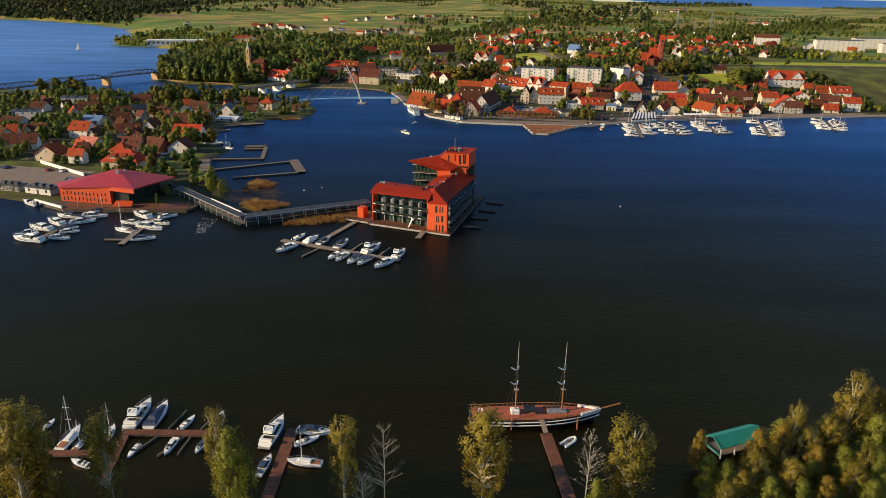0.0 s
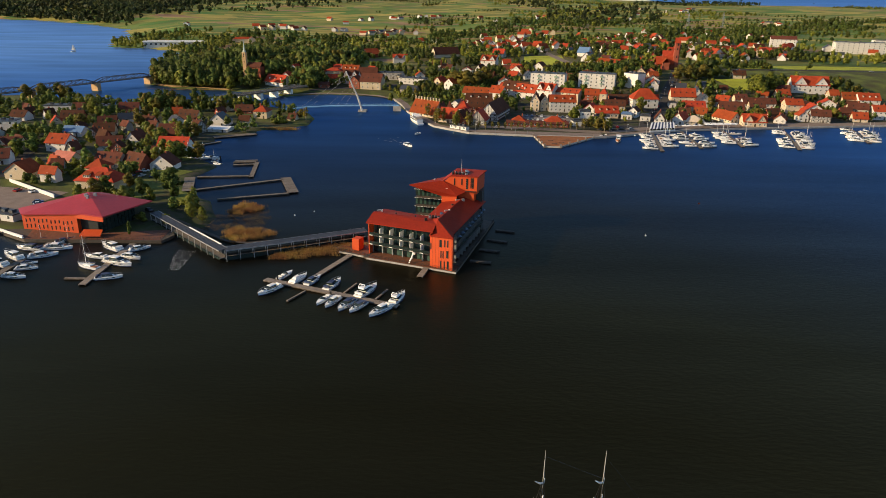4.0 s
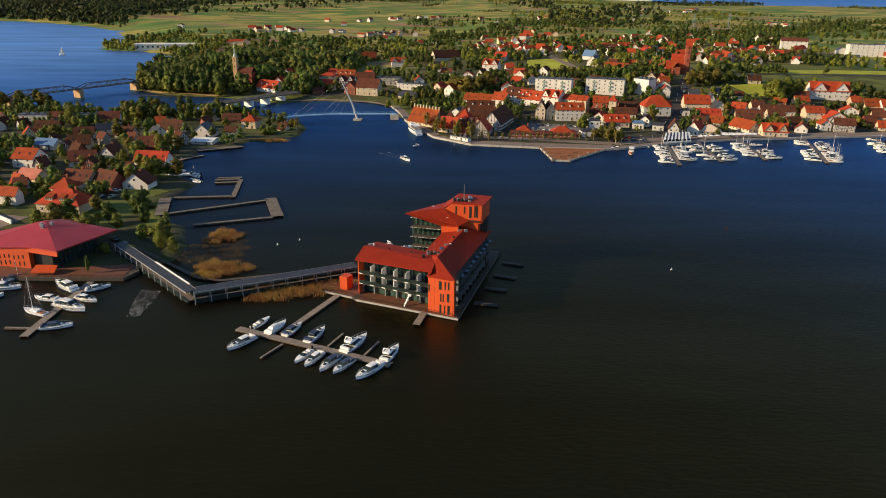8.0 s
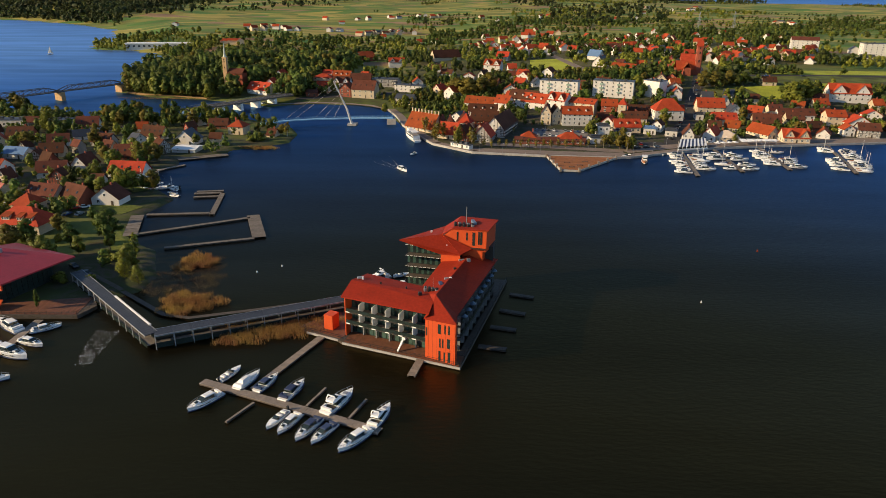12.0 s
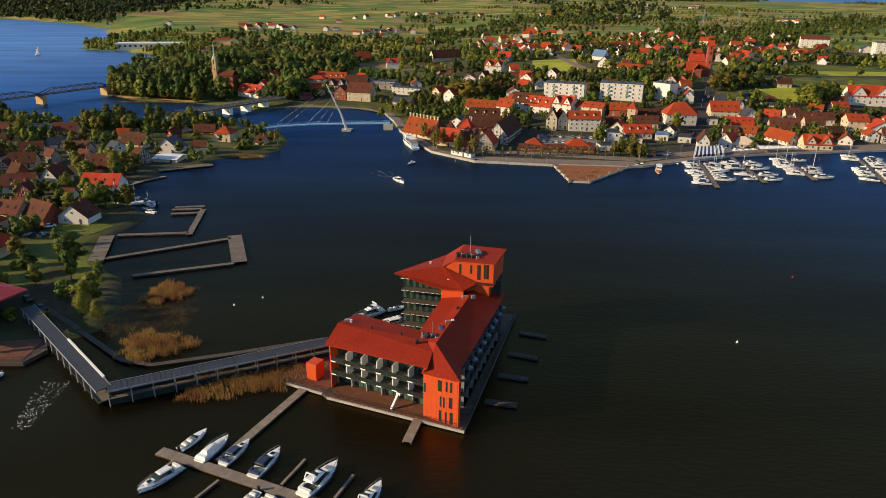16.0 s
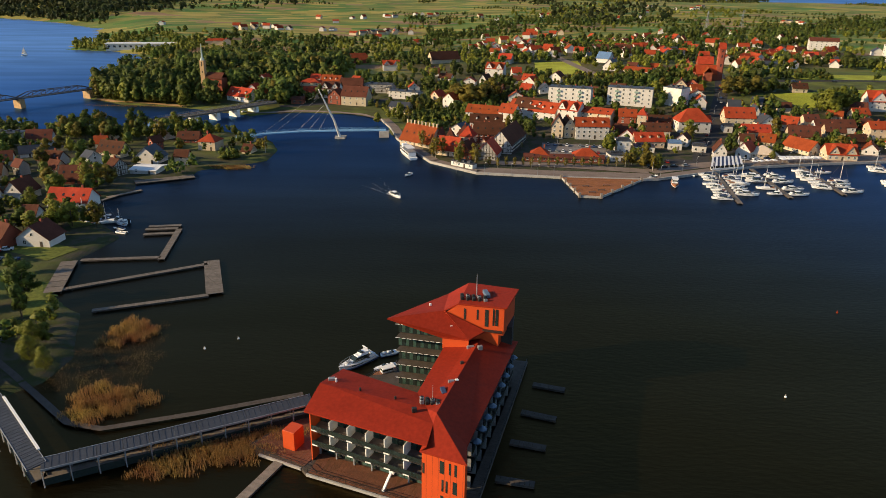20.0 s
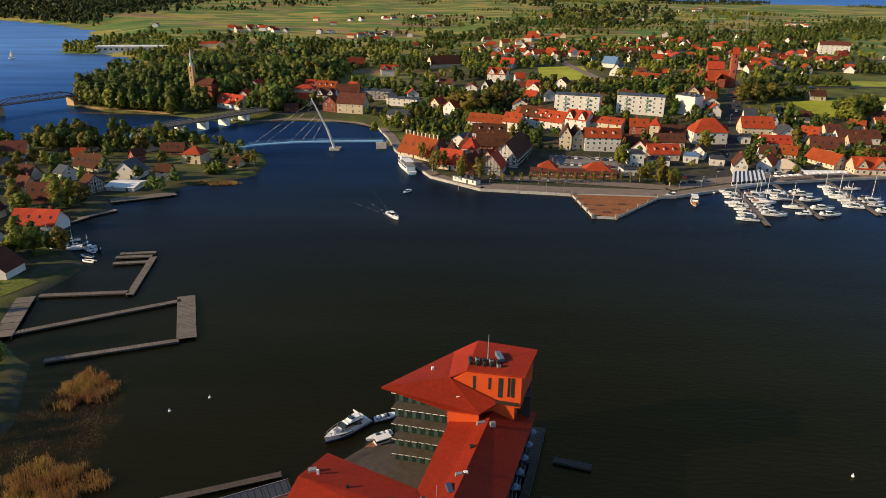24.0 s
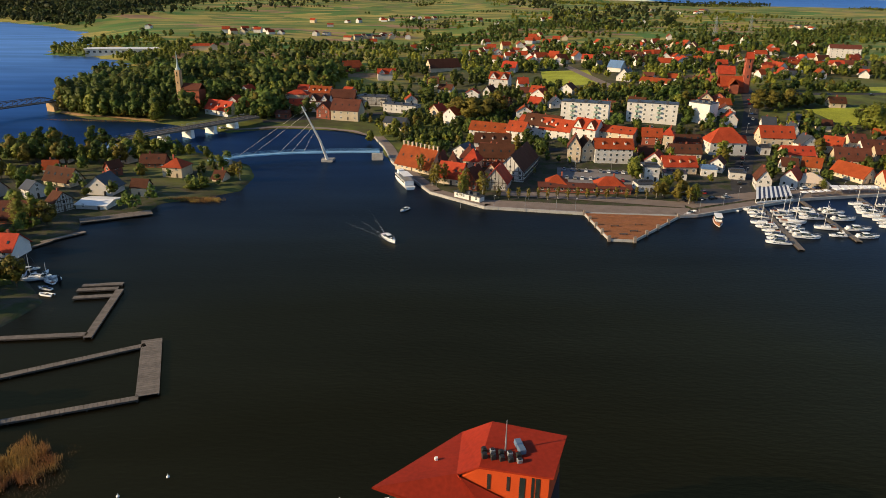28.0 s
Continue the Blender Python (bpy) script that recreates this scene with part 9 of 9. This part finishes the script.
tree("bronze", 205.8, 424.4, 12, 1.3)
tree("bronze", 214.5, 422.5, 12, 1.3)
tree("bronze", 227.6, 426.2, 12, 1.3)
tree("dark", 239.4, 426.9, 11, 1.2)
tree("broad", -198.8, 429.3, 9, 1.2)
tree("slim", -9.2, 282.6, 9, 1.2)
tree("slim", -10.5, 272.3, 8, 1.2)
tree("slim", 40.4, 295.8, 4, 1)
tree("broad", -175.9, 326.6, 9, 1)
tree("broad", -169.2, 322.7, 9, 1)
tree("dark", -235.5, 334.4, 10, 1)
tree("dark", -223.8, 339.7, 10, 1)
tree("broad", -208.7, 332.6, 8, 1)
tree("bronze", -221.6, 313.0, 8, 1.3)
tree("slim", -102.0, 277.7, 9, 1.3)
tree("bronze", -105.8, 280.9, 7, 1.2)
tree("bush", -115.6, 265.0, 4.5, 1.6)
tree("bush", -118.5, 260.8, 4, 1.5)
tree("dark", -115.0, 282.5, 8, .6)
tree("dark", -200.6, 336.6, 10, 1)
tree("bronze", -217.7, 270.2, 8, 1)
tree("broad", -172.2, 218.5, 10, 1)
tree("dark", -186.8, 433.6, 10, .8)
tree("broad", -129.6, 434.0, 9, 1)
tree("dark", -129.2, 315.6, 8, .8)
tree("lime", 97.2, 268.0, 8.0, 1.15)
tree("bronze", 99.0, 252.4, 8.5, 1.1)
tree("lime", 105.6, 250.6, 9.0, 1.15)
tree("lime", 3.6, 252.6, 10.5, 0.85)
tree("birch", 12.0, 251.0, 10.0, 1.0)
tree("broad", 88.6, 287.0, 9.5, 1.1)
tree("lime", 176.5, 277.5, 5.5, 1.2)
tree("slim", 19.3, 253.7, 5.5, 1.1)
tree("slim", 23.4, 251.3, 5.5, 1.1)
tree("slim", 28.1, 253.9, 5.5, 1.1)
tree("slim", 32.3, 252.3, 5.5, 1.1)
tree("slim", 36.8, 253.8, 5.5, 1.1)
tree("slim", 40.9, 252.1, 5.5, 1.1)
tree("slim", 45.6, 254.5, 5.5, 1.1)
tree("slim", 49.7, 252.7, 5.5, 1.1)
tree("slim", 54.5, 254.9, 5.5, 1.1)
tree("slim", 58.5, 253.0, 5.5, 1.1)
tree("slim", 63.3, 255.1, 5.5, 1.1)
tree("slim", 67.5, 254.1, 5.5, 1.1)
tree("slim", 72.3, 256.1, 5.5, 1.1)
tree("slim", 76.2, 254.0, 5.5, 1.1)
tree("slim", 81.4, 256.8, 5.5, 1.1)
tree("slim", 85.2, 254.6, 5.5, 1.1)


rs = np.random.RandomState(5)
for x, y, k, h, w in ((-135, 78, "dark", 9, 1.1), (-141, 66, "dark", 8, 1.0), (-128, 70, "broad", 7, 1.0), (-146, 92, "bronze", 8, 1.0), (-152, 82, "dark", 9, 1.1), (-116, 66, "bush", 4, 1.2), (-122, 47, "bush", 3.5, 1.2), (-112, 45, "bush", 3.5, 1.2), (-105, 60, "broad", 6, 1.0), (-160, 100, "dark", 9, 1.0), (-139, 104, "dark", 7, 0.9), (-158, 70, "broad", 8, 1.0)):
    tree(k, x, y, h, w)
# single trees among the houses
for (x0, x1, y0, y1), count, kinds in (((-340, -105, 60, 350), 72, ("broad", "dark", "bronze", "dark", "broad", "bush")), ((-60, 340, 285, 480), 48, ("broad", "dark", "bronze", "dark")), ((-50, 330, 480, 640), 12, ("broad", "dark", "dark"))):
    X, Y = rs.uniform(x0, x1, count * 3), rs.uniform(y0, y1, count * 3)
    keep = clear_of_sites(X, Y, 0.5) & off_roads(X, Y) & on_land(X, Y, 4)
    keep &= ~((X > -215) & (X < -90) & (Y > 195) & (Y < 325)) | (X % 1.0 < 0.3)
    for x, y in list(zip(X[keep], Y[keep]))[:count]:
        k = kinds[rs.randint(len(kinds))]
        tree(k, float(x), float(y), float(rs.uniform(2.5, 4.5) if k == "bush" else rs.uniform(6, 11)), float(rs.uniform(0.85, 1.2)))


def wood(name, label, X, Y, H, material, per, card, clumps=5, girth=1.0, low=0.25):
    """Many far trees in one sheet of foliage."""
    r = np.random.RandomState(len(X))
    n = len(X)
    Z = np.maximum(height(X, Y), 0.3)
    hh = H * r.uniform(0.6, 1.15, n) * (1 + 0.25 * np.sin(X * 0.11 + Y * 0.05) * np.sin(Y * 0.13))
    heart = np.stack([X, Y, Z + hh * (0.42 + low * 0.4)], 1)
    V, N = [], []
    for c in range(clumps):
        a, rad = r.uniform(0, 6.28, n), hh * 0.26 * girth * r.uniform(0.2, 1.0, n)
        lvl = r.uniform(low, 0.92, n)
        mid = np.stack([X + np.cos(a) * rad * (1.15 - lvl * 0.6), Y + np.sin(a) * rad * (1.15 - lvl * 0.6), Z + hh * lvl], 1)
        core, way = foliage_cores(r, mid, hh * 0.16 * (0.5 + 0.5 * girth))
        V.append(core.reshape(-1, 4, 3))
        N.append((way * 0.8 + (core - np.repeat(heart, 24, 0)) / np.repeat(hh * 0.3, 24)[:, None] * np.array([1, 1, 0.75])).reshape(-1, 4, 3))
        for k in range(max(3, per - 4)):
            d = r.normal(size=(n, 3))
            d /= np.linalg.norm(d, axis=1)[:, None]
            p = mid + d * (hh * 0.20)[:, None] * np.array([girth, girth, 1])
            out = d + r.normal(size=(n, 3)) * 0.35 + (mid - heart) / (hh * 0.4)[:, None]
            u = np.cross(out, r.normal(size=(n, 3)))
            u /= np.linalg.norm(u, axis=1)[:, None] + 1e-6
            w = np.cross(out, u)
            w /= np.linalg.norm(w, axis=1)[:, None] + 1e-6
            s = (card * hh / H * r.uniform(0.7, 1.3, n))[:, None]
            V.append(np.stack([p - u * s * 0.5 - w * s * 0.3, p + u * s * 0.5 - w * s * 0.35, p + u * s * 0.35 + w * s * 0.4, p - u * s * 0.4 + w * s * 0.35], 1))
            nor = d * 0.55 + (p - heart) / (hh * 0.3)[:, None] * np.array([1 / girth, 1 / girth, 0.75]) * 0.8 + r.normal(size=(n, 3)) * 0.1
            N.append(np.repeat(nor[:, None, :], 4, 1))
    v, nor = np.concatenate(V).reshape(-1, 3), np.concatenate(N).reshape(-1, 3)
    me = quad_mesh(name, v, np.arange(len(v)).reshape(-1, 4), material, nor)
    return tagged(new(name, me), label, "woods", kind="stuff")


def scatter(count, x0, x1, y0, y1, thr, scale, seed, inset=6):
    r = np.random.RandomState(seed)
    X, Y = r.uniform(x0, x1, count), r.uniform(y0, y1, count)
    ph = r.uniform(0, 6.28, 8)
    f = sum(np.sin(X * scale * (1 + 0.7 * i) * math.cos(ph[i]) * 2 + Y * scale * (1 + 0.7 * i) * math.sin(ph[i]) * 2 + ph[i + 4]) / (1 + 0.5 * i) for i in range(4))
    keep = (f > thr) & clear_of_sites(X, Y) & off_roads(X, Y) & on_land(X, Y, inset)
    return X[keep], Y[keep]


def thin(X, Y):
    """The point beyond the boat landing is mostly mown grass."""
    return ~((X > -215) & (Y > 195) & (Y < 325)) | ((X * 7.3 + Y * 3.1) % 1.0 < 0.3)


X, Y = scatter(1900, -345, -100, 60, 355, -0.7, 0.03, 31, 4)
wood("garden_trees", "fruit trees and shrubs in the village gardens", X[thin(X, Y)], Y[thin(X, Y)], 7.2, LEAF_DARK, 14, 1.1)
X, Y = scatter(700, -345, -100, 60, 355, -0.3, 0.03, 32, 4)
wood("garden_trees", "light green shrubs in the village gardens", X[thin(X, Y)], Y[thin(X, Y)], 6.5, LEAF, 14, 1.0)
X, Y = scatter(2400, -60, 350, 290, 500, -0.9, 0.03, 33, 14)
wood("town_trees", "garden trees and hedges among the town houses", X, Y, 7.0, LEAF_DARK, 16, 1.15)
X, Y = scatter(900, -60, 350, 285, 500, -0.5, 0.03, 34, 14)
wood("town_trees", "bright green garden trees among the town houses", X, Y, 5.5, LEAF, 16, 1.0)
X, Y = scatter(420, -60, 350, 285, 520, -0.2, 0.03, 35, 14)
wood("town_trees", "bronze garden trees among the town houses", X, Y, 6.0, LEAF_BRONZE, 18, 1.0)
X, Y = scatter(620, -315, -190, 436, 520, -9, 0.01, 61, 5)
wood("church_wood", "tall dark narrow conifers on the headland", X, Y, 17, LEAF_DARK, 14, 1.5, 6, 0.5, 0.12)
X, Y = scatter(2100, -320, -100, 432, 640, -9, 0.01, 1, 5)
wood("church_wood", "dense wood of mixed green trees on the headland", X, Y, 13, LEAF_DARK, 11, 1.65)
X, Y = scatter(900, -300, -95, 440, 640, -9, 0.01, 21, 3)
wood("church_wood", "lighter green trees among the headland wood", X, Y, 11, LEAF, 11, 1.55)
X, Y = scatter(420, -300, -95, 436, 640, -9, 0.01, 41, 3)
wood("church_wood", "bronze young-leaved trees among the headland wood", X, Y, 12, LEAF_BRONZE, 14, 1.4)
X, Y = scatter(700, -560, -330, 800, 990, -0.6, 0.02, 42, 4)
wood("shore_wood", "green trees along the far lake point", X, Y, 9, LEAF, 10, 1.9)
X, Y = scatter(2600, -420, 420, 470, 800, 0.0, 0.012, 2)
wood("town_wood", "green trees between and behind the town houses", X, Y, 10, LEAF_DARK, 14, 1.6)
X, Y = scatter(1500, -300, 480, 500, 860, -0.1, 0.015, 3)
wood("town_wood", "bright green trees between and behind the town houses", X, Y, 9, LEAF, 14, 1.5)
X, Y = scatter(6000, -700, 1100, 740, 1500, 0.15, 0.008, 4)
wood("field_wood", "tree belts and copses between the fields", X, Y, 11, LEAF_DARK, 7, 3.4)
X, Y = scatter(1500, -500, 1100, 720, 1500, 0.8, 0.011, 6)
wood("field_wood", "light green copses between the fields", X, Y, 9, LEAF, 7, 3.2)
X, Y = scatter(12000, -2200, 2600, 1400, 4300, 0.55, 0.0028, 7, 20)
wood("far_wood", "distant dark woods on the hills", X, Y, 13, LEAF_FOREST, 4, 7.0, 3)
X, Y = scatter(5200, 150, 2700, 1350, 2900, 0.5, 0.0045, 51, 20)
wood("far_wood", "scattered light green trees between far fields", X, Y, 10, LEAF, 4, 5.0, 3)
rows = np.random.RandomState(77)
hx, hy = [], []
for k in range(90):
    ax, ay, long = rows.uniform(-900, 1900), rows.uniform(900, 3100), rows.uniform(120, 420)
    turn = -0.35 + (math.pi / 2 if k % 4 == 0 else 0.0) + rows.uniform(-0.08, 0.08)
    run = np.arange(0, long, 7.0)
    hx.append(ax + run * math.cos(turn) + rows.normal(size=len(run)) * 2)
    hy.append(ay + run * math.sin(turn) + rows.normal(size=len(run)) * 2)
X, Y = np.concatenate(hx), np.concatenate(hy)
keep = on_land(X, Y, 20) & clear_of_sites(X, Y) & off_roads(X, Y)
wood("hedgerow", "hedgerow trees in lines between far fields", X[keep], Y[keep], 8, LEAF_DARK, 6, 3.4, 3)
X, Y = scatter(6500, -2100, -820, 1480, 2250, -9, 0.01, 9, 15)
keep = Y > -0.75 * X + 700
wood("lake_wood", "dense dark forest along the far lake shore", X[keep], Y[keep], 16, LEAF_FOREST, 4, 7.0, 3)
X, Y = scatter(1800, -2300, -700, 1420, 2600, -9, 0.01, 8, 15)
keep = Y > -0.75 * X + 700
wood("lake_wood", "dark forest on the far lake shore", X[keep], Y[keep], 17, LEAF_FOREST, 6, 6.0, 4)


def reeds(name, cx, cy, rx, ry, n, h, seed, material=None, label="dry golden reed bed standing in the shallows"):
    r = np.random.RandomState(seed)
    a, q = r.uniform(0, 6.28, n), r.uniform(0, 1, n) ** 0.5
    edge = 1 + 0.22 * np.sin(a * 3 + seed) + 0.14 * np.sin(a * 7) + 0.1 * np.sin(a * 13 + seed) + r.normal(size=n) * 0.07
    X, Y = cx + rx * q * np.cos(a) * edge, cy + ry * q * np.sin(a) * edge
    # thin and thick patches
    patch = np.sin(X * 0.9 + seed) * np.sin(Y * 0.8 + X * 0.3) + 0.6 * np.sin(X * 2.3) * np.sin(Y * 2.1 + seed)
    keep = patch + r.uniform(-1, 1, n) > -0.55
    X, Y = X[keep], Y[keep]
    n = len(X)
    t, lean, hh = r.uniform(0, 6.28, n), r.normal(size=(n, 2)) * 0.28, h * r.uniform(0.65, 1.1, n)
    dx, dy = np.cos(t) * 0.036, np.sin(t) * 0.036
    zero = np.full(n, -0.3)
    v = np.stack([np.stack([X - dx, Y - dy, zero], 1), np.stack([X + dx, Y + dy, zero], 1), np.stack([X + lean[:, 0] + dx * 0.6, Y + lean[:, 1] + dy * 0.6, hh], 1), np.stack([X + lean[:, 0] - dx * 0.6, Y + lean[:, 1] - dy * 0.6, hh * 0.95], 1)], 1).reshape(-1, 3)
    tagged(new(name, quad_mesh(name, v, np.arange(len(v)).reshape(-1, 4), material or REED)), label, "reeds", kind="stuff")


reeds("reed_bed", -78.3, 34.6, 8.4, 7.2, 6400, 1.6, 1)
reeds("reed_bed", -87, 67.5, 6.0, 6.8, 5600, 1.6, 2)
reeds("reed_stubble", -86, 52, 13, 17, 9000, 0.3, 4, REED_OLD, "low brown reed stubble just above the water")
reeds("reed_bed", -50, 19, 13, 2.6, 4200, 1.7, 3)
reeds("reed_bed", -40, 24, 9, 2.4, 2400, 1.6, 13)
reeds("reed_bed", -57.5, 13.2, 6.0, 3.4, 2000, 1.5, 21)
reeds("reed_bed", -47, 16.2, 6.5, 2.4, 1500, 1.5, 22)
reeds("reed_bed", -112, 246, 11, 2.4, 3600, 1.4, 5)
reeds("reed_bed", -225, 431, 52, 2.5, 2600, 0.7, 7)
reeds("reed_bed", -31, -146.5, 6, 1.3, 900, 1.5, 8)
